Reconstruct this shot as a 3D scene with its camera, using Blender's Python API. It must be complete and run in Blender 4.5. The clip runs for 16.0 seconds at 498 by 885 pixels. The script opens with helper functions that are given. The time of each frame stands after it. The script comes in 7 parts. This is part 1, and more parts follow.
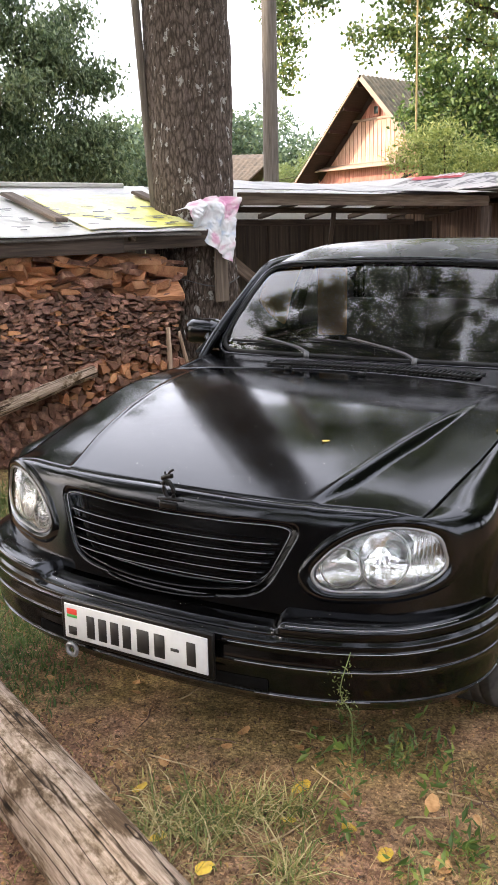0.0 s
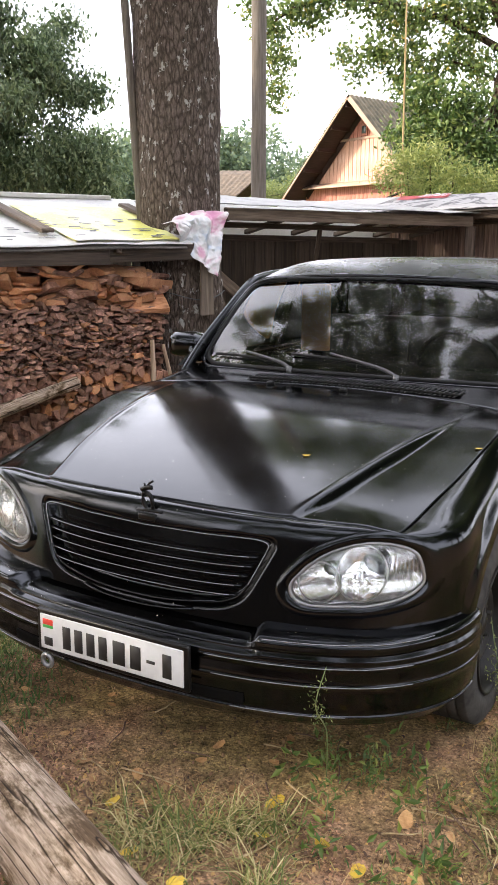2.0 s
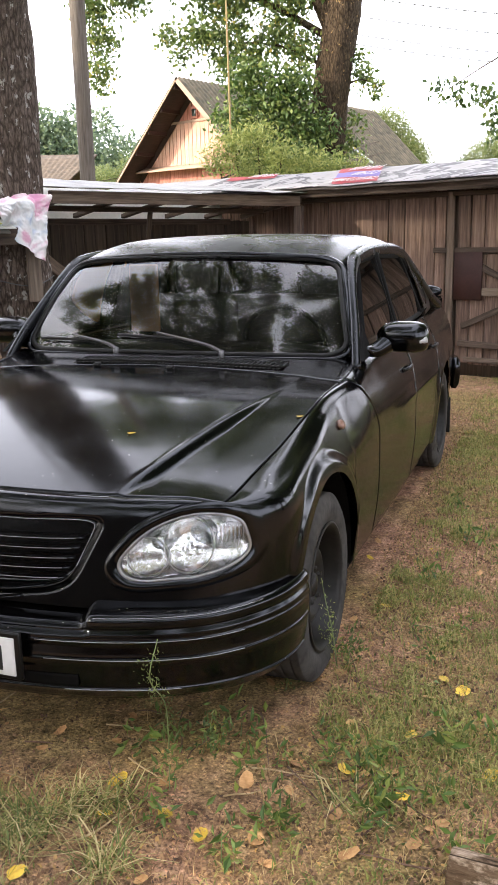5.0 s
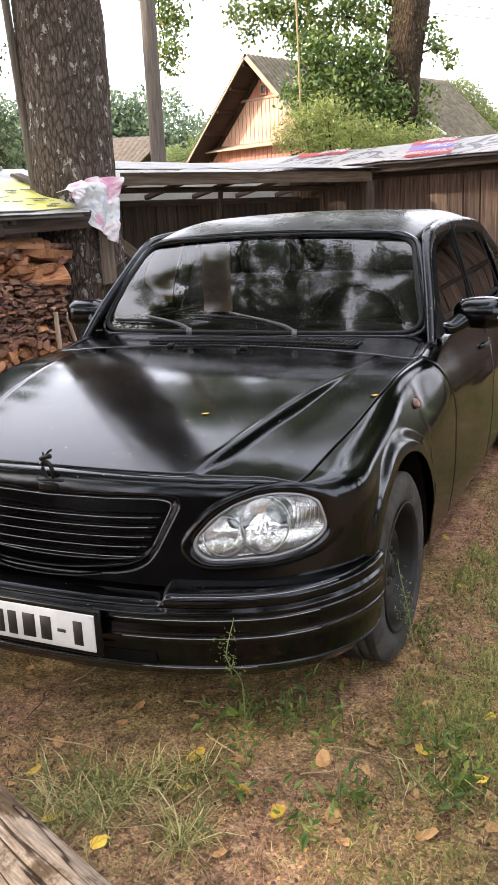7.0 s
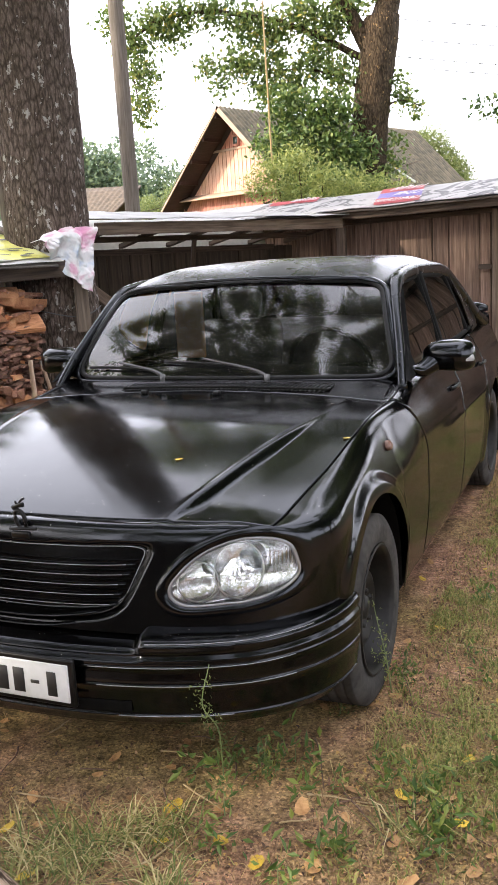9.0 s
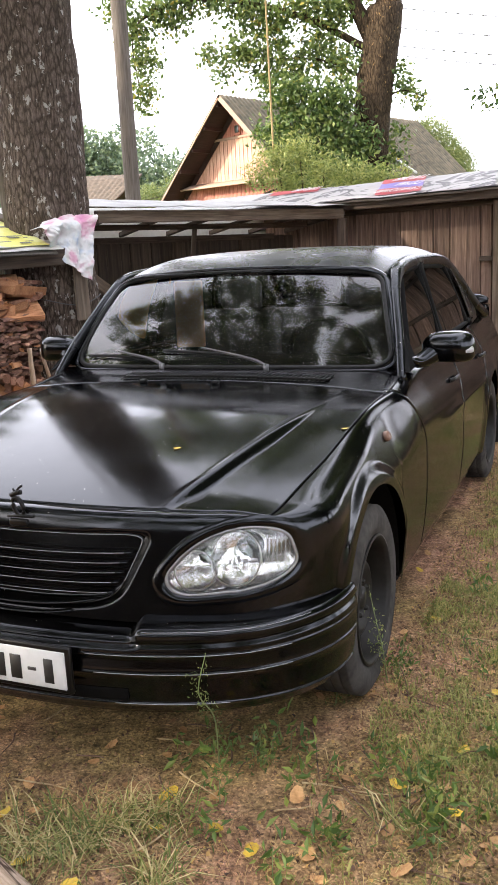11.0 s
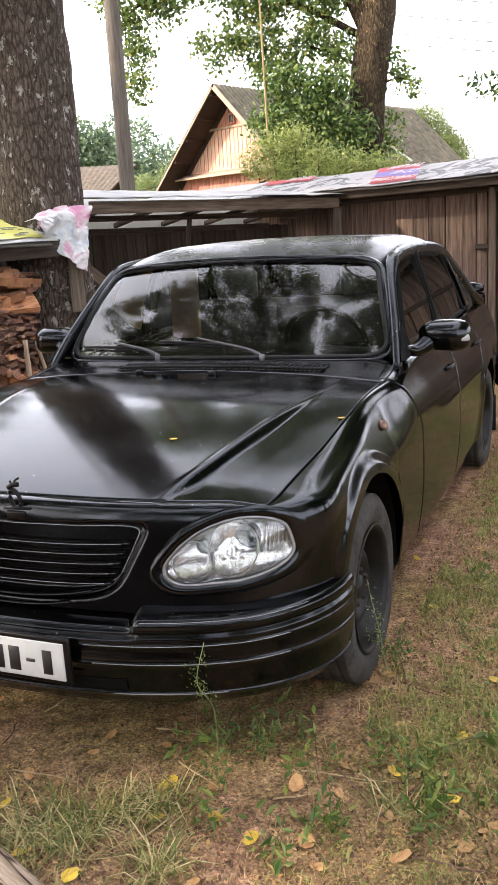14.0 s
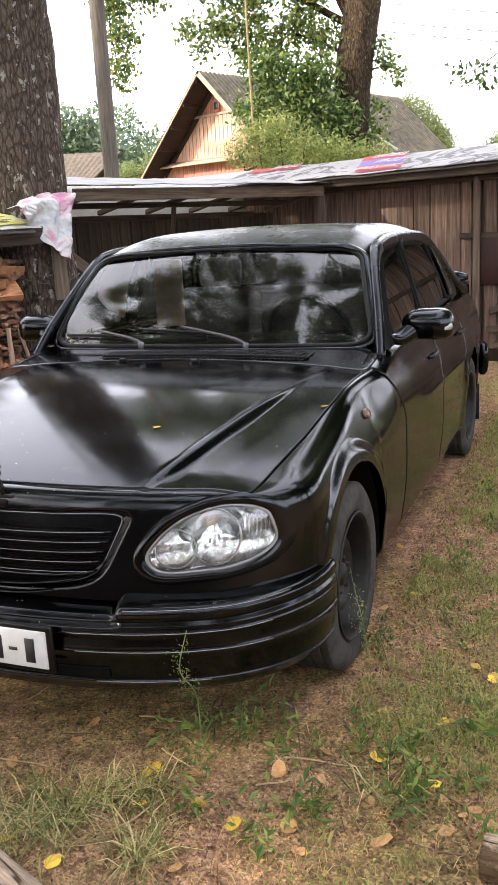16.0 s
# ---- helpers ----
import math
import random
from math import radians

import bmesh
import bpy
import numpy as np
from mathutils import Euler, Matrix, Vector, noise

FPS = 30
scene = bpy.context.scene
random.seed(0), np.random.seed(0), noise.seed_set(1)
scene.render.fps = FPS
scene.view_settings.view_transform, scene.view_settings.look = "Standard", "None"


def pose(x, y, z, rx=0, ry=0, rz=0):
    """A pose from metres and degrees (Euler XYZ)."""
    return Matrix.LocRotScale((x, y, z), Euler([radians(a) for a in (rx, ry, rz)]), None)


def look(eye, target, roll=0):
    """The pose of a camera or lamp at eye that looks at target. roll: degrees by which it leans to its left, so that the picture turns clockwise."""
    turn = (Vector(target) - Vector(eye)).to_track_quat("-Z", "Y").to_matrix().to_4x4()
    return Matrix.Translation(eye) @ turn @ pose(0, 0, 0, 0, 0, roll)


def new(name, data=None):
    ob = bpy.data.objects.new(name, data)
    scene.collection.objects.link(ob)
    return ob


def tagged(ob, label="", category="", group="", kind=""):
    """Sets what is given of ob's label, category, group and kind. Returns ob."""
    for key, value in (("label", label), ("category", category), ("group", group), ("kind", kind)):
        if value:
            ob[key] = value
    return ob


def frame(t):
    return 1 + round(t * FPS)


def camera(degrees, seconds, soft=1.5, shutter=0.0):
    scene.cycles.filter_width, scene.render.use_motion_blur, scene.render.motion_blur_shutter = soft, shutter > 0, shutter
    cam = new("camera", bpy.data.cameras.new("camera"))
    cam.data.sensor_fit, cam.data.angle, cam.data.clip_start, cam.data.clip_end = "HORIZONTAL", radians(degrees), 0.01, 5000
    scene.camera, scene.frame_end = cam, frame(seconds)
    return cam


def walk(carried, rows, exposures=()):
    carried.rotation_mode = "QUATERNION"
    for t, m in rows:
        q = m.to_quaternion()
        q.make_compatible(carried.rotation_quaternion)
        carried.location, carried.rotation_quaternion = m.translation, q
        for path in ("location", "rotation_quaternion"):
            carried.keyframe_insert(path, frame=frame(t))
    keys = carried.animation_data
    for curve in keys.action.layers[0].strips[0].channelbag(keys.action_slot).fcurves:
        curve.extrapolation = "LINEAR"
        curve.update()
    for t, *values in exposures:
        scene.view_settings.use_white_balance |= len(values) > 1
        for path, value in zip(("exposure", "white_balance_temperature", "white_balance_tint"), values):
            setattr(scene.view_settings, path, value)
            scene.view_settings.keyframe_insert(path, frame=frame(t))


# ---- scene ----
cam = camera(31.857, 16.0)
PATH = [
    (0.0, look((1.4527, -2.5562, 1.4501), (-3.5333, 5.8086, -0.8237), -1.026)),
    (0.5, look((1.4678, -2.5569, 1.4533), (-3.6707, 5.7674, -0.6208), -2.917)),
    (1.0, look((1.4606, -2.5466, 1.4462), (-3.6633, 5.7172, -0.8893), -3.012)),
    (1.5, look((1.4640, -2.5490, 1.4383), (-3.5694, 5.7968, -0.8003), -1.993)),
    (2.0, look((1.4629, -2.5566, 1.4459), (-3.3754, 5.9369, -0.6640), 0.267)),
    (2.5, look((1.4713, -2.5533, 1.4326), (-2.9070, 6.1720, -0.7352), 1.865)),
    (3.0, look((1.5404, -2.5444, 1.4366), (-2.0657, 6.5807, -0.4944), 0.722)),
    (3.5, look((1.5485, -2.5464, 1.4258), (-1.8010, 6.6520, -0.6165), 0.088)),
    (6.0, look((1.5529, -2.5310, 1.4178), (-1.9471, 6.5548, -0.8620), -2.767)),
    (6.5, look((1.5586, -2.5335, 1.4182), (-2.2923, 6.4274, -0.7893), -4.779)),
    (7.0, look((1.5389, -2.5353, 1.4191), (-2.5053, 6.2658, -1.0679), -2.700)),
    (7.5, look((1.5498, -2.5368, 1.4183), (-2.3811, 6.3540, -0.9274), -2.364)),
    (8.0, look((1.5542, -2.5379, 1.4191), (-2.2943, 6.4373, -0.7341), -2.455)),
    (8.5, look((1.5594, -2.5432, 1.4245), (-2.3191, 6.4685, -0.5111), -3.201)),
    (9.0, look((1.5589, -2.5388, 1.4217), (-2.2811, 6.4742, -0.5832), -3.346)),
    (9.5, look((1.5590, -2.5361, 1.4184), (-2.2358, 6.4747, -0.6805), -3.369)),
    (12.0, look((1.5612, -2.5401, 1.4204), (-2.2457, 6.4593, -0.7054), -2.322)),
    (12.5, look((1.5654, -2.5406, 1.4209), (-2.1373, 6.5097, -0.6726), -2.368)),
    (13.0, look((1.5665, -2.5432, 1.4195), (-2.1436, 6.4910, -0.7293), -3.000)),
    (13.5, look((1.5607, -2.5399, 1.4177), (-2.2311, 6.4435, -0.8006), -3.143)),
    (14.0, look((1.5626, -2.5380, 1.4183), (-2.2294, 6.4443, -0.8043), -3.312)),
    (14.5, look((1.5641, -2.5393, 1.4180), (-2.2437, 6.4247, -0.8503), -3.334)),
    (15.0, look((1.5604, -2.5401, 1.4176), (-2.2625, 6.4047, -0.9008), -3.270)),
    (15.5, look((1.5638, -2.5373, 1.4162), (-2.1732, 6.4431, -0.9050), -3.122)),
    (16.0, look((1.5694, -2.5368, 1.4151), (-2.0626, 6.4785, -0.9370), -3.075)),
]
walk(cam, PATH)

# ---- light ----
world = bpy.data.worlds.new("world")
scene.world = world
world.use_nodes = True
wn = world.node_tree
for n_ in list(wn.nodes):
    wn.nodes.remove(n_)
SUN_EL, SUN_AZ = 27.0, 232.0      # azimuth clockwise from +y
w_out = wn.nodes.new("ShaderNodeOutputWorld")
w_bg = wn.nodes.new("ShaderNodeBackground")
w_sky = wn.nodes.new("ShaderNodeTexSky")
w_sky.sky_type = "NISHITA"
w_sky.sun_disc = False
w_sky.sun_elevation = radians(SUN_EL)
w_sky.sun_rotation = radians(SUN_AZ)
w_sky.dust_density = 4.0
w_sky.air_density = 1.0
w_mix = wn.nodes.new("ShaderNodeMix")
w_mix.data_type = "RGBA"
w_mix.inputs[0].default_value = 0.62
w_mix.inputs[7].default_value = (13.3, 13.2, 14.6, 1)   # thin white cloud veil
w_noise = wn.nodes.new("ShaderNodeTexNoise")
w_noise.inputs["Scale"].default_value = 3.0
w_noise.inputs["Detail"].default_value = 4
w_map = wn.nodes.new("ShaderNodeMapRange")
w_map.inputs["From Min"].default_value = 0.3
w_map.inputs["From Max"].default_value = 0.7
w_map.inputs["To Min"].default_value = 0.62
w_map.inputs["To Max"].default_value = 0.95
wn.links.new(w_noise.outputs["Fac"], w_map.inputs["Value"])
wn.links.new(w_map.outputs["Result"], w_mix.inputs[0])
wn.links.new(w_sky.outputs["Color"], w_mix.inputs[6])
wn.links.new(w_mix.outputs[2], w_bg.inputs["Color"])
w_bg.inputs["Strength"].default_value = 0.15
wn.links.new(w_bg.outputs["Background"], w_out.inputs["Surface"])

sun = new("sun", bpy.data.lights.new("sun", "SUN"))
sun.data.energy = 3.4
sun.data.angle = radians(1.2)
sun.data.color = (1.0, 0.88, 0.70)
az, el = radians(SUN_AZ), radians(SUN_EL)
SUN_DIR = Vector((math.sin(az) * math.cos(el), math.cos(az) * math.cos(el), math.sin(el)))
sun.matrix_basis = look(SUN_DIR * 60, (0, 0, 0))
scene.view_settings.exposure = 1.45


# ---- materials ----
def nodes_of(name):
    m = bpy.data.materials.new(name)
    m.use_nodes = True
    nt = m.node_tree
    return m, nt, nt.nodes["Principled BSDF"]


def add(nt, kind, **inputs):
    n = nt.nodes.new(kind)
    for k, v in inputs.items():
        n.inputs[k.replace("_", " ")].default_value = v
    return n


def ramp(nt, fac, stops):
    r = nt.nodes.new("ShaderNodeValToRGB")
    els = r.color_ramp.elements
    while len(els) < len(stops):
        els.new(0.5)
    for e_, (p, c) in zip(els, stops):
        e_.position, e_.color = p, (*c, 1)
    nt.links.new(fac, r.inputs["Fac"])
    return r.outputs["Color"]


def coords(nt, scale=(1, 1, 1), space="Object"):
    tc = nt.nodes.new("ShaderNodeTexCoord")
    mp = nt.nodes.new("ShaderNodeMapping")
    mp.inputs["Scale"].default_value = scale
    nt.links.new(tc.outputs[space], mp.inputs["Vector"])
    return mp.outputs["Vector"]


def mixed(nt, fac, a, b, blend="MIX"):
    m = nt.nodes.new("ShaderNodeMix")
    m.data_type, m.blend_type = "RGBA", blend
    for sock, val in ((m.inputs[0], fac), (m.inputs[6], a), (m.inputs[7], b)):
        if isinstance(val, (int, float)):
            sock.default_value = val
        elif isinstance(val, tuple):
            sock.default_value = (*val, 1)
        else:
            nt.links.new(val, sock)
    return m.outputs[2]


def bump(nt, bs, height, strength, dist=0.01):
    b = add(nt, "ShaderNodeBump", Strength=strength, Distance=dist)
    nt.links.new(height, b.inputs["Height"])
    nt.links.new(b.outputs["Normal"], bs.inputs["Normal"])


def noisy(name, stops, scale=(6, 6, 6), detail=6, rough=0.8, fine=60, bump_s=0.3, bump_d=0.01, metal=0.0, rand=0.0, space="Object", spec=0.5):
    """Two scales of noise through a ramp; rand: share of the random tint of each object."""
    m, nt, bs = nodes_of(name)
    v = coords(nt, scale, space)
    a = add(nt, "ShaderNodeTexNoise", Scale=1.0, Detail=detail, Roughness=0.62)
    nt.links.new(v, a.inputs["Vector"])
    b = add(nt, "ShaderNodeTexNoise", Scale=fine / max(scale), Detail=4.0)
    nt.links.new(v, b.inputs["Vector"])
    mx = add(nt, "ShaderNodeMath")
    mx.operation = "MULTIPLY_ADD"
    nt.links.new(b.outputs["Fac"], mx.inputs[0])
    mx.inputs[1].default_value = 0.35
    sub = add(nt, "ShaderNodeMath")
    sub.operation = "SUBTRACT"
    nt.links.new(a.outputs["Fac"], sub.inputs[0])
    sub.inputs[1].default_value = 0.17
    nt.links.new(sub.outputs[0], mx.inputs[2])
    col = ramp(nt, mx.outputs[0], stops)
    if rand:
        oi = nt.nodes.new("ShaderNodeObjectInfo")
        hs = add(nt, "ShaderNodeHueSaturation")
        mr = add(nt, "ShaderNodeMapRange")
        mr.inputs["To Min"].default_value, mr.inputs["To Max"].default_value = 1 - rand, 1 + rand
        nt.links.new(oi.outputs["Random"], mr.inputs["Value"])
        nt.links.new(mr.outputs["Result"], hs.inputs["Value"])
        nt.links.new(col, hs.inputs["Color"])
        col = hs.outputs["Color"]
    nt.links.new(col, bs.inputs["Base Color"])
    bs.inputs["Roughness"].default_value = rough
    bs.inputs["Metallic"].default_value = metal
    bs.inputs["Specular IOR Level"].default_value = spec
    if bump_s:
        bump(nt, bs, mx.outputs[0], bump_s, bump_d)
    return m


def plain(name, color, rough=0.5, metal=0.0, **more):
    m, nt, bs = nodes_of(name)
    bs.inputs["Base Color"].default_value = (*color, 1)
    bs.inputs["Roughness"].default_value = rough
    bs.inputs["Metallic"].default_value = metal
    for k, v in more.items():
        bs.inputs[k.replace("_", " ")].default_value = v
    return m


def leafy(name, stops, rough=0.45, trans=0.35):
    """Leaves: each leaf takes its own tint, and light passes through."""
    m, nt, bs = nodes_of(name)
    g = nt.nodes.new("ShaderNodeNewGeometry")
    col = ramp(nt, g.outputs["Random Per Island"], stops)
    nt.links.new(col, bs.inputs["Base Color"])
    bs.inputs["Roughness"].default_value = rough
    tr_ = nt.nodes.new("ShaderNodeBsdfTranslucent")
    nt.links.new(col, tr_.inputs["Color"])
    mx = nt.nodes.new("ShaderNodeMixShader")
    mx.inputs[0].default_value = trans
    nt.links.new(bs.outputs[0], mx.inputs[1])
    nt.links.new(tr_.outputs[0], mx.inputs[2])
    nt.links.new(mx.outputs[0], nt.nodes["Material Output"].inputs["Surface"])
    return m


def car_paint(name, r0=0.09, r1=0.17, dustier=0.30):
    """Black brushed-on enamel, slightly uneven, with dust and pollen specks."""
    m, nt, bs = nodes_of(name)
    v = coords(nt, (1, 1, 1))
    big = add(nt, "ShaderNodeTexNoise", Scale=5.0, Detail=5.0)
    nt.links.new(v, big.inputs["Vector"])
    vor = add(nt, "ShaderNodeTexVoronoi", Scale=62.0)
    nt.links.new(v, vor.inputs["Vector"])
    sp = add(nt, "ShaderNodeMath")
    sp.operation = "LESS_THAN"
    nt.links.new(vor.outputs["Distance"], sp.inputs[0])
    sep = nt.nodes.new("ShaderNodeSeparateColor")
    nt.links.new(vor.outputs["Color"], sep.inputs[0])
    size = add(nt, "ShaderNodeMapRange")
    size.inputs["From Min"].default_value, size.inputs["From Max"].default_value = dustier, 1.0
    size.inputs["To Min"].default_value, size.inputs["To Max"].default_value = 0.0, 0.10
    nt.links.new(sep.outputs[0], size.inputs["Value"])
    nt.links.new(size.outputs["Result"], sp.inputs[1])
    geo = nt.nodes.new("ShaderNodeNewGeometry")
    sx = nt.nodes.new("ShaderNodeSeparateXYZ")
    nt.links.new(geo.outputs["Normal"], sx.inputs[0])
    up = add(nt, "ShaderNodeMath")
    up.operation = "GREATER_THAN"
    nt.links.new(sx.outputs["Z"], up.inputs[0])
    up.inputs[1].default_value = 0.55
    dust = add(nt, "ShaderNodeMath")
    dust.operation = "MULTIPLY"
    nt.links.new(sp.outputs[0], dust.inputs[0])
    nt.links.new(up.outputs[0], dust.inputs[1])
    base = ramp(nt, big.outputs["Fac"], [(0.3, (0.0008, 0.0008, 0.0010)), (0.75, (0.0022, 0.0021, 0.0020))])
    nt.links.new(mixed(nt, dust.outputs[0], base, (0.5, 0.48, 0.42)), bs.inputs["Base Color"])
    ro = add(nt, "ShaderNodeMapRange")
    ro.inputs["From Min"].default_value, ro.inputs["From Max"].default_value = 0.3, 0.7
    ro.inputs["To Min"].default_value, ro.inputs["To Max"].default_value = r0, r1
    nt.links.new(big.outputs["Fac"], ro.inputs["Value"])
    nt.links.new(ro.outputs["Result"], bs.inputs["Roughness"])
    fine = add(nt, "ShaderNodeTexNoise", Scale=7.0, Detail=2.0)
    nt.links.new(v, fine.inputs["Vector"])
    bump(nt, bs, fine.outputs["Fac"], 0.06, 0.01)
    bs.inputs["IOR"].default_value = 1.43
    # blue tint on the reflections stands in for a bluer sky
    bs.inputs["Specular Tint"].default_value = (0.86, 0.91, 1.0, 1)
    return m


PAINT = car_paint("black_car_paint")
PAINT_DULL = car_paint("dull_black_paint", 0.20, 0.32, 0.2)
TRIM = noisy("black_trim", [(0.3, (0.002, 0.002, 0.002)), (0.8, (0.006, 0.006, 0.006))], rough=0.32, bump_s=0.05, spec=0.25)
RUBBER = noisy("tyre_rubber", [(0.3, (0.020, 0.019, 0.018)), (0.75, (0.075, 0.070, 0.064))], (9, 9, 9), rough=0.8, bump_s=0.2, spec=0.15)
SEAL = noisy("rubber_seal", [(0.3, (0.004, 0.004, 0.004)), (0.8, (0.012, 0.012, 0.012))], rough=0.5, bump_s=0.05, spec=0.2)
RIM = noisy("black_rim", [(0.3, (0.006, 0.0055, 0.005)), (0.8, (0.02, 0.018, 0.016))], (12, 12, 12), rough=0.45, bump_s=0.1, spec=0.2)
DARK = noisy("dark_underside", [(0.3, (0.003, 0.003, 0.003)), (0.8, (0.008, 0.007, 0.006))], rough=0.95, bump_s=0.1, spec=0.05)
def faceted(name, color, scale, strength, stretch=(1, 1, 1), metal=1.0):
    """Mirror metal broken into small facets."""
    m, nt, bs = nodes_of(name)
    bs.inputs["Base Color"].default_value = (*color, 1)
    bs.inputs["Metallic"].default_value = metal
    bs.inputs["Roughness"].default_value = 0.16
    vor = add(nt, "ShaderNodeTexVoronoi", Scale=scale)
    nt.links.new(coords(nt, stretch), vor.inputs["Vector"])
    bump(nt, bs, vor.outputs["Distance"], strength, 0.02)
    return m


CHROME = plain("lamp_chrome", (0.86, 0.86, 0.86), 0.10, 1.0)
LAMP_RIM = plain("grey_lamp_rim", (0.26, 0.26, 0.265), 0.3, 0.6)
SILVER = plain("silver_plastic", (0.62, 0.63, 0.62), 0.35, 0.6)
CABIN = noisy("cabin_plastic", [(0.3, (0.012, 0.012, 0.012)), (0.8, (0.03, 0.028, 0.026))], rough=0.8, spec=0.1)


def glass_mat(name, tint, dirt):
    m, nt, bs = nodes_of(name)
    out = nt.nodes["Material Output"]
    tr_ = nt.nodes.new("ShaderNodeBsdfTransparent")
    tr_.inputs["Color"].default_value = (*tint, 1)
    gl = nt.nodes.new("ShaderNodeBsdfGlossy")
    gl.inputs["Roughness"].default_value = 0.0
    fr = add(nt, "ShaderNodeFresnel", IOR=1.78)      # both faces of the pane
    mx = nt.nodes.new("ShaderNodeMixShader")
    nt.links.new(fr.outputs[0], mx.inputs[0])
    nt.links.new(tr_.outputs[0], mx.inputs[1])
    nt.links.new(gl.outputs[0], mx.inputs[2])
    v = coords(nt, (1, 1, 1))
    vor = add(nt, "ShaderNodeTexVoronoi", Scale=165.0)
    nt.links.new(v, vor.inputs["Vector"])
    sep = nt.nodes.new("ShaderNodeSeparateColor")
    nt.links.new(vor.outputs["Color"], sep.inputs[0])
    size = add(nt, "ShaderNodeMapRange")
    size.inputs["From Min"].default_value, size.inputs["From Max"].default_value = 0.35, 1.0
    size.inputs["To Min"].default_value, size.inputs["To Max"].default_value = 0.0, 0.24
    nt.links.new(sep.outputs[0], size.inputs["Value"])
    sp = add(nt, "ShaderNodeMath")
    sp.operation = "LESS_THAN"
    nt.links.new(vor.outputs["Distance"], sp.inputs[0])
    nt.links.new(size.outputs["Result"], sp.inputs[1])
    film = add(nt, "ShaderNodeTexNoise", Scale=6.0, Detail=6.0)
    nt.links.new(v, film.inputs["Vector"])
    fm = add(nt, "ShaderNodeMapRange")
    fm.inputs["From Min"].default_value, fm.inputs["From Max"].default_value = 0.45, 0.8
    fm.inputs["To Min"].default_value, fm.inputs["To Max"].default_value = 0.0, 0.02
    nt.links.new(film.outputs["Fac"], fm.inputs["Value"])
    sm = add(nt, "ShaderNodeMath")
    sm.operation = "MULTIPLY_ADD"
    nt.links.new(sp.outputs[0], sm.inputs[0])
    sm.inputs[1].default_value = dirt
    nt.links.new(fm.outputs["Result"], sm.inputs[2])
    di = nt.nodes.new("ShaderNodeBsdfDiffuse")
    di.inputs["Color"].default_value = (0.55, 0.53, 0.47, 1)
    m2 = nt.nodes.new("ShaderNodeMixShader")
    nt.links.new(sm.outputs[0], m2.inputs[0])
    nt.links.new(mx.outputs[0], m2.inputs[1])
    nt.links.new(di.outputs[0], m2.inputs[2])
    nt.links.new(m2.outputs[0], out.inputs["Surface"])
    return m


SCREEN = glass_mat("dusty_windscreen", (0.58, 0.59, 0.58), 0.85)
SIDEGLASS = glass_mat("dark_side_glass", (0.05, 0.045, 0.04), 0.08)


def wood(name, stops, axis="z", rough=0.85, rand=0.25, bump_s=0.5, grain=9.0):
    sc = {"z": (48, 48, 2.6), "x": (2.6, 48, 48), "y": (48, 2.6, 48)}[axis]
    m = noisy(name, stops, sc, 8, rough, grain * 8, bump_s, 0.006, rand=rand)
    return m


BOARD = wood("weathered_boards", [(0.25, (0.040, 0.026, 0.020)), (0.5, (0.150, 0.098, 0.074)), (0.8, (0.33, 0.235, 0.185))])
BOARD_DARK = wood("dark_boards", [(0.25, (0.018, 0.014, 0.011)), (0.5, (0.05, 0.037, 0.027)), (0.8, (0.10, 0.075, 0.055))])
BEAM_X = wood("grey_beam", [(0.25, (0.05, 0.035, 0.025)), (0.5, (0.13, 0.095, 0.07)), (0.8, (0.24, 0.19, 0.15))], "x")
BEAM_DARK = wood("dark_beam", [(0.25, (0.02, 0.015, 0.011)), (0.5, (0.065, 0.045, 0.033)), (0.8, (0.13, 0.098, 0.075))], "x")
POLE_X = wood("pale_bar", [(0.25, (0.10, 0.075, 0.055)), (0.5, (0.22, 0.17, 0.13)), (0.8, (0.34, 0.28, 0.22))], "x")
POLE_W = wood("grey_pole", [(0.25, (0.05, 0.04, 0.032)), (0.5, (0.105, 0.085, 0.068)), (0.8, (0.17, 0.145, 0.12))])


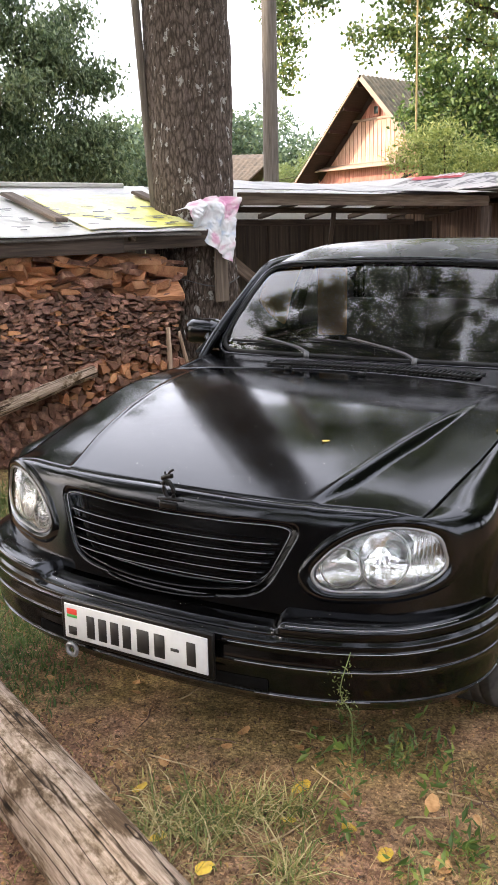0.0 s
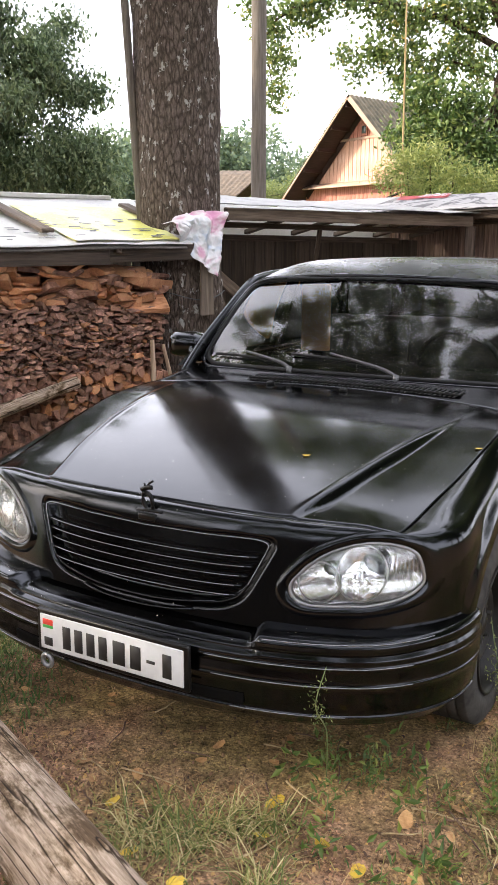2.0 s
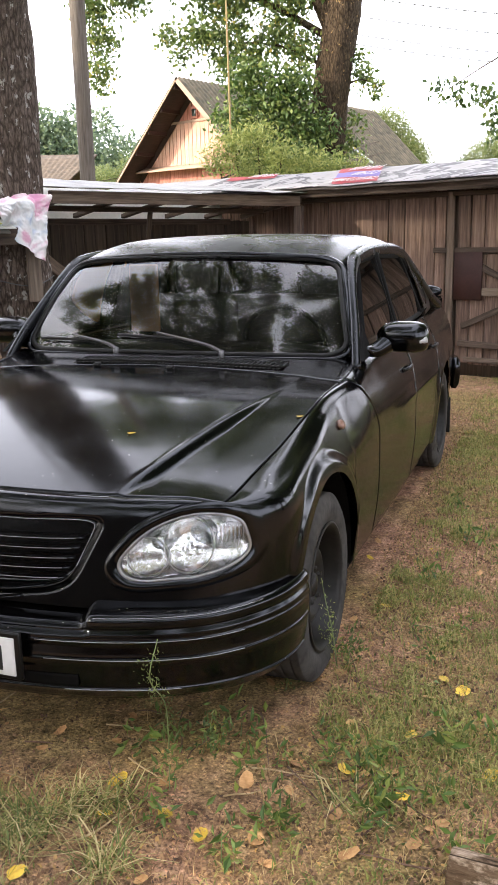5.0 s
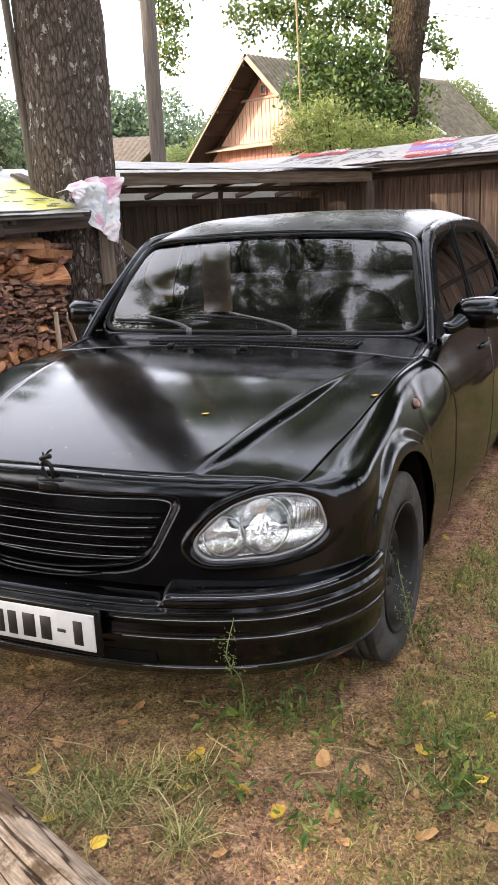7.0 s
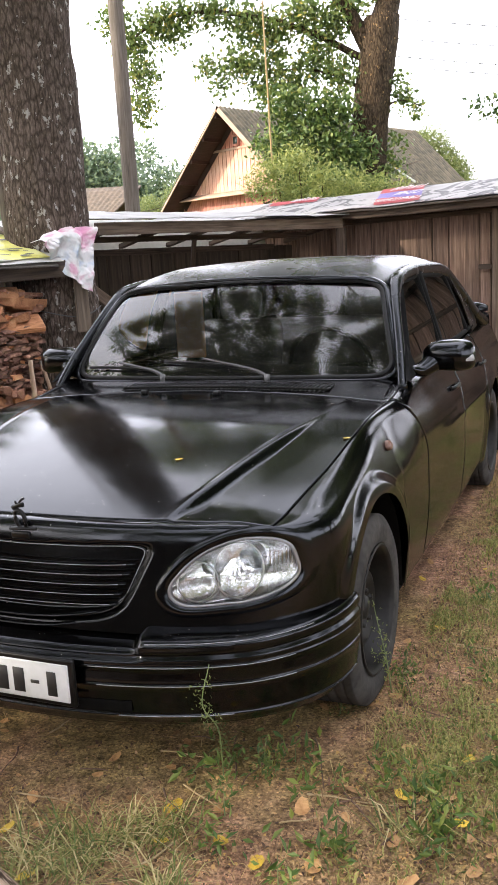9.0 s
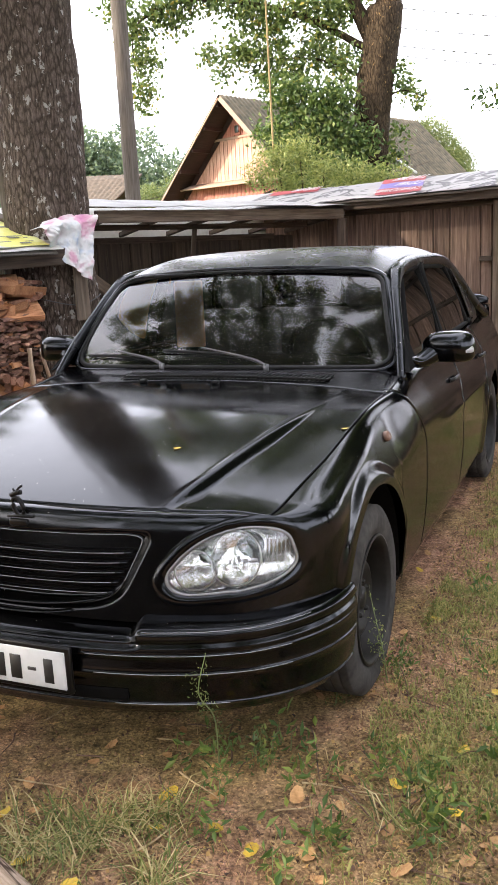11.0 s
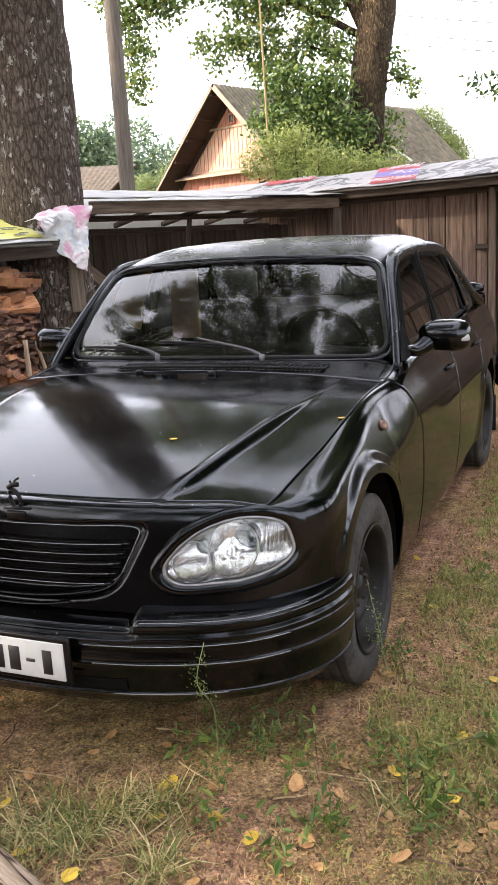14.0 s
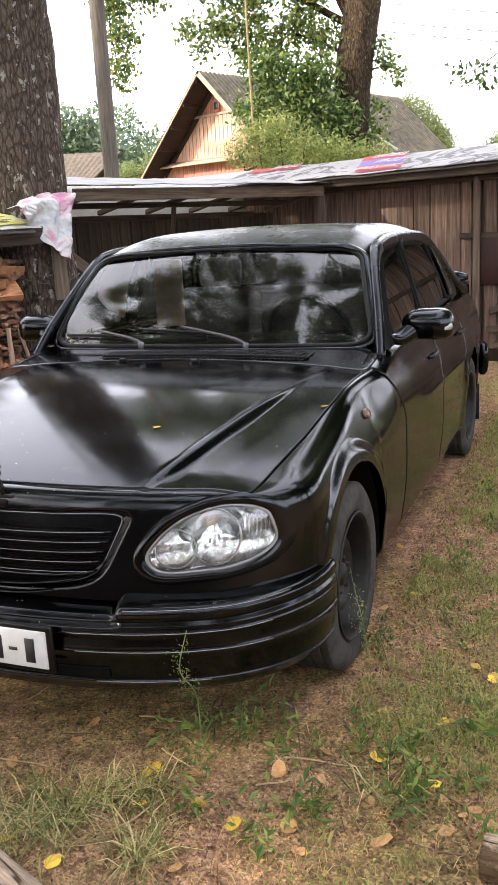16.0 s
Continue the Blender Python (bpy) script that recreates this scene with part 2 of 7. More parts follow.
def log_mat():
    """Bare silvered wood: long grain, dark cracks, brown patches."""
    m, nt, bs = nodes_of("weathered_log")
    v = coords(nt, (11, 110, 110))
    n1 = add(nt, "ShaderNodeTexNoise", Scale=1.0, Detail=9.0, Roughness=0.72)
    nt.links.new(v, n1.inputs["Vector"])
    n2 = add(nt, "ShaderNodeTexNoise", Scale=3.2, Detail=7.0, Roughness=0.7)
    nt.links.new(coords(nt, (1.6, 2.6, 2.6)), n2.inputs["Vector"])
    n3 = add(nt, "ShaderNodeTexNoise", Scale=1.0, Detail=2.5, Roughness=0.5)
    nt.links.new(coords(nt, (0.8, 19, 19)), n3.inputs["Vector"])
    grain = ramp(nt, n1.outputs["Fac"], [(0.30, (0.16, 0.12, 0.09)), (0.45, (0.36, 0.29, 0.225)), (0.56, (0.50, 0.42, 0.345)), (0.7, (0.64, 0.57, 0.49))])
    stain = ramp(nt, n2.outputs["Fac"], [(0.42, (0.24, 0.185, 0.130)), (0.47, (0.62, 0.54, 0.45)), (0.52, (1.15, 1.06, 1.0))])
    crack = ramp(nt, n3.outputs["Fac"], [(0.470, (1, 1, 1)), (0.484, (0.10, 0.08, 0.06)), (0.494, (0.10, 0.08, 0.06)), (0.508, (1, 1, 1))])
    col = mixed(nt, 1.0, mixed(nt, 1.0, grain, stain, "MULTIPLY"), crack, "MULTIPLY")
    nt.links.new(col, bs.inputs["Base Color"])
    bs.inputs["Roughness"].default_value = 0.9
    bs.inputs["Specular IOR Level"].default_value = 0.2
    bump(nt, bs, col, 1.0, 0.015)
    return m


GREYLOG = log_mat()
FIREWOOD = noisy("split_firewood", [(0.3, (0.13, 0.058, 0.040)), (0.5, (0.36, 0.185, 0.125)), (0.7, (0.58, 0.34, 0.24))], (16, 16, 16), 5, 0.9, 34, 0.4, 0.005, rand=0.45)
FIREWOOD_O = noisy("fresh_firewood", [(0.25, (0.18, 0.075, 0.038)), (0.5, (0.42, 0.195, 0.095)), (0.8, (0.56, 0.32, 0.175))], (12, 12, 12), 6, 0.9, 120, 0.5, 0.005, rand=0.35)
FIREWOOD_G = noisy("grey_firewood", [(0.3, (0.05, 0.026, 0.020)), (0.5, (0.20, 0.105, 0.078)), (0.7, (0.46, 0.275, 0.20))], (16, 16, 16), 5, 0.9, 34, 0.4, 0.005, rand=0.5)


def bark_mat(name, dark, mid, light, lichen, amount, scale=(24, 24, 6)):
    """Furrowed bark plates with pale lichen."""
    m, nt, bs = nodes_of(name)
    v = coords(nt, scale)
    wob = add(nt, "ShaderNodeTexNoise", Scale=1.3, Detail=4.0)
    nt.links.new(v, wob.inputs["Vector"])
    vv = mixed(nt, 0.6, v, wob.outputs["Color"], "ADD")
    vor = add(nt, "ShaderNodeTexVoronoi", Scale=1.0)
    vor.feature = "DISTANCE_TO_EDGE"
    nt.links.new(vv, vor.inputs["Vector"])
    n2 = add(nt, "ShaderNodeTexNoise", Scale=2.6, Detail=8.0, Roughness=0.7)
    nt.links.new(v, n2.inputs["Vector"])
    col = ramp(nt, n2.outputs["Fac"], [(0.3, dark), (0.5, mid), (0.72, light)])
    crack = ramp(nt, vor.outputs["Distance"], [(0.0, (0.42, 0.40, 0.38)), (0.2, (1, 1, 1))])
    col = mixed(nt, 1.0, col, crack, "MULTIPLY")
    n3 = add(nt, "ShaderNodeTexNoise", Scale=15.0, Detail=5.0, Roughness=0.65)
    nt.links.new(coords(nt, (1, 1, 0.7)), n3.inputs["Vector"])
    lf = ramp(nt, n3.outputs["Fac"], [(amount, (0, 0, 0)), (amount + 0.03, (1, 1, 1))])
    nt.links.new(mixed(nt, lf, col, lichen), bs.inputs["Base Color"])
    bs.inputs["Roughness"].default_value = 0.95
    bs.inputs["Specular IOR Level"].default_value = 0.2
    h = add(nt, "ShaderNodeMath")
    h.operation = "MULTIPLY_ADD"
    nt.links.new(n2.outputs["Fac"], h.inputs[0])
    h.inputs[1].default_value = 0.5
    sq = add(nt, "ShaderNodeMath")
    sq.operation = "MINIMUM"
    nt.links.new(vor.outputs["Distance"], sq.inputs[0])
    sq.inputs[1].default_value = 0.22
    nt.links.new(sq.outputs[0], h.inputs[2])
    bump(nt, bs, h.outputs[0], 1.0, 0.05)
    return m


BARK = bark_mat("dark_bark", (0.056, 0.043, 0.036), (0.15, 0.115, 0.095), (0.27, 0.217, 0.18), (0.42, 0.40, 0.37), 0.60, (30, 30, 9))
BARK_W = bark_mat("sunlit_bark", (0.020, 0.015, 0.010), (0.068, 0.047, 0.029), (0.15, 0.105, 0.06), (0.28, 0.18, 0.08), 0.63, (22, 22, 6))
LEAF_A = leafy("birch_leaves", [(0.0, (0.055, 0.09, 0.022)), (0.6, (0.125, 0.18, 0.042)), (0.93, (0.22, 0.26, 0.065)), (1.0, (0.42, 0.33, 0.05))])
LEAF_B = leafy("dark_green_leaves", [(0.0, (0.036, 0.066, 0.026)), (0.6, (0.080, 0.130, 0.050)), (1.0, (0.15, 0.20, 0.08))])
LEAF_T = leafy("dull_green_leaves", [(0.0, (0.050, 0.082, 0.038)), (0.6, (0.115, 0.160, 0.072)), (1.0, (0.21, 0.255, 0.12))])
LEAF_C = leafy("light_green_leaves", [(0.0, (0.14, 0.19, 0.05)), (0.6, (0.28, 0.32, 0.09)), (1.0, (0.42, 0.42, 0.14))])
LEAF_V = leafy("vine_leaves", [(0.0, (0.040, 0.080, 0.02)), (0.6, (0.105, 0.165, 0.042)), (1.0, (0.24, 0.29, 0.08))])
# paler, cooler greens put distance haze into the leaf colour
LEAF_W = leafy("hazed_woods_leaves", [(0.0, (0.08, 0.12, 0.075)), (0.6, (0.14, 0.19, 0.11)), (1.0, (0.21, 0.26, 0.12))])
GRASS = leafy("grass_blades", [(0.0, (0.06, 0.10, 0.016)), (0.35, (0.15, 0.19, 0.035)), (0.55, (0.32, 0.27, 0.085)), (0.8, (0.46, 0.35, 0.14)), (1.0, (0.56, 0.42, 0.2))], 0.6, 0.3)
STRAW = leafy("dry_litter", [(0.0, (0.10, 0.05, 0.026)), (0.5, (0.30, 0.17, 0.08)), (0.85, (0.48, 0.33, 0.15)), (1.0, (0.60, 0.46, 0.22))], 0.8, 0.1)
YELLOW = noisy("yellow_leaf", [(0.3, (0.55, 0.33, 0.03)), (0.7, (0.75, 0.52, 0.06))], (30, 30, 30), rough=0.6, bump_s=0.2, rand=0.2)
BROWNLEAF = noisy("brown_leaf", [(0.3, (0.33, 0.16, 0.06)), (0.7, (0.52, 0.30, 0.13))], (30, 30, 30), rough=0.7, bump_s=0.2, rand=0.3)
SHEET = noisy("white_plastic_sheet", [(0.25, (0.42, 0.41, 0.39)), (0.5, (0.62, 0.62, 0.6)), (0.8, (0.74, 0.74, 0.73))], (3, 3, 3), 6, 0.45, 30, 0.5, 0.02)
sh_nt = SHEET.node_tree
sh_tr = sh_nt.nodes.new("ShaderNodeBsdfTranslucent")
sh_tr.inputs["Color"].default_value = (0.75, 0.73, 0.66, 1)
sh_mx = sh_nt.nodes.new("ShaderNodeMixShader")
sh_mx.inputs[0].default_value = 0.35
sh_nt.links.new(sh_nt.nodes["Principled BSDF"].outputs[0], sh_mx.inputs[1])
sh_nt.links.new(sh_tr.outputs[0], sh_mx.inputs[2])
sh_nt.links.new(sh_mx.outputs[0], sh_nt.nodes["Material Output"].inputs["Surface"])
ROOFFELT = noisy("old_roofing", [(0.3, (0.06, 0.055, 0.05)), (0.7, (0.14, 0.125, 0.11))], (4, 4, 4), rough=0.9)


# ---- mesh tools ----
def mesh_ob(name, bm, material, parent=None, label="", smooth=True):
    me = bpy.data.meshes.new(name)
    bmesh.ops.recalc_face_normals(bm, faces=bm.faces)
    bm.to_mesh(me)
    bm.free()
    if smooth:
        me.shade_smooth()
    me.materials.append(material)
    ob = new(name, me)
    if parent is not None:
        ob.parent = parent
    if label:
        tagged(ob, label)
    return ob


def part(name, bm, material, parent, label="", smooth=True):
    return mesh_ob(name, bm, material, parent, label, smooth)


def thing(name, label, category, at=(0, 0, 0), rz=0.0, group="", kind=""):
    ob = new(name)
    ob.matrix_basis = pose(*at, 0, 0, rz)
    return tagged(ob, label, category, group, kind)


def from_arrays(name, verts, faces, material, parent=None, smooth=False):
    me = bpy.data.meshes.new(name)
    me.from_pydata([tuple(v) for v in verts], [], [tuple(f) for f in faces])
    me.validate()
    if smooth:
        me.shade_smooth()
    me.materials.append(material)
    ob = new(name, me)
    if parent is not None:
        ob.parent = parent
    return ob


def grid(fn, nu, nv, keep=None, thick=0.0):
    """A sheet of quads over fn(u, v), u and v from 0 to 1. keep(u, v) false leaves a face out."""
    bm = bmesh.new()
    vs = [[bm.verts.new(fn(i / nu, j / nv)) for j in range(nv + 1)] for i in range(nu + 1)]
    for i in range(nu):
        for j in range(nv):
            if keep is None or keep((i + 0.5) / nu, (j + 0.5) / nv):
                try:
                    bm.faces.new((vs[i][j], vs[i + 1][j], vs[i + 1][j + 1], vs[i][j + 1]))
                except ValueError:
                    pass
    loose = [v for v in bm.verts if not v.link_faces]
    bmesh.ops.delete(bm, geom=loose, context="VERTS")
    bmesh.ops.remove_doubles(bm, verts=bm.verts, dist=0.0002)
    if thick:
        bmesh.ops.recalc_face_normals(bm, faces=bm.faces)
        bmesh.ops.solidify(bm, geom=bm.faces[:], thickness=thick)
    return bm


def box(sx, sy, sz, at=(0, 0, 0), bevel=0.006, seg=2, bm=None, turn=None):
    """A bevelled box with its centre at at."""
    b = bmesh.new()
    bmesh.ops.create_cube(b, size=1.0)
    bmesh.ops.scale(b, vec=(sx, sy, sz), verts=b.verts)
    if bevel:
        bmesh.ops.bevel(b, geom=b.edges[:], offset=min(bevel, 0.45 * min(sx, sy, sz)), segments=seg, affect="EDGES", profile=0.5)
    if turn is not None:
        bmesh.ops.transform(b, matrix=turn, verts=b.verts)
    bmesh.ops.translate(b, vec=at, verts=b.verts)
    if bm is None:
        return b
    tmp = bpy.data.meshes.new("tmp")
    b.to_mesh(tmp)
    b.free()
    bm.from_mesh(tmp)
    bpy.data.meshes.remove(tmp)
    return bm


def spline(pts, n):
    """n + 1 points on a smooth curve through pts."""
    P = [Vector(p) for p in pts]
    P = [2 * P[0] - P[1]] + P + [2 * P[-1] - P[-2]]
    out = []
    m = len(P) - 3
    for i in range(n + 1):
        s = i / n * m
        k = min(int(s), m - 1)
        t = s - k
        a, b, c, d = P[k:k + 4]
        out.append(0.5 * (2 * b + (c - a) * t + (2 * a - 5 * b + 4 * c - d) * t * t + (3 * b - a - 3 * c + d) * t ** 3))
    return out


def sweep(path, size, sides=8, closed=False, up=Vector((0, 0, 1)), power=2.0, bm=None):
    """A tube along path; size: (half width, half height) or a function of 0..1 that gives it."""
    bm = bm or bmesh.new()
    n = len(path)
    rings = []
    for i, p in enumerate(path):
        a = path[(i - 1) % n] if (closed or i) else p
        b = path[(i + 1) % n] if (closed or i < n - 1) else p
        d = (Vector(b) - Vector(a)).normalized()
        side = d.cross(up)
        side = side.normalized() if side.length > 1e-4 else Vector((1, 0, 0))
        top = side.cross(d)
        w, h = size(i / max(1, n - 1)) if callable(size) else size
        ring = []
        for k in range(sides):
            t = 2 * math.pi * (k + 0.5) / sides
            c, s = math.cos(t), math.sin(t)
            c = math.copysign(abs(c) ** (2 / power), c)
            s = math.copysign(abs(s) ** (2 / power), s)
            ring.append(bm.verts.new(Vector(p) + side * w * c + top * h * s))
        rings.append(ring)
    for i in range(n if closed else n - 1):
        r0, r1 = rings[i], rings[(i + 1) % n]
        for k in range(sides):
            bm.faces.new((r0[k], r0[(k + 1) % sides], r1[(k + 1) % sides], r1[k]))
    if not closed:
        bm.faces.new(rings[0][::-1])
        bm.faces.new(rings[-1])
    return bm


def lathe(profile, seg=48, axis="x"):
    """Turns (radius, along) points round the axis."""
    bm = bmesh.new()
    rings = []
    for i in range(seg):
        t = 2 * math.pi * i / seg
        ring = []
        for r, a in profile:
            c, s = r * math.cos(t), r * math.sin(t)
            ring.append(bm.verts.new({"x": (a, c, s), "y": (c, a, s), "z": (c, s, a)}[axis]))
        rings.append(ring)
    for i in range(seg):
        a, b = rings[i], rings[(i + 1) % seg]
        for j in range(len(profile) - 1):
            bm.faces.new((a[j], a[j + 1], b[j + 1], b[j]))
    bmesh.ops.remove_doubles(bm, verts=bm.verts, dist=0.0002)
    return bm


def lerp(a, b, t):
    return a + (b - a) * t


def ease(a, b, x):
    t = min(1.0, max(0.0, (x - a) / (b - a)))
    return t * t * (3 - 2 * t)


def table(x, xs, ys):
    return float(np.interp(x, xs, ys))


# ---- the car: front axle near y = 0, nose towards -y ----
AXLE_F, AXLE_R = 0.05, 2.85
WHEEL_R = 0.318


def plan_front(th, z):
    """Front corner of the body in plan; th 0 at the nose, pi/2 at the side."""
    c, s = max(0.0, math.cos(th)), max(0.0, math.sin(th))
    return 0.88 * s ** (2 / 2.6), -0.2 - 0.43 * c ** (2 / 2.6) + 0.25 * (z - 0.52) * c


def width(y):
    return table(y, [-0.2, 0.1, 0.6, 1.4, 2.4, 3.2, 3.8], [0.88, 0.887, 0.893, 0.90, 0.895, 0.87, 0.83])


def tumble(z):
    return 0.092 * max(0.0, (z - 0.58) / 0.34) ** 3 + 0.035 * max(0.0, (0.52 - z) / 0.3) ** 2


def wing_lean(z, y):
    """Share by which the front wing leans in above its waist; it fades into the door's own shape."""
    w = z - 0.665
    lean = 0.40 * 0.5 * (w + math.sqrt(w * w + 0.0009))
    low = 0.035 * max(0.0, (0.52 - z) / 0.3) ** 2
    return lerp(lean + low, tumble(z), ease(0.34, 0.76, y))


def crease_x(y):
    """The ridge that runs back from beside the grille."""
    return table(y, [-0.65, -0.533, -0.312, -0.049, 0.203, 0.5], [0.395, 0.424, 0.494, 0.558, 0.608, 0.65])


def hood_z(x, y):
    x = abs(x)
    z = 0.722 + 0.198 * (1 - (max(0.0, 0.7 - y) / 1.3) ** 2.2) - 0.022 * (x / 0.8) ** 2
    step = 0.024 * ease(-0.56, -0.36, y) * lerp(0.12, 1.0, ease(0.34, -0.1, y))
    c = crease_x(y)
    lip = 0.16 * step * math.exp(-((x - c + 0.008) / 0.010) ** 2)
    return z + lip - step * ease(c, c + 0.020, x) - 0.02 * ease(0.6, 0.85, x) * ease(0.4, -0.4, y)


def shut_x(y):
    """Half width of the bonnet at y."""
    return table(y, [-0.5, -0.35, -0.1, 0.2, 0.7], [0.715, 0.735, 0.765, 0.787, 0.795])


def mirror(fn, s):
    def g(u, v):
        x, y, z = fn(u, v)
        return (x * s, y, z)
    return g


car = thing("car", "black hand-painted saloon car with dusty glass, parked on the yard", "car")

# wings, each with the headlamp surround
def lamp_edge(t, grow=0.0):
    """Outline of a headlamp seen from the front: x and z."""
    t = t - 0.36 * math.sin(2 * t)
    c, s = math.cos(t), math.sin(t)
    c2 = math.copysign(abs(c) ** 0.88, c)
    s2 = math.copysign(abs(s) ** 0.72, s)
    z = 0.0842 * s2
    k = lerp(-0.37, lerp(-0.16, 0.45, ease(0.35, -0.35, c)), ease(-0.045, 0.045, z))
    x = 0.1616 * c2 + z * k
    z += 0.024 * max(0.0, c2) - 0.047 * max(0.0, -c2) ** 2
    return 0.6268 + x + grow * 1.1 * c2, 0.6206 + z + grow * (s2 * 0.85 - 0.2 * max(0.0, -c2))


LAMP_POLY = [lamp_edge(2 * math.pi * k / 96, 0.019) for k in range(96)]


def in_lamp(x, z):
    hit = False
    n = len(LAMP_POLY)
    for i in range(n):
        (x0, z0), (x1, z1) = LAMP_POLY[i], LAMP_POLY[(i + 1) % n]
        if (z0 > z) != (z1 > z) and x < (x1 - x0) * (z - z0) / (z1 - z0) + x0:
            hit = not hit
    return hit


def arch_z(y, axle, r=0.365, low=0.235):
    d = abs(y - axle)
    return max(low, WHEEL_R + math.sqrt(r * r - d * d)) if d < r else low


def seam_y(z):
    """The joint between wing and door, which sweeps forward near the top."""
    return 0.80 - 0.22 * min(1.0, max(0.0, (z - 0.66) / 0.26)) ** 1.6


def wing_plan(u):
    """0..1 along the wing from the grille to the door: theta or a side y."""
    if u < 0.5:
        return lerp(0.40, math.pi / 2, u / 0.5), None
    return math.pi / 2, lerp(-0.2, 0.80, (u - 0.5) / 0.5)


def wing_fn(u, v):
    return wing_at(u, v, *wing_plan(u))


def nose_fn(u, v):
    """The panel round the grille, one sheet with the wings' front."""
    x = lerp(-0.4265, 0.4265, u)
    th = math.asin((abs(x) / 0.88) ** 1.3)
    px, py, pz = wing_at(0.0, v, th, None)
    inside = ease(0.006, -0.004, grille_side(abs(px), pz))
    return (math.copysign(px, x), py + 0.040 * inside, pz)


def grille_side(x, z):
    """Negative inside the grille's opening."""
    half = lerp(0.318, 0.404, (z - 0.49) / 0.19)
    q = (z - 0.600) / (0.077 + 0.016 * (x / 0.4) ** 2) if z > 0.600 else (0.600 - z) / (0.118 - 0.03 * (x / 0.4) ** 2)
    return (max(abs(x / half) ** 10 + abs(q) ** (10 if z > 0.6 else 5), 0.0) ** 0.12 - 1.0) * 0.09


def wing_at(u, v, th, ys):

    def side(z):
        x, y = plan_front(th, z)
        if ys is not None:
            y = lerp(-0.2, seam_y(z), (u - 0.5) / 0.5)
            x = width(y)
        d = math.hypot(y - AXLE_F, z - WHEEL_R)
        flare = 0.013 * ease(0.440, 0.392, d) if ys is not None or y > -0.32 else 0.0
        lean = lerp(tumble(z), wing_lean(z, y), ease(0.30, 0.50, u))
        return x * (1 - lean) + flare, y
    x0, y0 = plan_front(th, 0.72)
    if ys is not None:
        y0 = lerp(-0.2, 0.585, (u - 0.5) / 0.5)
        x0 = width(y0)
    c, s = math.cos(th), math.sin(th)
    top_y = y0 + 0.035 * c * ease(0.26, 0.12, u)
    top_x = lerp(x0 - 0.022 * s, shut_x(top_y) + 0.006, ease(0.15, 0.23, u))
    top = Vector((top_x, top_y, hood_z(top_x, top_y) + 0.002))
    low = 0.455 if ys is None else 0.235
    _, yb = side(0.4)
    low = max(low if (ys is None or ys > AXLE_F) else 0.40, arch_z(yb, AXLE_F))
    zs = top.z - 0.055
    if v < 0.72:
        z = lerp(low, zs, v / 0.72)
        x, y = side(z)
        return (x, y, z)
    t = (v - 0.72) / 0.28
    x, y = side(zs)
    p0 = Vector((x, y, zs))
    xb, yb2 = side(zs + 0.04)
    p1 = Vector((xb, yb2, zs + 0.046))
    p2 = lerp(p1, top, 0.35)
    p2.z = top.z
    q = p0 * (1 - t) ** 3 + p1 * 3 * t * (1 - t) ** 2 + p2 * 3 * t * t * (1 - t) + top * t ** 3
    # behind the lamp the shoulder is a tight fold with a slanting strip above it
    corner = Vector((x - 0.008, y, zs + 0.022))
    far = corner.lerp(top, 0.30)
    if t < 0.5:
        w = t / 0.5
        r = p0 * (1 - w) ** 2 + corner * 2 * w * (1 - w) + far * w * w
    else:
        w = (t - 0.5) / 0.5
        r = far.lerp(top, w)
        r.z += 0.006 * math.sin(math.pi * w)
    return tuple(q.lerp(r, ease(0.34, 0.5, u)))


def wing_keep(u, v):
    if u > 0.52:
        return True
    x, y, z = wing_fn(u, v)
    return not in_lamp(x, z)


def front_y(x, z):
    """y of the wing's skin at the nose."""
    s = min(1.0, (abs(x) / 0.88)) ** 1.3
    return plan_front(math.asin(min(1.0, s)), z)[1]


def shear_y(x, z):
    return front_y(x, z)


def lamp_ring(grow0, grow1, out0, out1, s, n=96, bulge=0.004):
    bm = bmesh.new()
    rings = []
    for g, o in ((grow0, out0), ((grow0 + grow1) / 2, max(out0, out1) + bulge), (grow1, out1)):
        ring = []
        for k in range(n):
            x, z = lamp_edge(2 * math.pi * k / n, g)
            ring.append(bm.verts.new((s * x, shear_y(x, z) - o, z)))
        rings.append(ring)
    for a, b in zip(rings, rings[1:]):
        for k in range(n):
            bm.faces.new((a[k], a[(k + 1) % n], b[(k + 1) % n], b[k]))
    return bm


def bowl(cx, cz, rx, rz, depth, out, s, rings=7, n=28):
    """A round reflector sunk behind the lens."""
    bm = bmesh.new()
    loops = []
    for j in range(rings + 1):
        f = j / rings
        y0 = shear_y(cx, cz)
        loops.append([bm.verts.new((s * (cx + rx * f * math.cos(2 * math.pi * k / n)),
                                    lerp(y0, shear_y(cx + rx * f * math.cos(2 * math.pi * k / n), cz), f) + depth * (1 - f * f) - out,
                                    cz + rz * f * math.sin(2 * math.pi * k / n))) for k in range(n)])
    for a, b in zip(loops, loops[1:]):
        for k in range(n):
            bm.faces.new((a[k], a[(k + 1) % n], b[(k + 1) % n], b[k]))
    bmesh.ops.remove_doubles(bm, verts=bm.verts, dist=0.0003)
    return bm


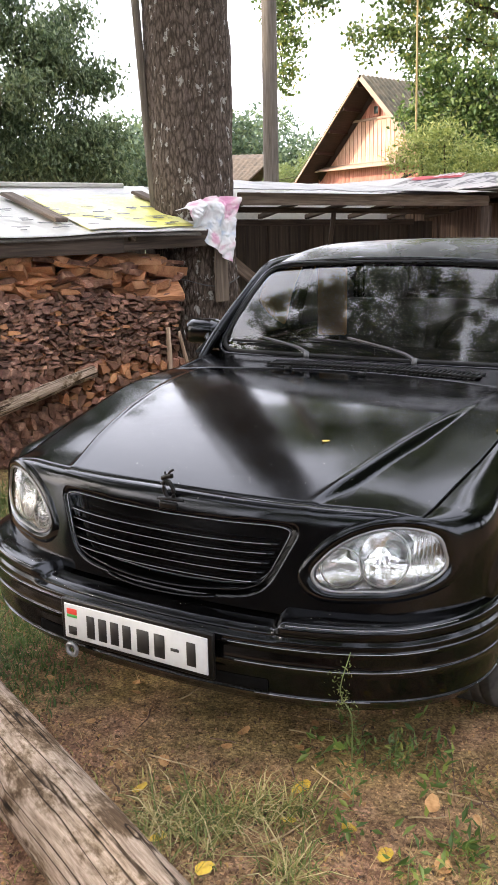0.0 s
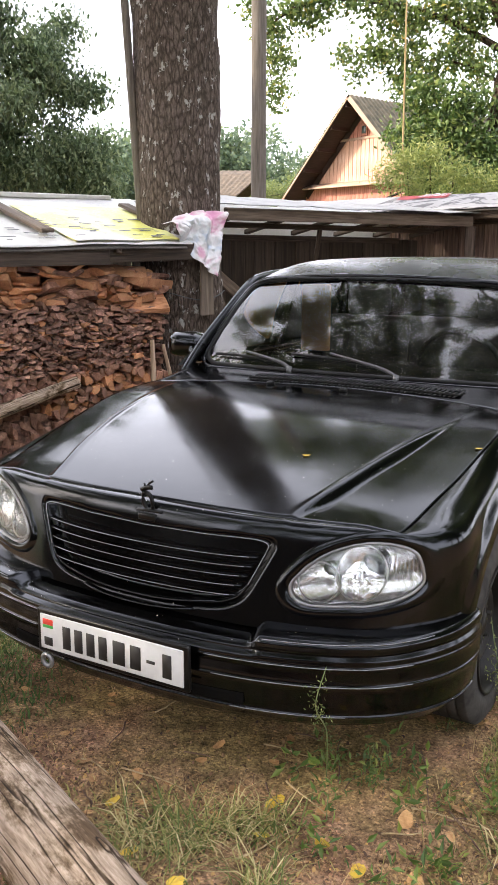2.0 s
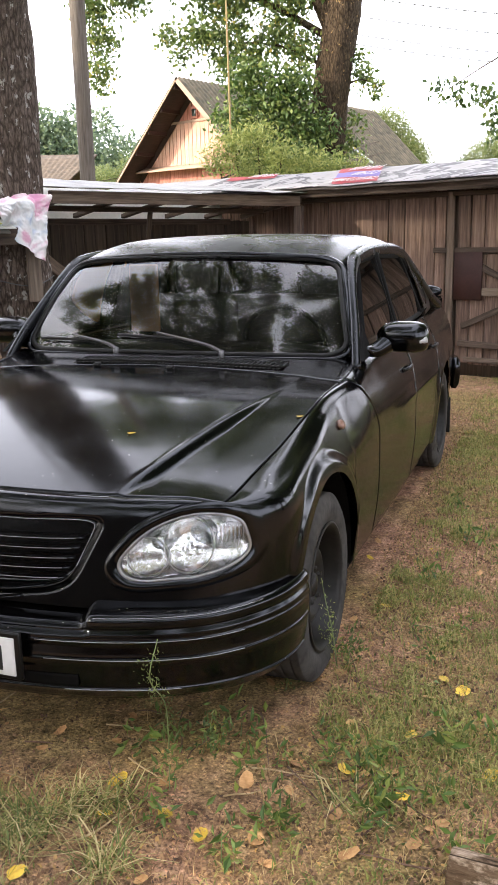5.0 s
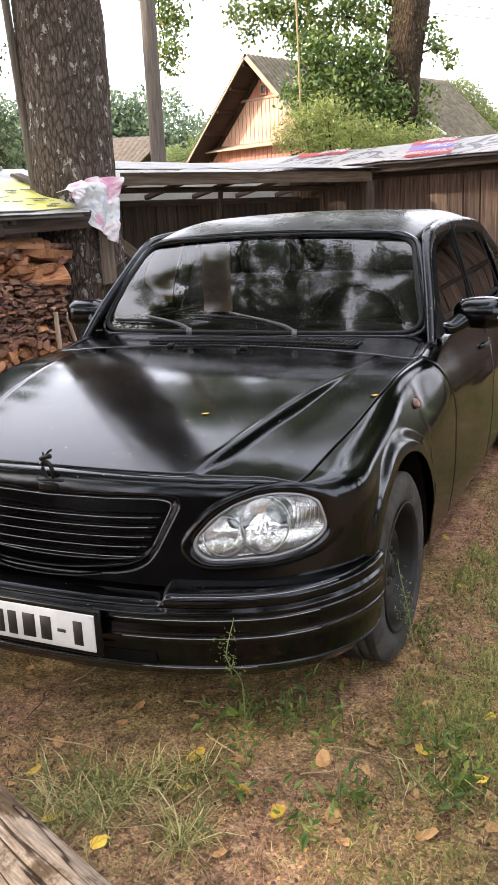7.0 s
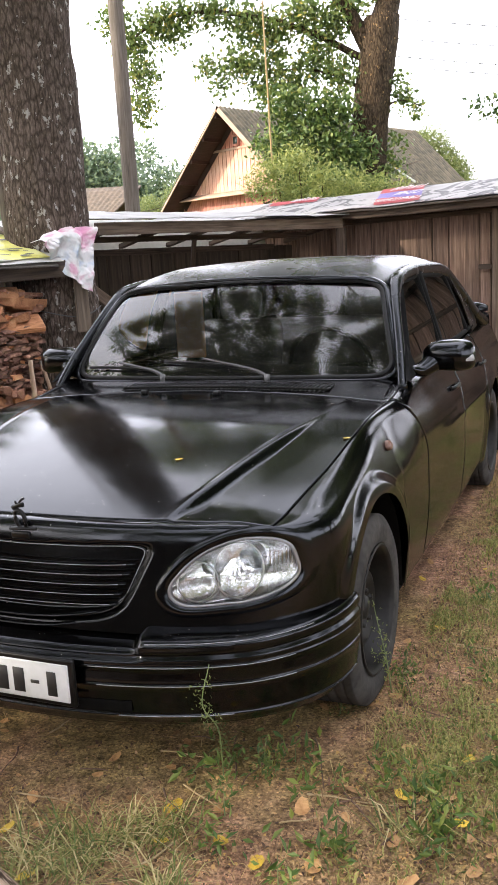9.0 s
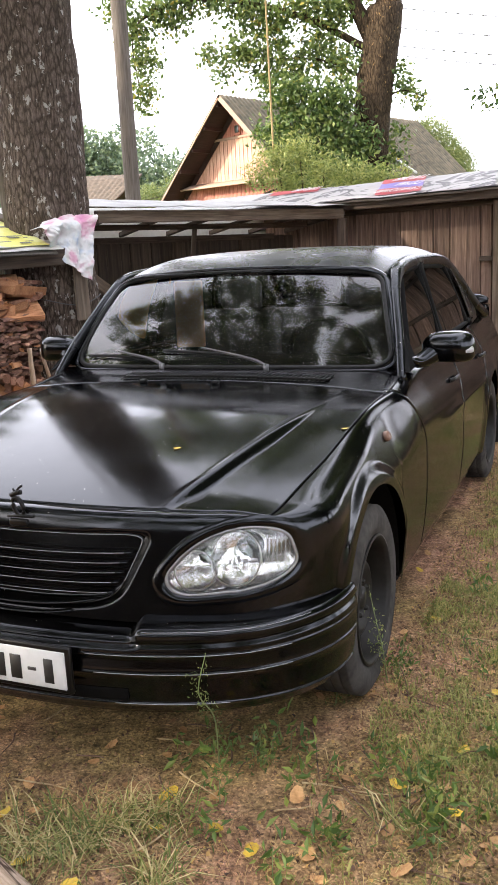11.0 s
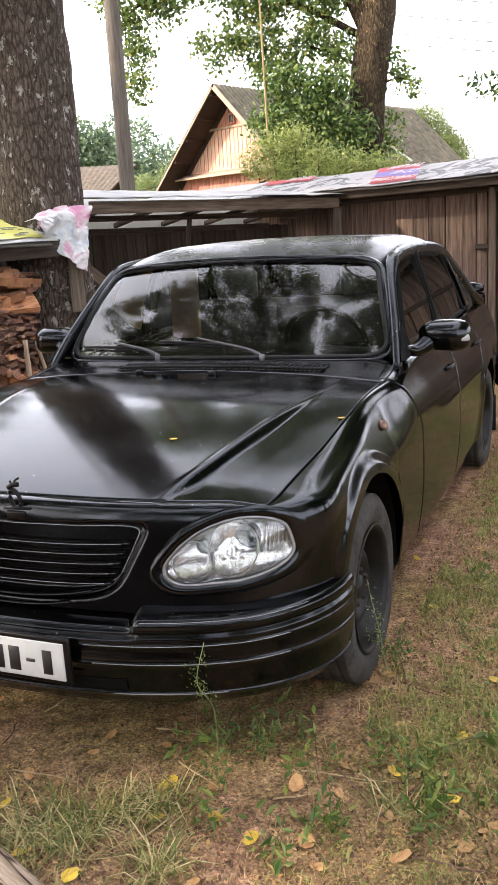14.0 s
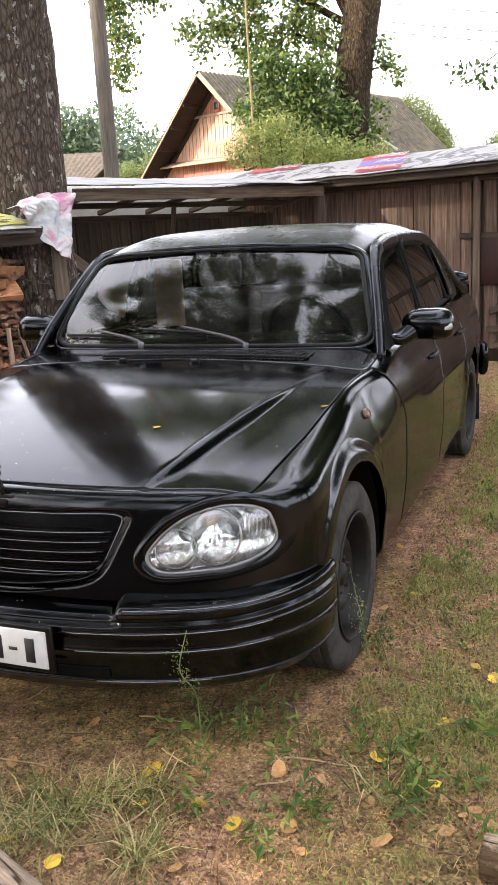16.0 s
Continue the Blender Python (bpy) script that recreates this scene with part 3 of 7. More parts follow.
def headlamp(s):
    lamp = part("headlamp", lamp_ring(0.0, -0.009, 0.005, -0.004, s), LAMP_RIM, car, "clear oval headlamp with chrome reflectors")
    part("bezel", lamp_ring(0.034, 0.001, 0.000, 0.004, s, 96, 0.010), PAINT, lamp, "black bezel")
    # back plate of mirror chrome
    n = 40

    def back(u, v):
        x, z = lamp_edge(2 * math.pi * u, -0.003)
        f = v
        xx, zz = lerp(0.632, x, f), lerp(0.622, z, f)
        facet = 0.004 * math.sin(xx * 260 + zz * 35) * (1 - f)
        return (s * xx, shear_y(xx, zz) + 0.012 + 0.020 * (1 - f ** 3) + 0.70 * max(0.0, zz - 0.60) * (1 - f ** 4) + facet, zz)
    part("reflector", grid(back, 96, 14), WHITE_REF, lamp, "bright silvered reflector housing")
    for name, cx, cz, rx, rz in (("inner_reflector", 0.537, 0.590, 0.055, 0.052), ("outer_reflector", 0.642, 0.620, 0.062, 0.074)):
        part(name, bowl(cx, cz, rx, rz, 0.05, -0.018, s), BOWL, lamp)
        ring = [Vector((s * (cx + rx * math.cos(t)), shear_y(cx + rx * math.cos(t), cz + rz * math.sin(t)) + 0.016, cz + rz * math.sin(t))) for t in np.linspace(0, 2 * math.pi, 41)[:-1]]
        part("rim_ring", sweep(ring, (0.0025, 0.0025), 6, closed=True), SILVER, lamp)
    for cx, cz, r in ((0.553, 0.612, 0.030), (0.668, 0.648, 0.040)):
        bm = bmesh.new()
        bmesh.ops.create_uvsphere(bm, u_segments=24, v_segments=12, radius=r)
        bmesh.ops.scale(bm, vec=(1, 0.45, 1), verts=bm.verts)
        bmesh.ops.translate(bm, vec=(s * cx, shear_y(cx, cz) + 0.045, cz), verts=bm.verts)
        part("projector_lens", bm, GLASSBALL, lamp, "round glass projector lens")
    # fluted inner wall at the outer end, in narrow upright ribs
    for k in range(7):
        x = 0.717 + 0.0095 * k
        z0, z1 = 0.622 + 0.10 * (x - 0.717), 0.682 - 0.25 * (x - 0.717)
        rib = [Vector((s * x, shear_y(x, z) + 0.020, z)) for z in np.linspace(z0, z1, 5)]
        part("flute", sweep(rib, (0.0042, 0.004), 6, up=Vector((1, 0, 0))), CHROME, lamp)

    def cover(u, v):
        x, z = lamp_edge(2 * math.pi * u, -0.008)
        xx, zz = lerp(0.632, x, v), lerp(0.622, z, v)
        return (s * xx, shear_y(xx, zz) - 0.004 - 0.022 * (1 - v * v), zz)
    ob = part("lens", grid(cover, 96, 12), COVER, lamp, "clear plastic lens")
    ob.visible_shadow = False


# bonnet


EDGE = sorted([wing_fn(k / 200 * 0.5, 1.0)[:2] for k in range(201)] + [wing_at(0.0, 1.0, 0.399 * k / 40, None)[:2] for k in range(41)])


def edge_y(x):
    return table(x, [p[0] for p in EDGE], [p[1] for p in EDGE]) + 0.0025


def hood_fn(u, v):
    # u across, v from the rear edge to the nose
    a = 2 * u - 1
    rear = 0.655 - 0.10 * abs(a) ** 1.6
    front = edge_y(abs(a) * 0.728)
    y = lerp(rear, front, v)
    x = a * shut_x(y)
    return (x, y, hood_z(x, y) + 0.002)


part("bonnet", grid(hood_fn, 260, 70, thick=0.004), PAINT, car, "glossy black bonnet with specks of pollen")


# near-black strips laid in the panel gaps stand in for their shade
for s_ in (1, -1):
    part("shut_line", sweep([Vector((s_ * (shut_x(y) + 0.003), y, hood_z(shut_x(y), y) - 0.007)) for y in np.linspace(-0.42, 0.545, 40)], (0.006, 0.004), 6), DARK, car, "near-black strip as shade in the gap beside the bonnet")
part("rear_shut_line", sweep([Vector((a * 0.79, 0.6575 - 0.10 * abs(a) ** 1.6, hood_z(a * 0.79, 0.655 - 0.10 * abs(a) ** 1.6) - 0.005)) for a in np.linspace(-1, 1, 41)], (0.005, 0.004), 6), DARK, car, "near-black strip as shade in the gap behind the bonnet")


WHITE_REF = faceted("silvered_housing", (0.95, 0.95, 0.96), 70.0, 0.05, (1, 1, 0.25), 0.80)
BOWL = faceted("mirror_bowl", (0.90, 0.91, 0.92), 18.0, 0.12, metal=1.0)
GLASSBALL = plain("projector_glass", (0.75, 0.78, 0.8), 0.02, 0.0, Transmission_Weight=0.9, IOR=1.5)
COVER = glass_mat("lamp_cover", (0.96, 0.97, 0.97), 0.02)

for s_ in (1, -1):
    part("front_wing", grid(mirror(wing_fn, s_), 130, 52, wing_keep), PAINT, car, "black front wing with a flared wheel arch")
    headlamp(s_)


# panel round the grille, and the grille in it
part("front_mask", grid(nose_fn, 170, 64), PAINT, car, "black panel round the grille")


def nose_pt(x, z, out=0.0):
    return Vector((x, front_y(abs(x), z) - out, z))


def grille_half(z):
    return lerp(0.318, 0.404, (z - 0.49) / 0.19)


def outline(k, drop=0.0):
    """A point on the rim of the grille opening, k from 0 to 1 round it, bowed below."""
    t = 2 * math.pi * k
    c, q = math.cos(t), math.sin(t)
    x = math.copysign(abs(c) ** 0.20, c)
    if q >= 0:
        z = 0.600 + (0.077 + 0.016 * x * x) * q ** 0.20
    else:
        z = 0.600 - (0.118 - 0.03 * x * x) * abs(q) ** 0.40
    return nose_pt(x * lerp(0.318, 0.404, min(1.0, (z - 0.49) / 0.19)), z, 0.001 + drop)


# pale grey for thin lines that stand in for sky glints on edges
GRILLE_EDGE = plain("painted_edge_glint", (0.20, 0.20, 0.215), 0.22)
grille = part("grille", sweep([outline(k / 240) for k in range(240)], (0.0034, 0.0034), 8, closed=True), PAINT, car, "black slatted radiator grille")
part("rubbed_edge", sweep([outline(k / 240, 0.0034) for k in range(-4, 125)], (0.0011, 0.0011), 5), GRILLE_EDGE, grille, "pale line painted as the glint along the edge")
for k in range(5):
    z = 0.644 - 0.0262 * k
    h = grille_half(z) - 0.020
    path = [nose_pt(x, z - 0.012 * (1 - (x / 0.42) ** 2), 0.006 * (1 - (x / h) ** 6) + 0.004 * (1 - (x / 0.42) ** 2)) for x in np.linspace(-h, h, 41)]
    part("slat", sweep(path, (0.011, 0.0030), 10, power=2.6), PAINT, grille)
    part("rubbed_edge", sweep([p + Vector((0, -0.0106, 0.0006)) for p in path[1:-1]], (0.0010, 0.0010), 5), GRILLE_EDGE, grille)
for k, z in enumerate((0.487, 0.462)):
    h = 0.26 - 0.07 * k
    path = [nose_pt(x, z + 0.03 * (x / 0.3) ** 2, 0.012 * (1 - (x / h) ** 4)) for x in np.linspace(-h, h, 31)]
    part("lower_rib", sweep(path, (0.010, 0.004), 10), PAINT, grille)

# bonnet ornament on its badge block
orn = part("bonnet_ornament", box(0.062, 0.026, 0.022, (0, front_y(0.0, 0.70) + 0.006, 0.698), 0.005), TRIM, car, "small cast-metal ornament on the bonnet edge")
ORN_Y = -0.578
bm_ = sweep([Vector((0.002 + 0.0165 * math.cos(t) - 0.006 * math.sin(t), ORN_Y - 0.005, 0.744 + 0.027 * math.sin(t))) for t in np.linspace(0, 2 * math.pi, 25)[:-1]], lambda t: (0.0062 + 0.002 * math.sin(6.28 * t), 0.0062), 8, closed=True)
sweep(spline([(-0.016, ORN_Y - 0.008, 0.778), (0.002, ORN_Y - 0.010, 0.786), (0.022, ORN_Y - 0.012, 0.790)], 8), lambda t: (0.0075 - 0.002 * t, 0.0075), 8, bm=bm_)
sweep(spline([(0.004, ORN_Y - 0.010, 0.788), (0.012, ORN_Y - 0.010, 0.800), (0.024, ORN_Y - 0.008, 0.808)], 6), (0.0035, 0.0035), 6, bm=bm_)
sweep(spline([(-0.002, ORN_Y - 0.010, 0.788), (-0.006, ORN_Y - 0.010, 0.799)], 4), (0.003, 0.003), 6, bm=bm_)
sweep(spline([(-0.036, ORN_Y + 0.004, 0.714), (0.0, ORN_Y - 0.004, 0.718), (0.048, ORN_Y + 0.004, 0.716)], 8), lambda t: (0.014 - 0.004 * t, 0.006), 8, bm=bm_)
part("figure", bm_, TRIM, orn, "dark cast figure")


# bumper
def bumper_plan(t, off=0.0):
    """t -1..1; a plan curve round the nose, moved out by off."""
    th = t * math.pi / 2
    c, s = max(0.0, math.cos(th)), abs(math.sin(th))
    x, y = 0.90 * s ** (2 / 2.4), -0.25 - 0.50 * c ** (2 / 2.4)
    n = Vector((abs(s) ** 0.83 / 0.9, -c ** 0.83 / 0.5)).normalized()
    return math.copysign(1, t) * (x + n.x * off), y + n.y * off


B_PROFILE = ((0.478, -0.13), (0.476, -0.03), (0.470, -0.008), (0.460, 0.0), (0.444, 0.001), (0.438, -0.002), (0.434, -0.004), (0.430, -0.002), (0.422, 0.002), (0.409, 0.002), (0.4045, 0.0040), (0.4025, 0.0040), (0.400, 0.001),
             (0.356, 0.0), (0.3520, 0.0025), (0.350, 0.0025), (0.348, -0.001), (0.285, -0.010), (0.266, -0.014), (0.263, -0.011), (0.261, -0.011), (0.258, -0.017), (0.225, -0.045), (0.215, -0.10))
B_Z, B_OFF = [q[0] for q in B_PROFILE], [q[1] for q in B_PROFILE]


def bumper_fn(u, v):
    t = 2 * u - 1
    k = v * (len(B_OFF) - 1)
    i = min(int(k), len(B_OFF) - 2)
    f = k - i
    off, z = lerp(B_OFF[i], B_OFF[i + 1], f), lerp(B_Z[i], B_Z[i + 1], f)
    x0 = abs(bumper_plan(t)[0])
    notch = 1 - ease(0.400, 0.445, x0)
    if z > 0.42:
        z = lerp(z, 0.42 + (z - 0.42) * 0.45, notch)
        off -= 0.03 * notch * ease(0.44, 0.475, z + 0.03)
    lift = 0.012 * ease(0.70, 0.9, x0)
    x, y = bumper_plan(t, off)
    return (x, y, z + lift * ease(0.22, 0.47, z) - 0.012 * (1 - (x0 / 0.9) ** 2) * ease(0.3, 0.2, z))


bumper = part("front_bumper", grid(bumper_fn, 300, 69, thick=0.003), PAINT, car, "black moulded front bumper with ribs")
# no openings here: near-black strips on the skin give the intakes' shade
for x0_, x1_ in ((0.06, 0.40), (-0.42, -0.30)):
    tt = [math.asin((abs(x) / 0.9) ** 1.2) / (math.pi / 2) * math.copysign(1, x) for x in np.linspace(x0_, x1_, 12)]
    part("intake", sweep([Vector((*bumper_plan(t, -0.006), 0.287)) for t in tt], (0.003, 0.017), 8, power=4), DARK, bumper, "near-black strip painted as the shaded lower intake")
# pale strips painted as glints along the bumper's ridges
for z_, off_, x0_, x1_ in ((0.467, -0.003, 0.45, 0.84), (0.4035, 0.0046, 0.29, 0.80), (0.351, 0.0032, 0.31, 0.80), (0.262, -0.0100, 0.36, 0.66)):
    for s_ in (1, -1):
        ts = [math.asin((x / 0.9) ** 1.2) / (math.pi / 2) for x in np.linspace(x0_, x1_, 26)]
        lift_ = [0.012 * ease(0.70, 0.9, x) * ease(0.22, 0.47, z_) - 0.012 * (1 - (x / 0.9) ** 2) * ease(0.3, 0.2, z_) for x in np.linspace(x0_, x1_, 26)]
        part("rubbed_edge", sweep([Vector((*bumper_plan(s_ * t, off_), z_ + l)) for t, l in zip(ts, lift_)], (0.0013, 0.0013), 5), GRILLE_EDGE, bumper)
tow = lathe([(0.011, -0.004), (0.02, -0.007), (0.026, 0.0), (0.02, 0.007), (0.011, 0.004), (0.011, -0.004)], 20, "y")
bmesh.ops.translate(tow, vec=(-0.245, -0.765, 0.262), verts=tow.verts)
part("tow_eye", tow, LAMP_RIM, bumper, "grey metal towing eye")

# number plate, its characters as plain bars
PLATE_W = noisy("plate_white", [(0.3, (0.44, 0.45, 0.46)), (0.7, (0.54, 0.55, 0.56))], rough=0.4, bump_s=0.05)
PLATE_K = plain("plate_black", (0.012, 0.012, 0.012), 0.5)
plate = part("number_plate", box(0.535, 0.016, 0.135, (0, -0.768, 0.362), 0.006), TRIM, car, "white number plate in a black frame")
part("plate_face", box(0.505, 0.006, 0.108, (0, -0.777, 0.362), 0.003), PLATE_W, plate, "white plate with dark bars")
for x_, w_, h_ in ((-0.152, 0.030, 0.07), (-0.108, 0.030, 0.07), (-0.064, 0.030, 0.07), (-0.020, 0.030, 0.07), (0.037, 0.042, 0.07), (0.094, 0.036, 0.07), (0.146, 0.028, 0.01), (0.200, 0.030, 0.07)):
    part("bar", box(w_, 0.003, h_, (x_, -0.7805, 0.358), 0.002, 1), PLATE_K, plate)
part("code_bar", box(0.032, 0.003, 0.026, (-0.222, -0.7805, 0.334), 0.002, 1), PLATE_K, plate)
part("flag_red", box(0.038, 0.003, 0.018, (-0.222, -0.7805, 0.394), 0.001, 1), plain("flag_red", (0.6, 0.05, 0.03), 0.5), plate)
part("flag_green", box(0.038, 0.003, 0.009, (-0.222, -0.7805, 0.3800), 0.001, 1), plain("flag_green", (0.05, 0.35, 0.07), 0.5), plate)


# sides behind the wings
def belt(y):
    return table(y, [0.56, 0.78, 1.0, 2.6, 3.2, 4.1], [0.896, 0.928, 0.945, 0.965, 0.985, 0.985])


def side_sheet(y0, y1, top_in=0.075):
    def fn(u, v):
        y = lerp(y0, y1, u)
        zb = belt(y)
        low = arch_z(y, AXLE_R, 0.345)
        zs = zb - 0.06
        front = y0 < 1.0

        def sx(z, yy):
            d = math.hypot(yy - AXLE_R, z - WHEEL_R)
            end = 0.34 * max(0.0, (yy - 3.55) / 0.6) ** 3
            return width(yy) * (1 - tumble(z)) + 0.015 * ease(0.44, 0.36, d) - end + 0.006 * ease(0.62, 0.66, z) * ease(0.70, 0.66, z) * ease(0.95, 1.4, yy)
        if v < 0.75:
            z = lerp(low, zs, v / 0.75)
            y = lerp(seam_y(z) + 0.005, y1, u) if front else y
            return (sx(z, y), y, z)
        t = (v - 0.75) / 0.25
        y = lerp(seam_y(zs + 0.06 * math.sin(t * math.pi / 2)) + 0.006, y1, u) if front else y
        x0 = sx(zs, y)
        x1 = x0 - top_in
        return (lerp(x0, x1, 1 - math.cos(t * math.pi / 2)) - 0.012 * math.sin(t * math.pi / 2), y, zs + 0.06 * math.sin(t * math.pi / 2))
    return fn


for s_ in (1, -1):
    for nm, y0, y1, n in (("front_door", 0.60, 1.680, 40), ("rear_door", 1.686, 2.56, 44), ("rear_wing", 2.566, 4.12, 70)):
        door = part(nm, grid(mirror(side_sheet(y0, y1), s_), n, 36, thick=0.003), PAINT, car, "black painted " + nm.replace("_", " "))
        if "door" in nm:
            hy = y1 - 0.16
            hb = sweep(spline([(s_ * 0.876, hy - 0.070, 0.81), (s_ * 0.893, hy - 0.05, 0.815), (s_ * 0.895, hy + 0.05, 0.815), (s_ * 0.876, hy + 0.070, 0.81)], 12), (0.006, 0.010), 8)
            part("handle", hb, TRIM, door, "black pull handle")
    rp = lathe([(0.0, 0.013), (0.02, 0.012), (0.027, 0.007), (0.029, -0.006), (0.0, -0.006)], 6, "x")
    bmesh.ops.rotate(rp, cent=(0, 0, 0), matrix=Matrix.Rotation(radians(-18), 3, "Y"), verts=rp.verts)
    bmesh.ops.scale(rp, vec=(s_, 1.15, 0.68), verts=rp.verts)
    bmesh.ops.translate(rp, vec=(s_ * (width(0.345) * (1 - wing_lean(0.785, 0.345)) + 0.001), 0.345, 0.785), verts=rp.verts)
    part("side_repeater", rp, plain("repeater_amber", (0.15, 0.080, 0.055), 0.2), car, "small amber side repeater lamp")


VENT = plain("vent_enamel", (0.015, 0.015, 0.016), 0.3)
# cowl with its slotted vent
def cowl_fn(u, v):
    a = 2 * u - 1
    rear = 0.655 - 0.10 * abs(a) ** 1.6 + 0.007
    y = lerp(rear, 0.80 + 0.10 * a * a, v)
    z0 = hood_z(a * 0.79, rear) - 0.001
    return (a * 0.80, y, lerp(z0, 0.953 - 0.012 * a * a, v ** 1.1))


cowl = part("cowl", grid(cowl_fn, 48, 10, thick=0.003), PAINT, car, "black panel under the windscreen")


def vent_pt(x, v):
    return Vector(cowl_fn((x / 0.80 + 1) / 2, v))


# flat near-black strip under the ribs stands in for shaded slots
part("vent", sweep([vent_pt(x, 0.42) + Vector((0, 0, 0.0005)) for x in np.linspace(-0.38, 0.54, 30)], (0.036, 0.002), 8, up=Vector((0, 0, 1)), power=4), DARK, cowl, "near-black strip painted as the shade in the vent slots")
for k in range(48):
    x = -0.375 + k * 0.0192
    a_, b_ = vent_pt(x - 0.012, 0.42), vent_pt(x + 0.012, 0.42)
    part("vent_rib", sweep([a_ + Vector((0, -0.037, -0.0065)), b_ + Vector((0, 0.037, 0.0105))], (0.0046, 0.0022), 8, power=4), VENT, cowl)
for x, y in ((-0.235, 0.60), (0.105, 0.575)):
    part("washer_jet", box(0.026, 0.03, 0.016, (x, y, hood_z(x, y) + 0.009), 0.006), TRIM, car, "black washer nozzle")


FRAME = noisy("matt_black_frame", [(0.3, (0.003, 0.003, 0.003)), (0.8, (0.008, 0.008, 0.008))], rough=0.75, bump_s=0.05, spec=0.08)
# glass house
def screen_fn(u, v):
    a = 2 * u - 1
    b = Vector((0.745 * a, 0.800 + 0.085 * a * a, 0.958 - 0.006 * a * a))
    t = Vector((0.628 * a, 1.115 + 0.075 * a * a, 1.338 - 0.026 * a * a))
    p = b.lerp(t, v)
    return (p.x, p.y - 0.018 * math.sin(math.pi * v), p.z + 0.012 * math.sin(math.pi * v))


ws = part("windscreen", grid(screen_fn, 72, 40), SCREEN, car, "dusty windscreen streaked with dirt")
ws.visible_shadow = False


def dense(path, n=6):
    out = []
    for i, p in enumerate(path):
        q = path[(i + 1) % len(path)]
        m = max(1, int((q - p).length / 0.05))
        out += [p.lerp(q, k / m) for k in range(m)]
    return out


def ws_loop(grow):
    pts = []
    fn = screen_fn
    base = []
    pu, pv = 0.07, 0.15
    for (cu, cv, a0), nxt in zip(((1 - pu, 1 - pv, 0), (pu, 1 - pv, 90), (pu, pv, 180), (1 - pu, pv, 270)), (0, 1, 2, 3)):
        for k in range(7):
            t = radians(a0 + 15 * k)
            base.append((cu + pu * math.cos(t), cv + pv * math.sin(t)))
    m = len(base)
    for i in range(m):
        (u0, v0), (u1, v1) = base[i], base[(i + 1) % m]
        k = max(1, int(math.hypot((u1 - u0) * 1.4, (v1 - v0) * 0.45) / 0.04))
        for j in range(k):
            u, v = lerp(u0, u1, j / k), lerp(v0, v1, j / k)
            u, v = 0.5 + (u - 0.5) * (1 + grow * 2 / 1.4), 0.5 + (v - 0.5) * (1 + grow * 2 / 0.48)
            pts.append(Vector(fn(u, v)))
    return pts


part("screen_seal", sweep(ws_loop(0.004), (0.012, 0.010), 8, closed=True), SEAL, car, "black rubber windscreen seal")
part("screen_frame", sweep(ws_loop(0.022), (0.016, 0.010), 8, closed=True, power=3), PAINT, car, "black painted windscreen surround")


def roof_fn(u, v):
    a = 2 * u - 1
    y = lerp(1.10 + 0.075 * a * a, 2.72 - 0.10 * a * a, v)
    crown = 1.437 - 0.09 * max(0.0, (1.72 - y) / 0.6) ** 2.2 - 0.13 * max(0.0, (y - 2.1) / 0.62) ** 2.4
    half = 0.668 - 0.01 * abs(y - 1.8)
    e = abs(a)
    return (half * (a if e < 0.0 else math.copysign(min(1.0, e), a)), y, crown - 0.030 * e ** 2 - 0.040 * max(0.0, (e - 0.72) / 0.28) ** 2.2)


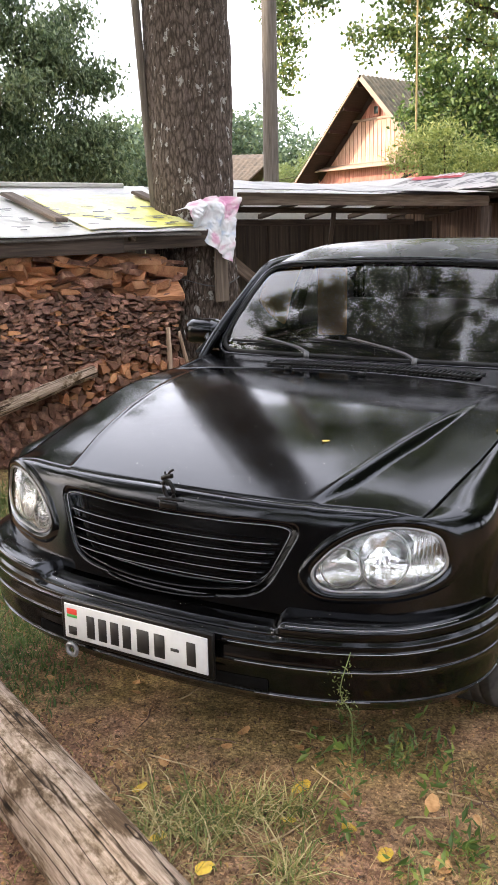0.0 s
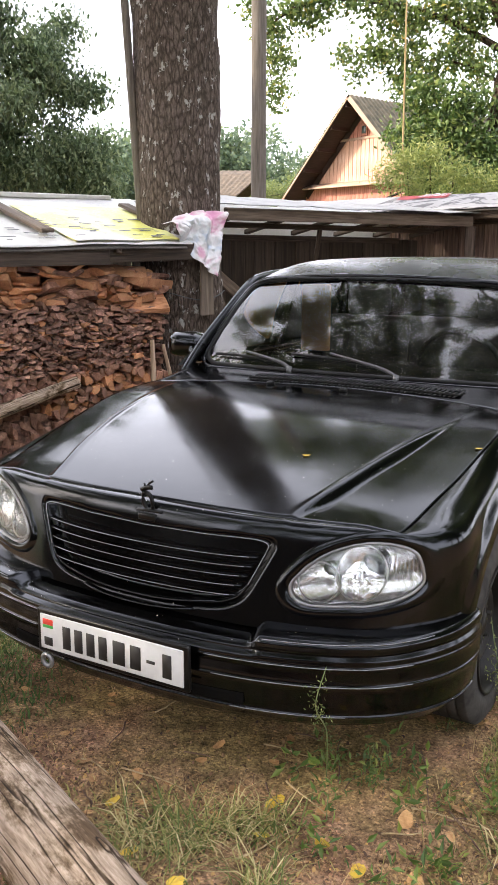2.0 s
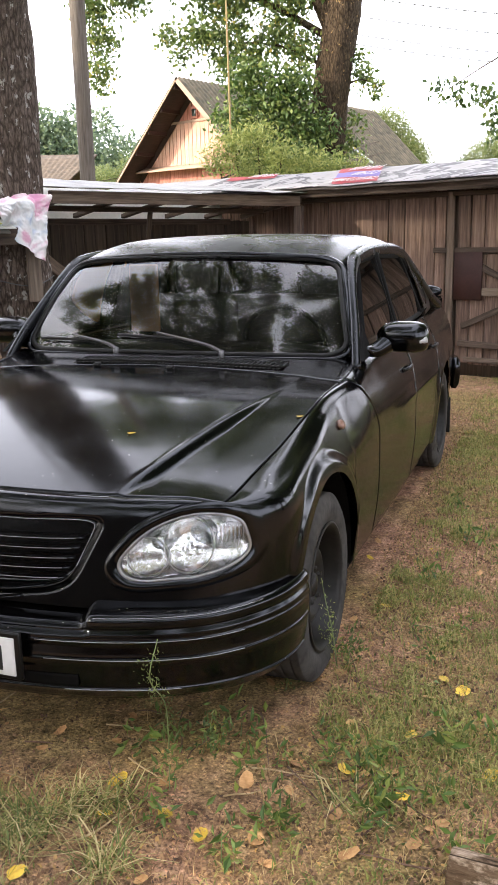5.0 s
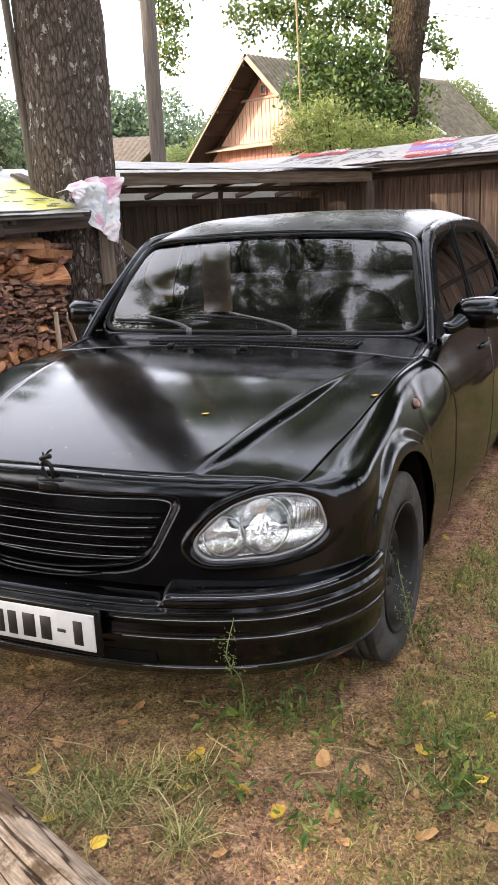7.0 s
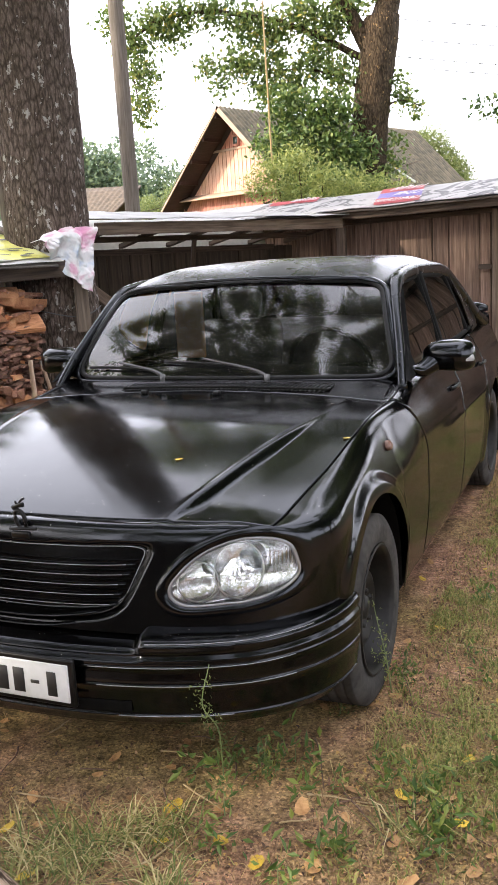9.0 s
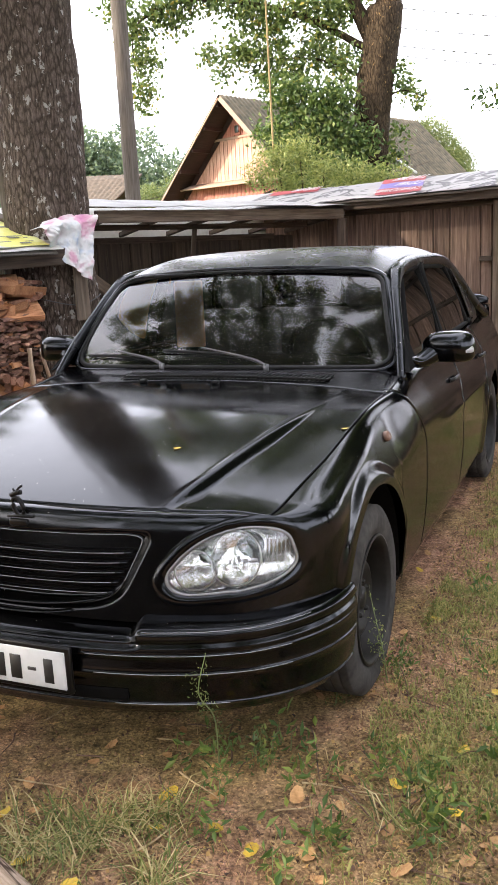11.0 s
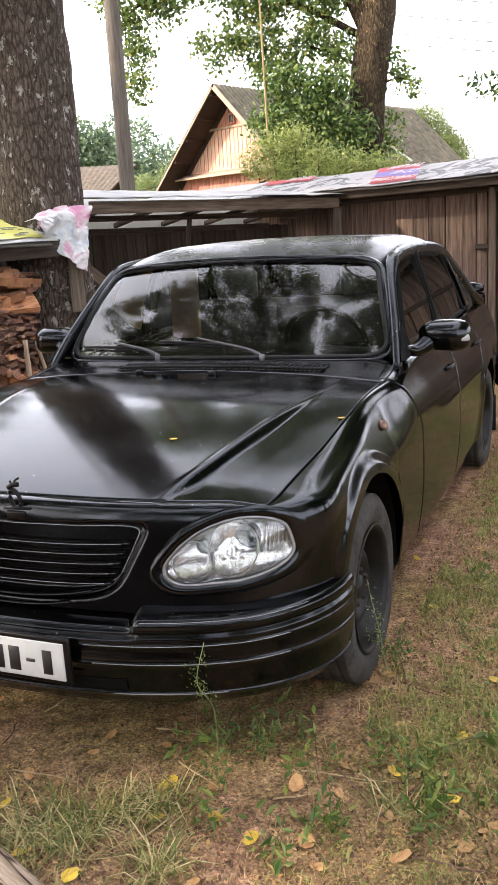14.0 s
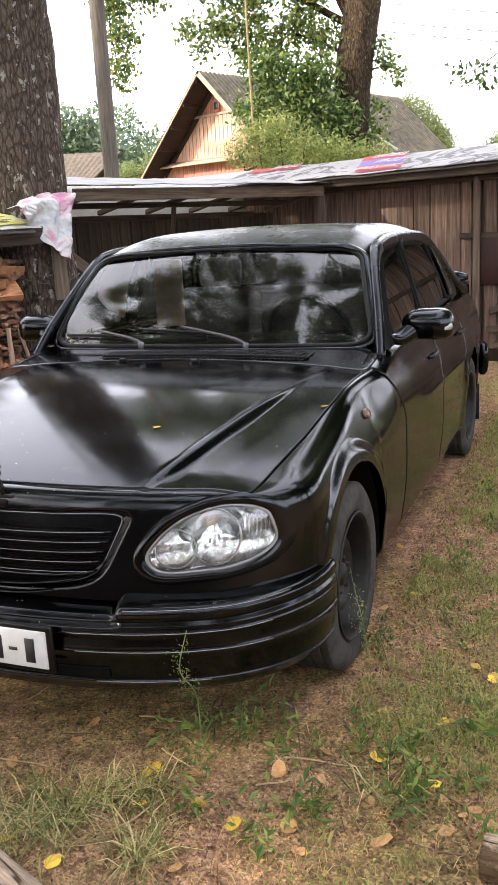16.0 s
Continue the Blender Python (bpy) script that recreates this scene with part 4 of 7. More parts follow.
part("roof", grid(roof_fn, 48, 40, thick=0.004), PAINT_DULL, car, "dusty black roof")
for s_ in (1, -1):
    rail = spline([(s_ * 0.800, 0.80, 0.905), (s_ * 0.762, 0.935, 1.055), (s_ * 0.692, 1.175, 1.268), (s_ * 0.674, 1.38, 1.330), (s_ * 0.667, 1.85, 1.348), (s_ * 0.674, 2.35, 1.325), (s_ * 0.70, 2.68, 1.22), (s_ * 0.745, 3.0, 1.05), (s_ * 0.775, 3.2, 0.975)], 64)
    part("roof_rail", sweep(rail, lambda t: (0.019 + 0.009 * ease(0.18, 0.32, t) + 0.014 * ease(0.72, 0.9, t), 0.021 + 0.011 * ease(0.18, 0.32, t)), 12, power=2.6), PAINT_DULL, car, "black pillar and roof rail")

    def pane(b0, b1, t0, t1):
        def fn(u, v):
            b = Vector(b0).lerp(Vector(b1), u)
            t = Vector(t0).lerp(Vector(t1), u)
            p = b.lerp(t, v)
            return (s_ * (p.x + 0.012 * math.sin(math.pi * v)), p.y, p.z)
        return fn
    f1 = pane((0.800, 0.93, 0.955), (0.790, 1.655, 0.965), (0.688, 1.28, 1.305), (0.680, 1.655, 1.322))
    f2 = pane((0.790, 1.735, 0.967), (0.775, 2.55, 0.978), (0.680, 1.725, 1.322), (0.678, 2.34, 1.305))
    f3 = pane((0.775, 2.57, 0.98), (0.765, 2.80, 0.985), (0.678, 2.36, 1.303), (0.69, 2.42, 1.28))
    for f_ in (f1, f2, f3):
        g_ = part("side_window", grid(f_, 14, 10), SIDEGLASS, car, "dark dusty side window")
        edge = dense([Vector(f_(0, 0)), Vector(f_(1, 0)), Vector(f_(1, 1)), Vector(f_(0, 1))])
        part("window_frame", sweep(edge, (0.013, 0.014), 8, closed=True, up=Vector((1, 0, 0))), FRAME, g_, "black window frame")
    post = [Vector((s_ * lerp(0.795, 0.684, t), lerp(1.695, 1.69, t), lerp(0.95, 1.335, t))) for t in np.linspace(0, 1, 10)]
    part("door_post", sweep(post, (0.030, 0.016), 8, up=Vector((1, 0, 0)), power=3), FRAME, car, "black door pillar")
    # triangular mirror base
    tri = bmesh.new()
    c_ = [(0.815, 0.80, 0.94), (0.805, 0.99, 0.955), (0.762, 0.975, 1.07)]
    bot = [tri.verts.new((s_ * p[0], p[1], p[2])) for p in c_]
    top_ = [tri.verts.new((s_ * (p[0] + 0.018), p[1], p[2])) for p in c_]
    tri.faces.new(bot)
    tri.faces.new(top_)
    for k in range(3):
        tri.faces.new((bot[k], bot[(k + 1) % 3], top_[(k + 1) % 3], top_[k]))
    part("mirror_base", tri, FRAME, car, "black triangular mirror base", smooth=False)


for s_ in (1, -1):
    def quarter(u, v):
        b = Vector((0.785, 2.70, 0.96)).lerp(Vector((0.765, 3.24, 0.985)), u)
        t = Vector((0.690, 2.40, 1.33)).lerp(Vector((0.650, 2.72, 1.31)), u)
        p = b.lerp(t, v)
        return (s_ * (p.x + 0.012 * math.sin(math.pi * v)), p.y, p.z)
    part("rear_pillar", grid(quarter, 12, 12, thick=0.01), PAINT_DULL, car, "broad black rear pillar")
    part("sill", box(0.10, 2.05, 0.16, (s_ * 0.80, 1.46, 0.27), 0.03), DARK, car)


# door mirrors
def door_mirror(s):
    bm = bmesh.new()
    bmesh.ops.create_uvsphere(bm, u_segments=32, v_segments=20, radius=1.0)
    for v in bm.verts:
        x, y, z = v.co
        v.co.x = math.copysign(abs(x) ** 0.62, x)
        v.co.z = math.copysign(abs(z) ** 0.62, z)
        dome = 1.0 if z > 0 else 1.12
        v.co = (v.co.x * 0.108 * (1 - 0.07 * z), min(v.co.y, 0.25) * 0.082, v.co.z * 0.060 * dome * (1 + 0.10 * x) - 0.010 * max(0.0, -x) ** 2)
    bmesh.ops.rotate(bm, cent=(0, 0, 0), matrix=Matrix.Rotation(radians(-8), 3, "Z"), verts=bm.verts)
    for v in bm.verts:
        v.co = (s * (v.co.x + 0.936), v.co.y + 1.06, v.co.z + 1.014)
    mir = part("door_mirror", bm, PAINT, car, "black door mirror with a clear indicator strip")
    arm = sweep(spline([(s * 0.800, 0.93, 0.972), (s * 0.835, 0.975, 0.960), (s * 0.895, 1.035, 0.998)], 10), lambda t: (0.026 + 0.018 * t, 0.013 + 0.030 * t), 14)
    part("arm", arm, PAINT, mir, "black mirror arm")
    strip = sweep(spline([(s * 0.985, 0.988, 0.992), (s * 1.012, 0.997, 0.997), (s * 1.038, 1.022, 1.004)], 8), lambda t: (0.007, 0.010 + 0.004 * t), 8)
    part("indicator_strip", strip, SILVERLENS, mir, "clear white indicator strip")
    edge = sweep(spline([(s * 0.835, 0.935, 0.958), (s * 0.862, 0.975, 0.968), (s * 0.868, 0.995, 0.99)], 8), (0.004, 0.004), 6)
    part("bright_edge", edge, SILVERLENS, mir, "thin pale edge by the mirror arm")
    gl = box(0.15, 0.006, 0.085, (s * 0.935, 1.068, 1.02), 0.003)
    part("mirror_glass", gl, CHROME, mir, "mirror glass")


SILVERLENS = plain("white_lens", (0.36, 0.36, 0.36), 0.2)
for s_ in (1, -1):
    door_mirror(s_)

# boot, rear screen and spoiler


def boot_fn(u, v):
    a = 2 * u - 1
    if v < 0.7:
        y = lerp(3.05, 4.10, v / 0.7)
        return (a * (0.76 - 0.05 * max(0, (y - 3.5) / 0.6) ** 2), y - 0.06 * a * a * v, 0.995 + 0.012 * (1 - a * a) - 0.02 * v)
    t = (v - 0.7) / 0.3
    return (a * 0.71, 4.10 + 0.05 * math.sin(t * 3) - 0.06 * a * a, lerp(0.985, 0.30, t))


part("boot_lid", grid(boot_fn, 30, 24), PAINT, car, "black boot lid")


def rear_screen(u, v):
    a = 2 * u - 1
    b = Vector((0.74 * a, 3.12 - 0.08 * a * a, 0.995))
    t = Vector((0.62 * a, 2.68 - 0.08 * a * a, 1.325 - 0.02 * a * a))
    return tuple(b.lerp(t, v))


rs_ = part("rear_screen", grid(rear_screen, 20, 10), SIDEGLASS, car, "dark rear window")
sp_ = sweep(spline([(-0.66, 3.98, 0.99), (-0.62, 4.02, 1.045), (-0.3, 4.06, 1.055), (0.3, 4.06, 1.055), (0.62, 4.02, 1.045), (0.66, 3.98, 0.99)], 40), (0.055, 0.011), 10, power=2.5)
part("spoiler", sp_, PAINT, car, "black boot spoiler")
path = [Vector((math.copysign(abs(math.sin(t)) ** 0.6, t) * 0.84, 3.80 + 0.38 * max(0.0, math.cos(t)) ** 0.6, 0.44)) for t in np.linspace(-1.57, 1.57, 41)]
part("rear_bumper", sweep(path, (0.035, 0.11), 12, power=3), PAINT, car, "black rear bumper")
for s_ in (1, -1):
    part("mud_flap", box(0.24, 0.012, 0.24, (s_ * 0.76, AXLE_R + 0.44, 0.24), 0.004), SEAL, car, "black rubber mud flap")

# underside, wells and cabin
part("underbody", box(1.50, 3.9, 0.10, (0, 1.75, 0.27), 0.03), DARK, car, "dark underside")
part("engine_bay", box(1.15, 1.0, 0.30, (0, 0.02, 0.50), 0.05), DARK, car)
for s_ in (1, -1):
    for ya in (AXLE_F, AXLE_R):
        well = [(0.37, 0.0), (0.37, 0.28), (0.30, 0.30), (0.0, 0.30)]
        bm = lathe(well, 32, "x")
        bmesh.ops.translate(bm, vec=(-0.87, 0, 0), verts=bm.verts)
        dead = [v for v in bm.verts if v.co.z < -0.12]
        bmesh.ops.delete(bm, geom=dead, context="VERTS")
        bmesh.ops.scale(bm, vec=(-s_, 1, 1), verts=bm.verts)
        bmesh.ops.translate(bm, vec=(0, ya, WHEEL_R + 0.005), verts=bm.verts)
        part("wheel_housing", bm, DARK, car)
part("cabin_floor", box(1.42, 2.2, 0.04, (0, 1.9, 0.36), 0.01), CABIN, car)
part("firewall", box(1.45, 0.04, 0.55, (0, 0.76, 0.64), 0.01), CABIN, car)
dash = part("dashboard", sweep(spline([(-0.70, 1.02, 0.90), (-0.3, 0.98, 0.925), (0.3, 0.98, 0.925), (0.70, 1.02, 0.90)], 20), (0.17, 0.055), 12, power=3), CABIN, car, "dark dashboard")
wheel_bm = sweep([Vector((0.36 + 0.19 * math.cos(t), 1.28 - 0.07 * math.sin(t), 0.945 + 0.175 * math.sin(t))) for t in np.linspace(0, 2 * math.pi, 41)[:-1]], (0.013, 0.013), 8, closed=True)
sw_ = part("steering_wheel", wheel_bm, CABIN, car, "dark steering wheel")
part("hub", sweep([Vector((0.18, 1.28, 0.945)), Vector((0.36, 1.27, 0.93)), Vector((0.54, 1.28, 0.945))], (0.05, 0.02), 8), CABIN, sw_)
SEATS = noisy("seat_fabric", [(0.3, (0.03, 0.03, 0.03)), (0.7, (0.07, 0.065, 0.06))], (20, 20, 20), rough=0.95)
TAN = noisy("tan_panel", [(0.3, (0.62, 0.24, 0.06)), (0.7, (0.85, 0.42, 0.14))], (14, 14, 14), rough=0.9)
for sx_, fab in ((0.36, SEATS), (-0.36, SEATS)):
    st = part("seat", box(0.50, 0.50, 0.16, (sx_, 1.62, 0.52), 0.05, 3), fab, car, "dark fabric seat")
    part("backrest", box(0.48, 0.13, 0.58, (sx_, 1.90, 0.84), 0.05, 3, turn=Matrix.Rotation(radians(-12), 4, "X")), fab, st)
    part("headrest", box(0.24, 0.09, 0.17, (sx_, 1.97, 1.20), 0.04, 3), fab, st)
part("cabin_panel", box(0.17, 0.03, 0.36, (-0.60, 1.80, 1.11), 0.012), TAN, car, "upright orange-brown panel in the cabin")
part("rear_seat", box(1.30, 0.16, 0.60, (0, 2.62, 0.78), 0.05, 3, turn=Matrix.Rotation(radians(-14), 4, "X")), SEATS, car, "dark rear bench")


SILVERDIM = plain("dull_grey", (0.10, 0.10, 0.105), 0.4)


WIPER = noisy("wiper_enamel", [(0.3, (0.010, 0.010, 0.011)), (0.8, (0.03, 0.03, 0.032))], (20, 20, 20), rough=0.30, bump_s=0.05)


# wipers
def wiper(base, elbow, tip0, tip1):
    w = part("wiper", sweep(spline([base, Vector(base).lerp(Vector(elbow), 0.25) + Vector((0, 0, 0.012)), elbow], 10), lambda t: (0.0105 - 0.004 * t, 0.007 - 0.0025 * t), 8, power=3), WIPER, car, "black windscreen wiper")
    part("blade", sweep(spline([tip0, Vector(tip0).lerp(Vector(tip1), 0.5) + Vector((0, -0.004, 0.004)), tip1], 10), (0.0045, 0.007), 6), SEAL, w, "rubber wiper blade")
    part("nut", sweep([Vector(base) + Vector((0, -0.01, -0.02)), Vector(base) + Vector((0, -0.004, 0.010))], (0.011, 0.011), 10), SILVERDIM, w, "worn grey wiper nut")


def on_screen(u, v, out=0.02):
    p = Vector(screen_fn(u, v))
    return p + Vector((0, -0.77, 0.63)) * out


wiper((-0.215, 0.735, 0.972), on_screen(0.165, 0.115, 0.026), on_screen(0.045, 0.080, 0.018), on_screen(0.29, 0.055, 0.018))
wiper((0.270, 0.715, 0.972), on_screen(0.455, 0.150, 0.026), on_screen(0.325, 0.130, 0.018), on_screen(0.59, 0.075, 0.018))


# wheels
def car_wheel(s, y, turn=0.0):
    hold = thing("wheel", "", "")
    hold.parent = car
    hold.matrix_basis = pose(s * 0.782, y, 0.307, 0, 0, turn)
    del_keys = [k for k in hold.keys()]
    for k in del_keys:
        del hold[k]
    prof = [(0.205, -0.085), (0.235, -0.098), (0.28, -0.098), (0.303, -0.088)]
    tread = []
    for k in range(5):
        a0 = -0.082 + k * 0.0335
        tread += [(0.3165, a0), (0.318, a0 + 0.003), (0.318, a0 + 0.026), (0.3165, a0 + 0.028), (0.309, a0 + 0.029), (0.309, a0 + 0.033)]
    prof += tread[:-2] + [(0.303, 0.088), (0.28, 0.098), (0.235, 0.098), (0.205, 0.085)]
    prof = [(r if r < 0.25 else 0.25 + (r - 0.25) * 0.84, q) for r, q in prof]
    bm2 = lathe(prof, 72, "x")
    tyre = part("tyre", bm2, RUBBER, hold, "worn dusty tyre")
    rim = lathe([(0.208, 0.088), (0.213, 0.094), (0.205, 0.097), (0.196, 0.080), (0.188, 0.030), (0.176, 0.004), (0.160, 0.006), (0.120, 0.050), (0.098, 0.058), (0.080, 0.030), (0.045, 0.028), (0.036, 0.055), (0.0, 0.060)], 48, "x")
    bmesh.ops.scale(rim, vec=(s, 1, 1), verts=rim.verts)
    rm = part("rim", rim, RIM, hold, "black steel rim")
    for k in range(5):
        t = 2 * math.pi * k / 5 + 0.3
        bm = lathe([(0.0, 0.012), (0.007, 0.012), (0.010, 0.0)], 8, "x")
        bmesh.ops.scale(bm, vec=(s, 1, 1), verts=bm.verts)
        bmesh.ops.translate(bm, vec=(s * 0.048, 0.058 * math.cos(t), 0.058 * math.sin(t)), verts=bm.verts)
        part("wheel_nut", bm, RIM, hold)
        # closed near-black disc stands in for a shaded hole
        bm = lathe([(0.0, 0.004), (0.020, 0.004), (0.024, -0.008)], 14, "x")
        bmesh.ops.scale(bm, vec=(s, 1, 1.3), verts=bm.verts)
        bmesh.ops.translate(bm, vec=(s * 0.031, 0.142 * math.cos(t), 0.142 * math.sin(t)), verts=bm.verts)
        part("rim_hole_shade", bm, DARK, hold)
    return hold


for s_ in (1, -1):
    car_wheel(s_, AXLE_F, 0.0)
    car_wheel(s_, AXLE_R)


# ---- setting ----
YARD_D = Vector((0.353, 0.935, 0)).normalized()      # along the left boundary, away from the camera
YARD_N = Vector((0.935, -0.353, 0)).normalized()     # out of the left boundary, and along the back wall


def ground_z(x, y):
    return 0.018 * (noise.noise(Vector((x * 0.9, y * 0.9, 0))) + 0.5 * noise.noise(Vector((x * 2.7, y * 2.7, 3.0)))) - 0.006


def ground_mat():
    m, nt, bs = nodes_of("dirt_and_turf")
    v = coords(nt)
    n1 = add(nt, "ShaderNodeTexNoise", Scale=1.1, Detail=6.0, Roughness=0.6)
    n2 = add(nt, "ShaderNodeTexNoise", Scale=14.0, Detail=8.0, Roughness=0.7)
    n3 = add(nt, "ShaderNodeTexNoise", Scale=90.0, Detail=5.0, Roughness=0.7)
    for n in (n1, n2, n3):
        nt.links.new(v, n.inputs["Vector"])
    dirt = ramp(nt, n2.outputs["Fac"], [(0.3, (0.15, 0.085, 0.062)), (0.5, (0.44, 0.255, 0.180)), (0.7, (0.66, 0.43, 0.315))])
    turf = ramp(nt, n2.outputs["Fac"], [(0.3, (0.10, 0.078, 0.036)), (0.5, (0.32, 0.235, 0.11)), (0.7, (0.52, 0.39, 0.19))])
    fac = add(nt, "ShaderNodeMapRange")
    fac.inputs["From Min"].default_value, fac.inputs["From Max"].default_value = 0.42, 0.58
    nt.links.new(n1.outputs["Fac"], fac.inputs["Value"])
    col = mixed(nt, fac.outputs["Result"], dirt, turf)
    dist = nt.nodes.new("ShaderNodeVectorMath")
    dist.operation = "LENGTH"
    nt.links.new(v, dist.inputs[0])
    away = add(nt, "ShaderNodeMapRange")
    away.inputs["From Min"].default_value, away.inputs["From Max"].default_value = 7.5, 11.0
    nt.links.new(dist.outputs["Value"], away.inputs["Value"])
    field = ramp(nt, n2.outputs["Fac"], [(0.3, (0.035, 0.055, 0.015)), (0.5, (0.085, 0.115, 0.035)), (0.7, (0.17, 0.18, 0.07))])
    col = mixed(nt, away.outputs["Result"], col, field)
    # sharp dark and pale crumbs
    cell = add(nt, "ShaderNodeTexVoronoi", Scale=150.0)
    nt.links.new(v, cell.inputs["Vector"])
    hue = nt.nodes.new("ShaderNodeSeparateColor")
    nt.links.new(cell.outputs["Color"], hue.inputs[0])
    crumb = ramp(nt, hue.outputs[0], [(0.0, (0.38, 0.36, 0.36)), (0.35, (0.85, 0.84, 0.83)), (0.8, (1.1, 1.08, 1.05)), (0.97, (1.7, 1.62, 1.5))])
    col = mixed(nt, 0.75, col, crumb, "MULTIPLY")
    fine = ramp(nt, n3.outputs["Fac"], [(0.3, (0.40, 0.38, 0.36)), (0.7, (1.45, 1.4, 1.35))])
    nt.links.new(mixed(nt, 1.0, col, fine, "MULTIPLY"), bs.inputs["Base Color"])
    bs.inputs["Roughness"].default_value = 0.95
    bs.inputs["Specular IOR Level"].default_value = 0.2
    bump(nt, bs, n3.outputs["Fac"], 0.8, 0.02)
    return m


axis_ = [-900, -300, -120, -60, -30, -18, -12] + [x * 0.2 for x in range(-45, 51)] + [13, 18, 30, 60, 120, 300, 900]
gx = axis_
gy = [y + 1.0 for y in axis_]
gv = [(x, y, ground_z(x, y)) for x in gx for y in gy]
ny = len(gy)
gf = [(i * ny + j, (i + 1) * ny + j, (i + 1) * ny + j + 1, i * ny + j + 1) for i in range(len(gx) - 1) for j in range(ny - 1)]
ground = tagged(from_arrays("ground", gv, gf, ground_mat(), smooth=True), "bare brown earth with thin dry grass and needles", "ground", kind="structure")


def yard(d, n, z=0.0):
    """A place from metres along and out of the left boundary."""
    p = YARD_D * d + YARD_N * n
    return Vector((p.x, p.y, z))


YARD_ROT = math.degrees(math.atan2(YARD_N.y, YARD_N.x))    # turns local x to YARD_N, local y to YARD_D
# back wall: plane at d = BACK_D; left shed beam: n = SHED_N; wood pile front: n = PILE_N
BACK_D = YARD_D.dot(Vector((0.725, 6.517, 0)))
SHED_N = -3.49
PILE_N = -3.06
WALL_END = 0.25      # the back wall stops a little past the gate


# ---- sheds ----
def board_row(parent, origin, along, length, z0, z1, thick_dir, mat, w=(0.10, 0.17), thick=0.022, seed=1, name="board", gap=0.004):
    """Upright boards side by side; each is a part."""
    rnd = random.Random(seed)
    pos = 0.0
    while pos < length - 0.03:
        bw = min(rnd.uniform(*w), length - pos)
        off = rnd.uniform(-0.006, 0.006)
        p = origin + along * (pos + bw / 2) + thick_dir * off
        ang = math.degrees(math.atan2(along.y, along.x))
        lo, hi = z0 + rnd.uniform(0, 0.04), z1 - rnd.uniform(0, 0.01)
        bm = box(bw - gap, thick, hi - lo, (0, 0, (lo + hi) / 2), 0.003, 1)
        ob = part(name, bm, mat, parent, smooth=False)
        ob.matrix_basis = pose(p.x, p.y, 0, 0, rnd.uniform(-0.25, 0.25), ang)
        pos += bw


def beam(name, a, b, w, h, mat, parent, label="", seed=0):
    """A squared timber from a to b."""
    a, b = Vector(a), Vector(b)
    d = b - a
    mat = {BOARD_DARK: BEAM_DARK, BOARD: BEAM_X, POLE_W: POLE_X}.get(mat, mat)
    bm = box(d.length, w, h, (0, 0, 0), 0.006, 1)
    rnd = random.Random(seed)
    for v in bm.verts:
        v.co += Vector((0, rnd.uniform(-1, 1), rnd.uniform(-1, 1))) * 0.003
    ob = part(name, bm, mat, parent, label, smooth=False)
    ob.matrix_basis = Matrix.Translation((a + b) / 2) @ d.to_track_quat("X", "Z").to_matrix().to_4x4()
    return ob


def sheet(name, corners, nu, nv, mat, parent=None, wave=0.015, thick=0.004, seed=0.0, label=""):
    """A creased sheet over four corners."""
    c = [Vector(p) for p in corners]
    nrm = (c[1] - c[0]).cross(c[3] - c[0]).normalized()

    def fn(u, v):
        p = c[0].lerp(c[1], u).lerp(c[3].lerp(c[2], u), v)
        k = noise.noise(p * 2.3 + Vector((seed, 0, 0))) + 0.5 * noise.noise(p * 7.0 + Vector((0, seed, 0)))
        return tuple(p + nrm * wave * k)
    return part(name, grid(fn, nu, nv, thick=thick), mat, parent, label)


# back wall with the gate, under its own roof
wall_b = thing("wall_back", "weathered brown board wall with a braced gate", "wall", kind="structure")
o_ = yard(BACK_D, -7.0)
board_row(wall_b, o_, YARD_N, 5.03, 0.05, 1.90, -YARD_D, BOARD, (0.14, 0.22), seed=3, gap=0.009)
board_row(wall_b, o_ + YARD_N * 5.16, YARD_N, WALL_END + 1.84, 1.27, 1.90, -YARD_D, BOARD, (0.13, 0.2), seed=8, gap=0.009)
# added dark sheet, so the gaps between boards stay dark
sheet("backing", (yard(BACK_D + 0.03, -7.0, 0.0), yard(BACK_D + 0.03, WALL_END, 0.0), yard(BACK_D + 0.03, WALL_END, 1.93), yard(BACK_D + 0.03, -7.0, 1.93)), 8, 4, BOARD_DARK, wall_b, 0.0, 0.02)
gate = thing("gate", "weathered board gate with rails and a diagonal brace", "gate", kind="structure")
board_row(gate, o_ + YARD_N * 5.16, YARD_N, WALL_END + 1.82, 0.10, 1.22, -YARD_D, BOARD, (0.11, 0.17), seed=5, gap=0.01)
fz = -YARD_D * 0.035
g0 = o_ + YARD_N * 5.16 + fz


def gp(n, z, out=0.0):
    p = g0 + YARD_N * n - YARD_D * out
    return Vector((p.x, p.y, z))


beam("lintel", gp(-0.25, 1.255), gp(WALL_END + 1.84, 1.250), 0.04, 0.05, BOARD_DARK, wall_b)
beam("post", gp(-0.065, 0.0), gp(-0.065, 1.82), 0.10, 0.07, BOARD, wall_b, seed=4)
beam("upper_rail", gp(0.02, 0.85), gp(WALL_END + 1.8, 0.84), 0.03, 0.075, POLE_W, gate, "pale wooden bar across the gate")
beam("lower_rail", gp(0.05, 0.33), gp(WALL_END + 1.8, 0.29), 0.03, 0.06, BOARD_DARK, gate)
beam("brace", gp(0.10, 1.18), gp(0.75, 0.86), 0.025, 0.06, BOARD_DARK, gate)
beam("brace", gp(0.08, 0.50), gp(0.75, 0.80), 0.025, 0.06, BOARD_DARK, gate)
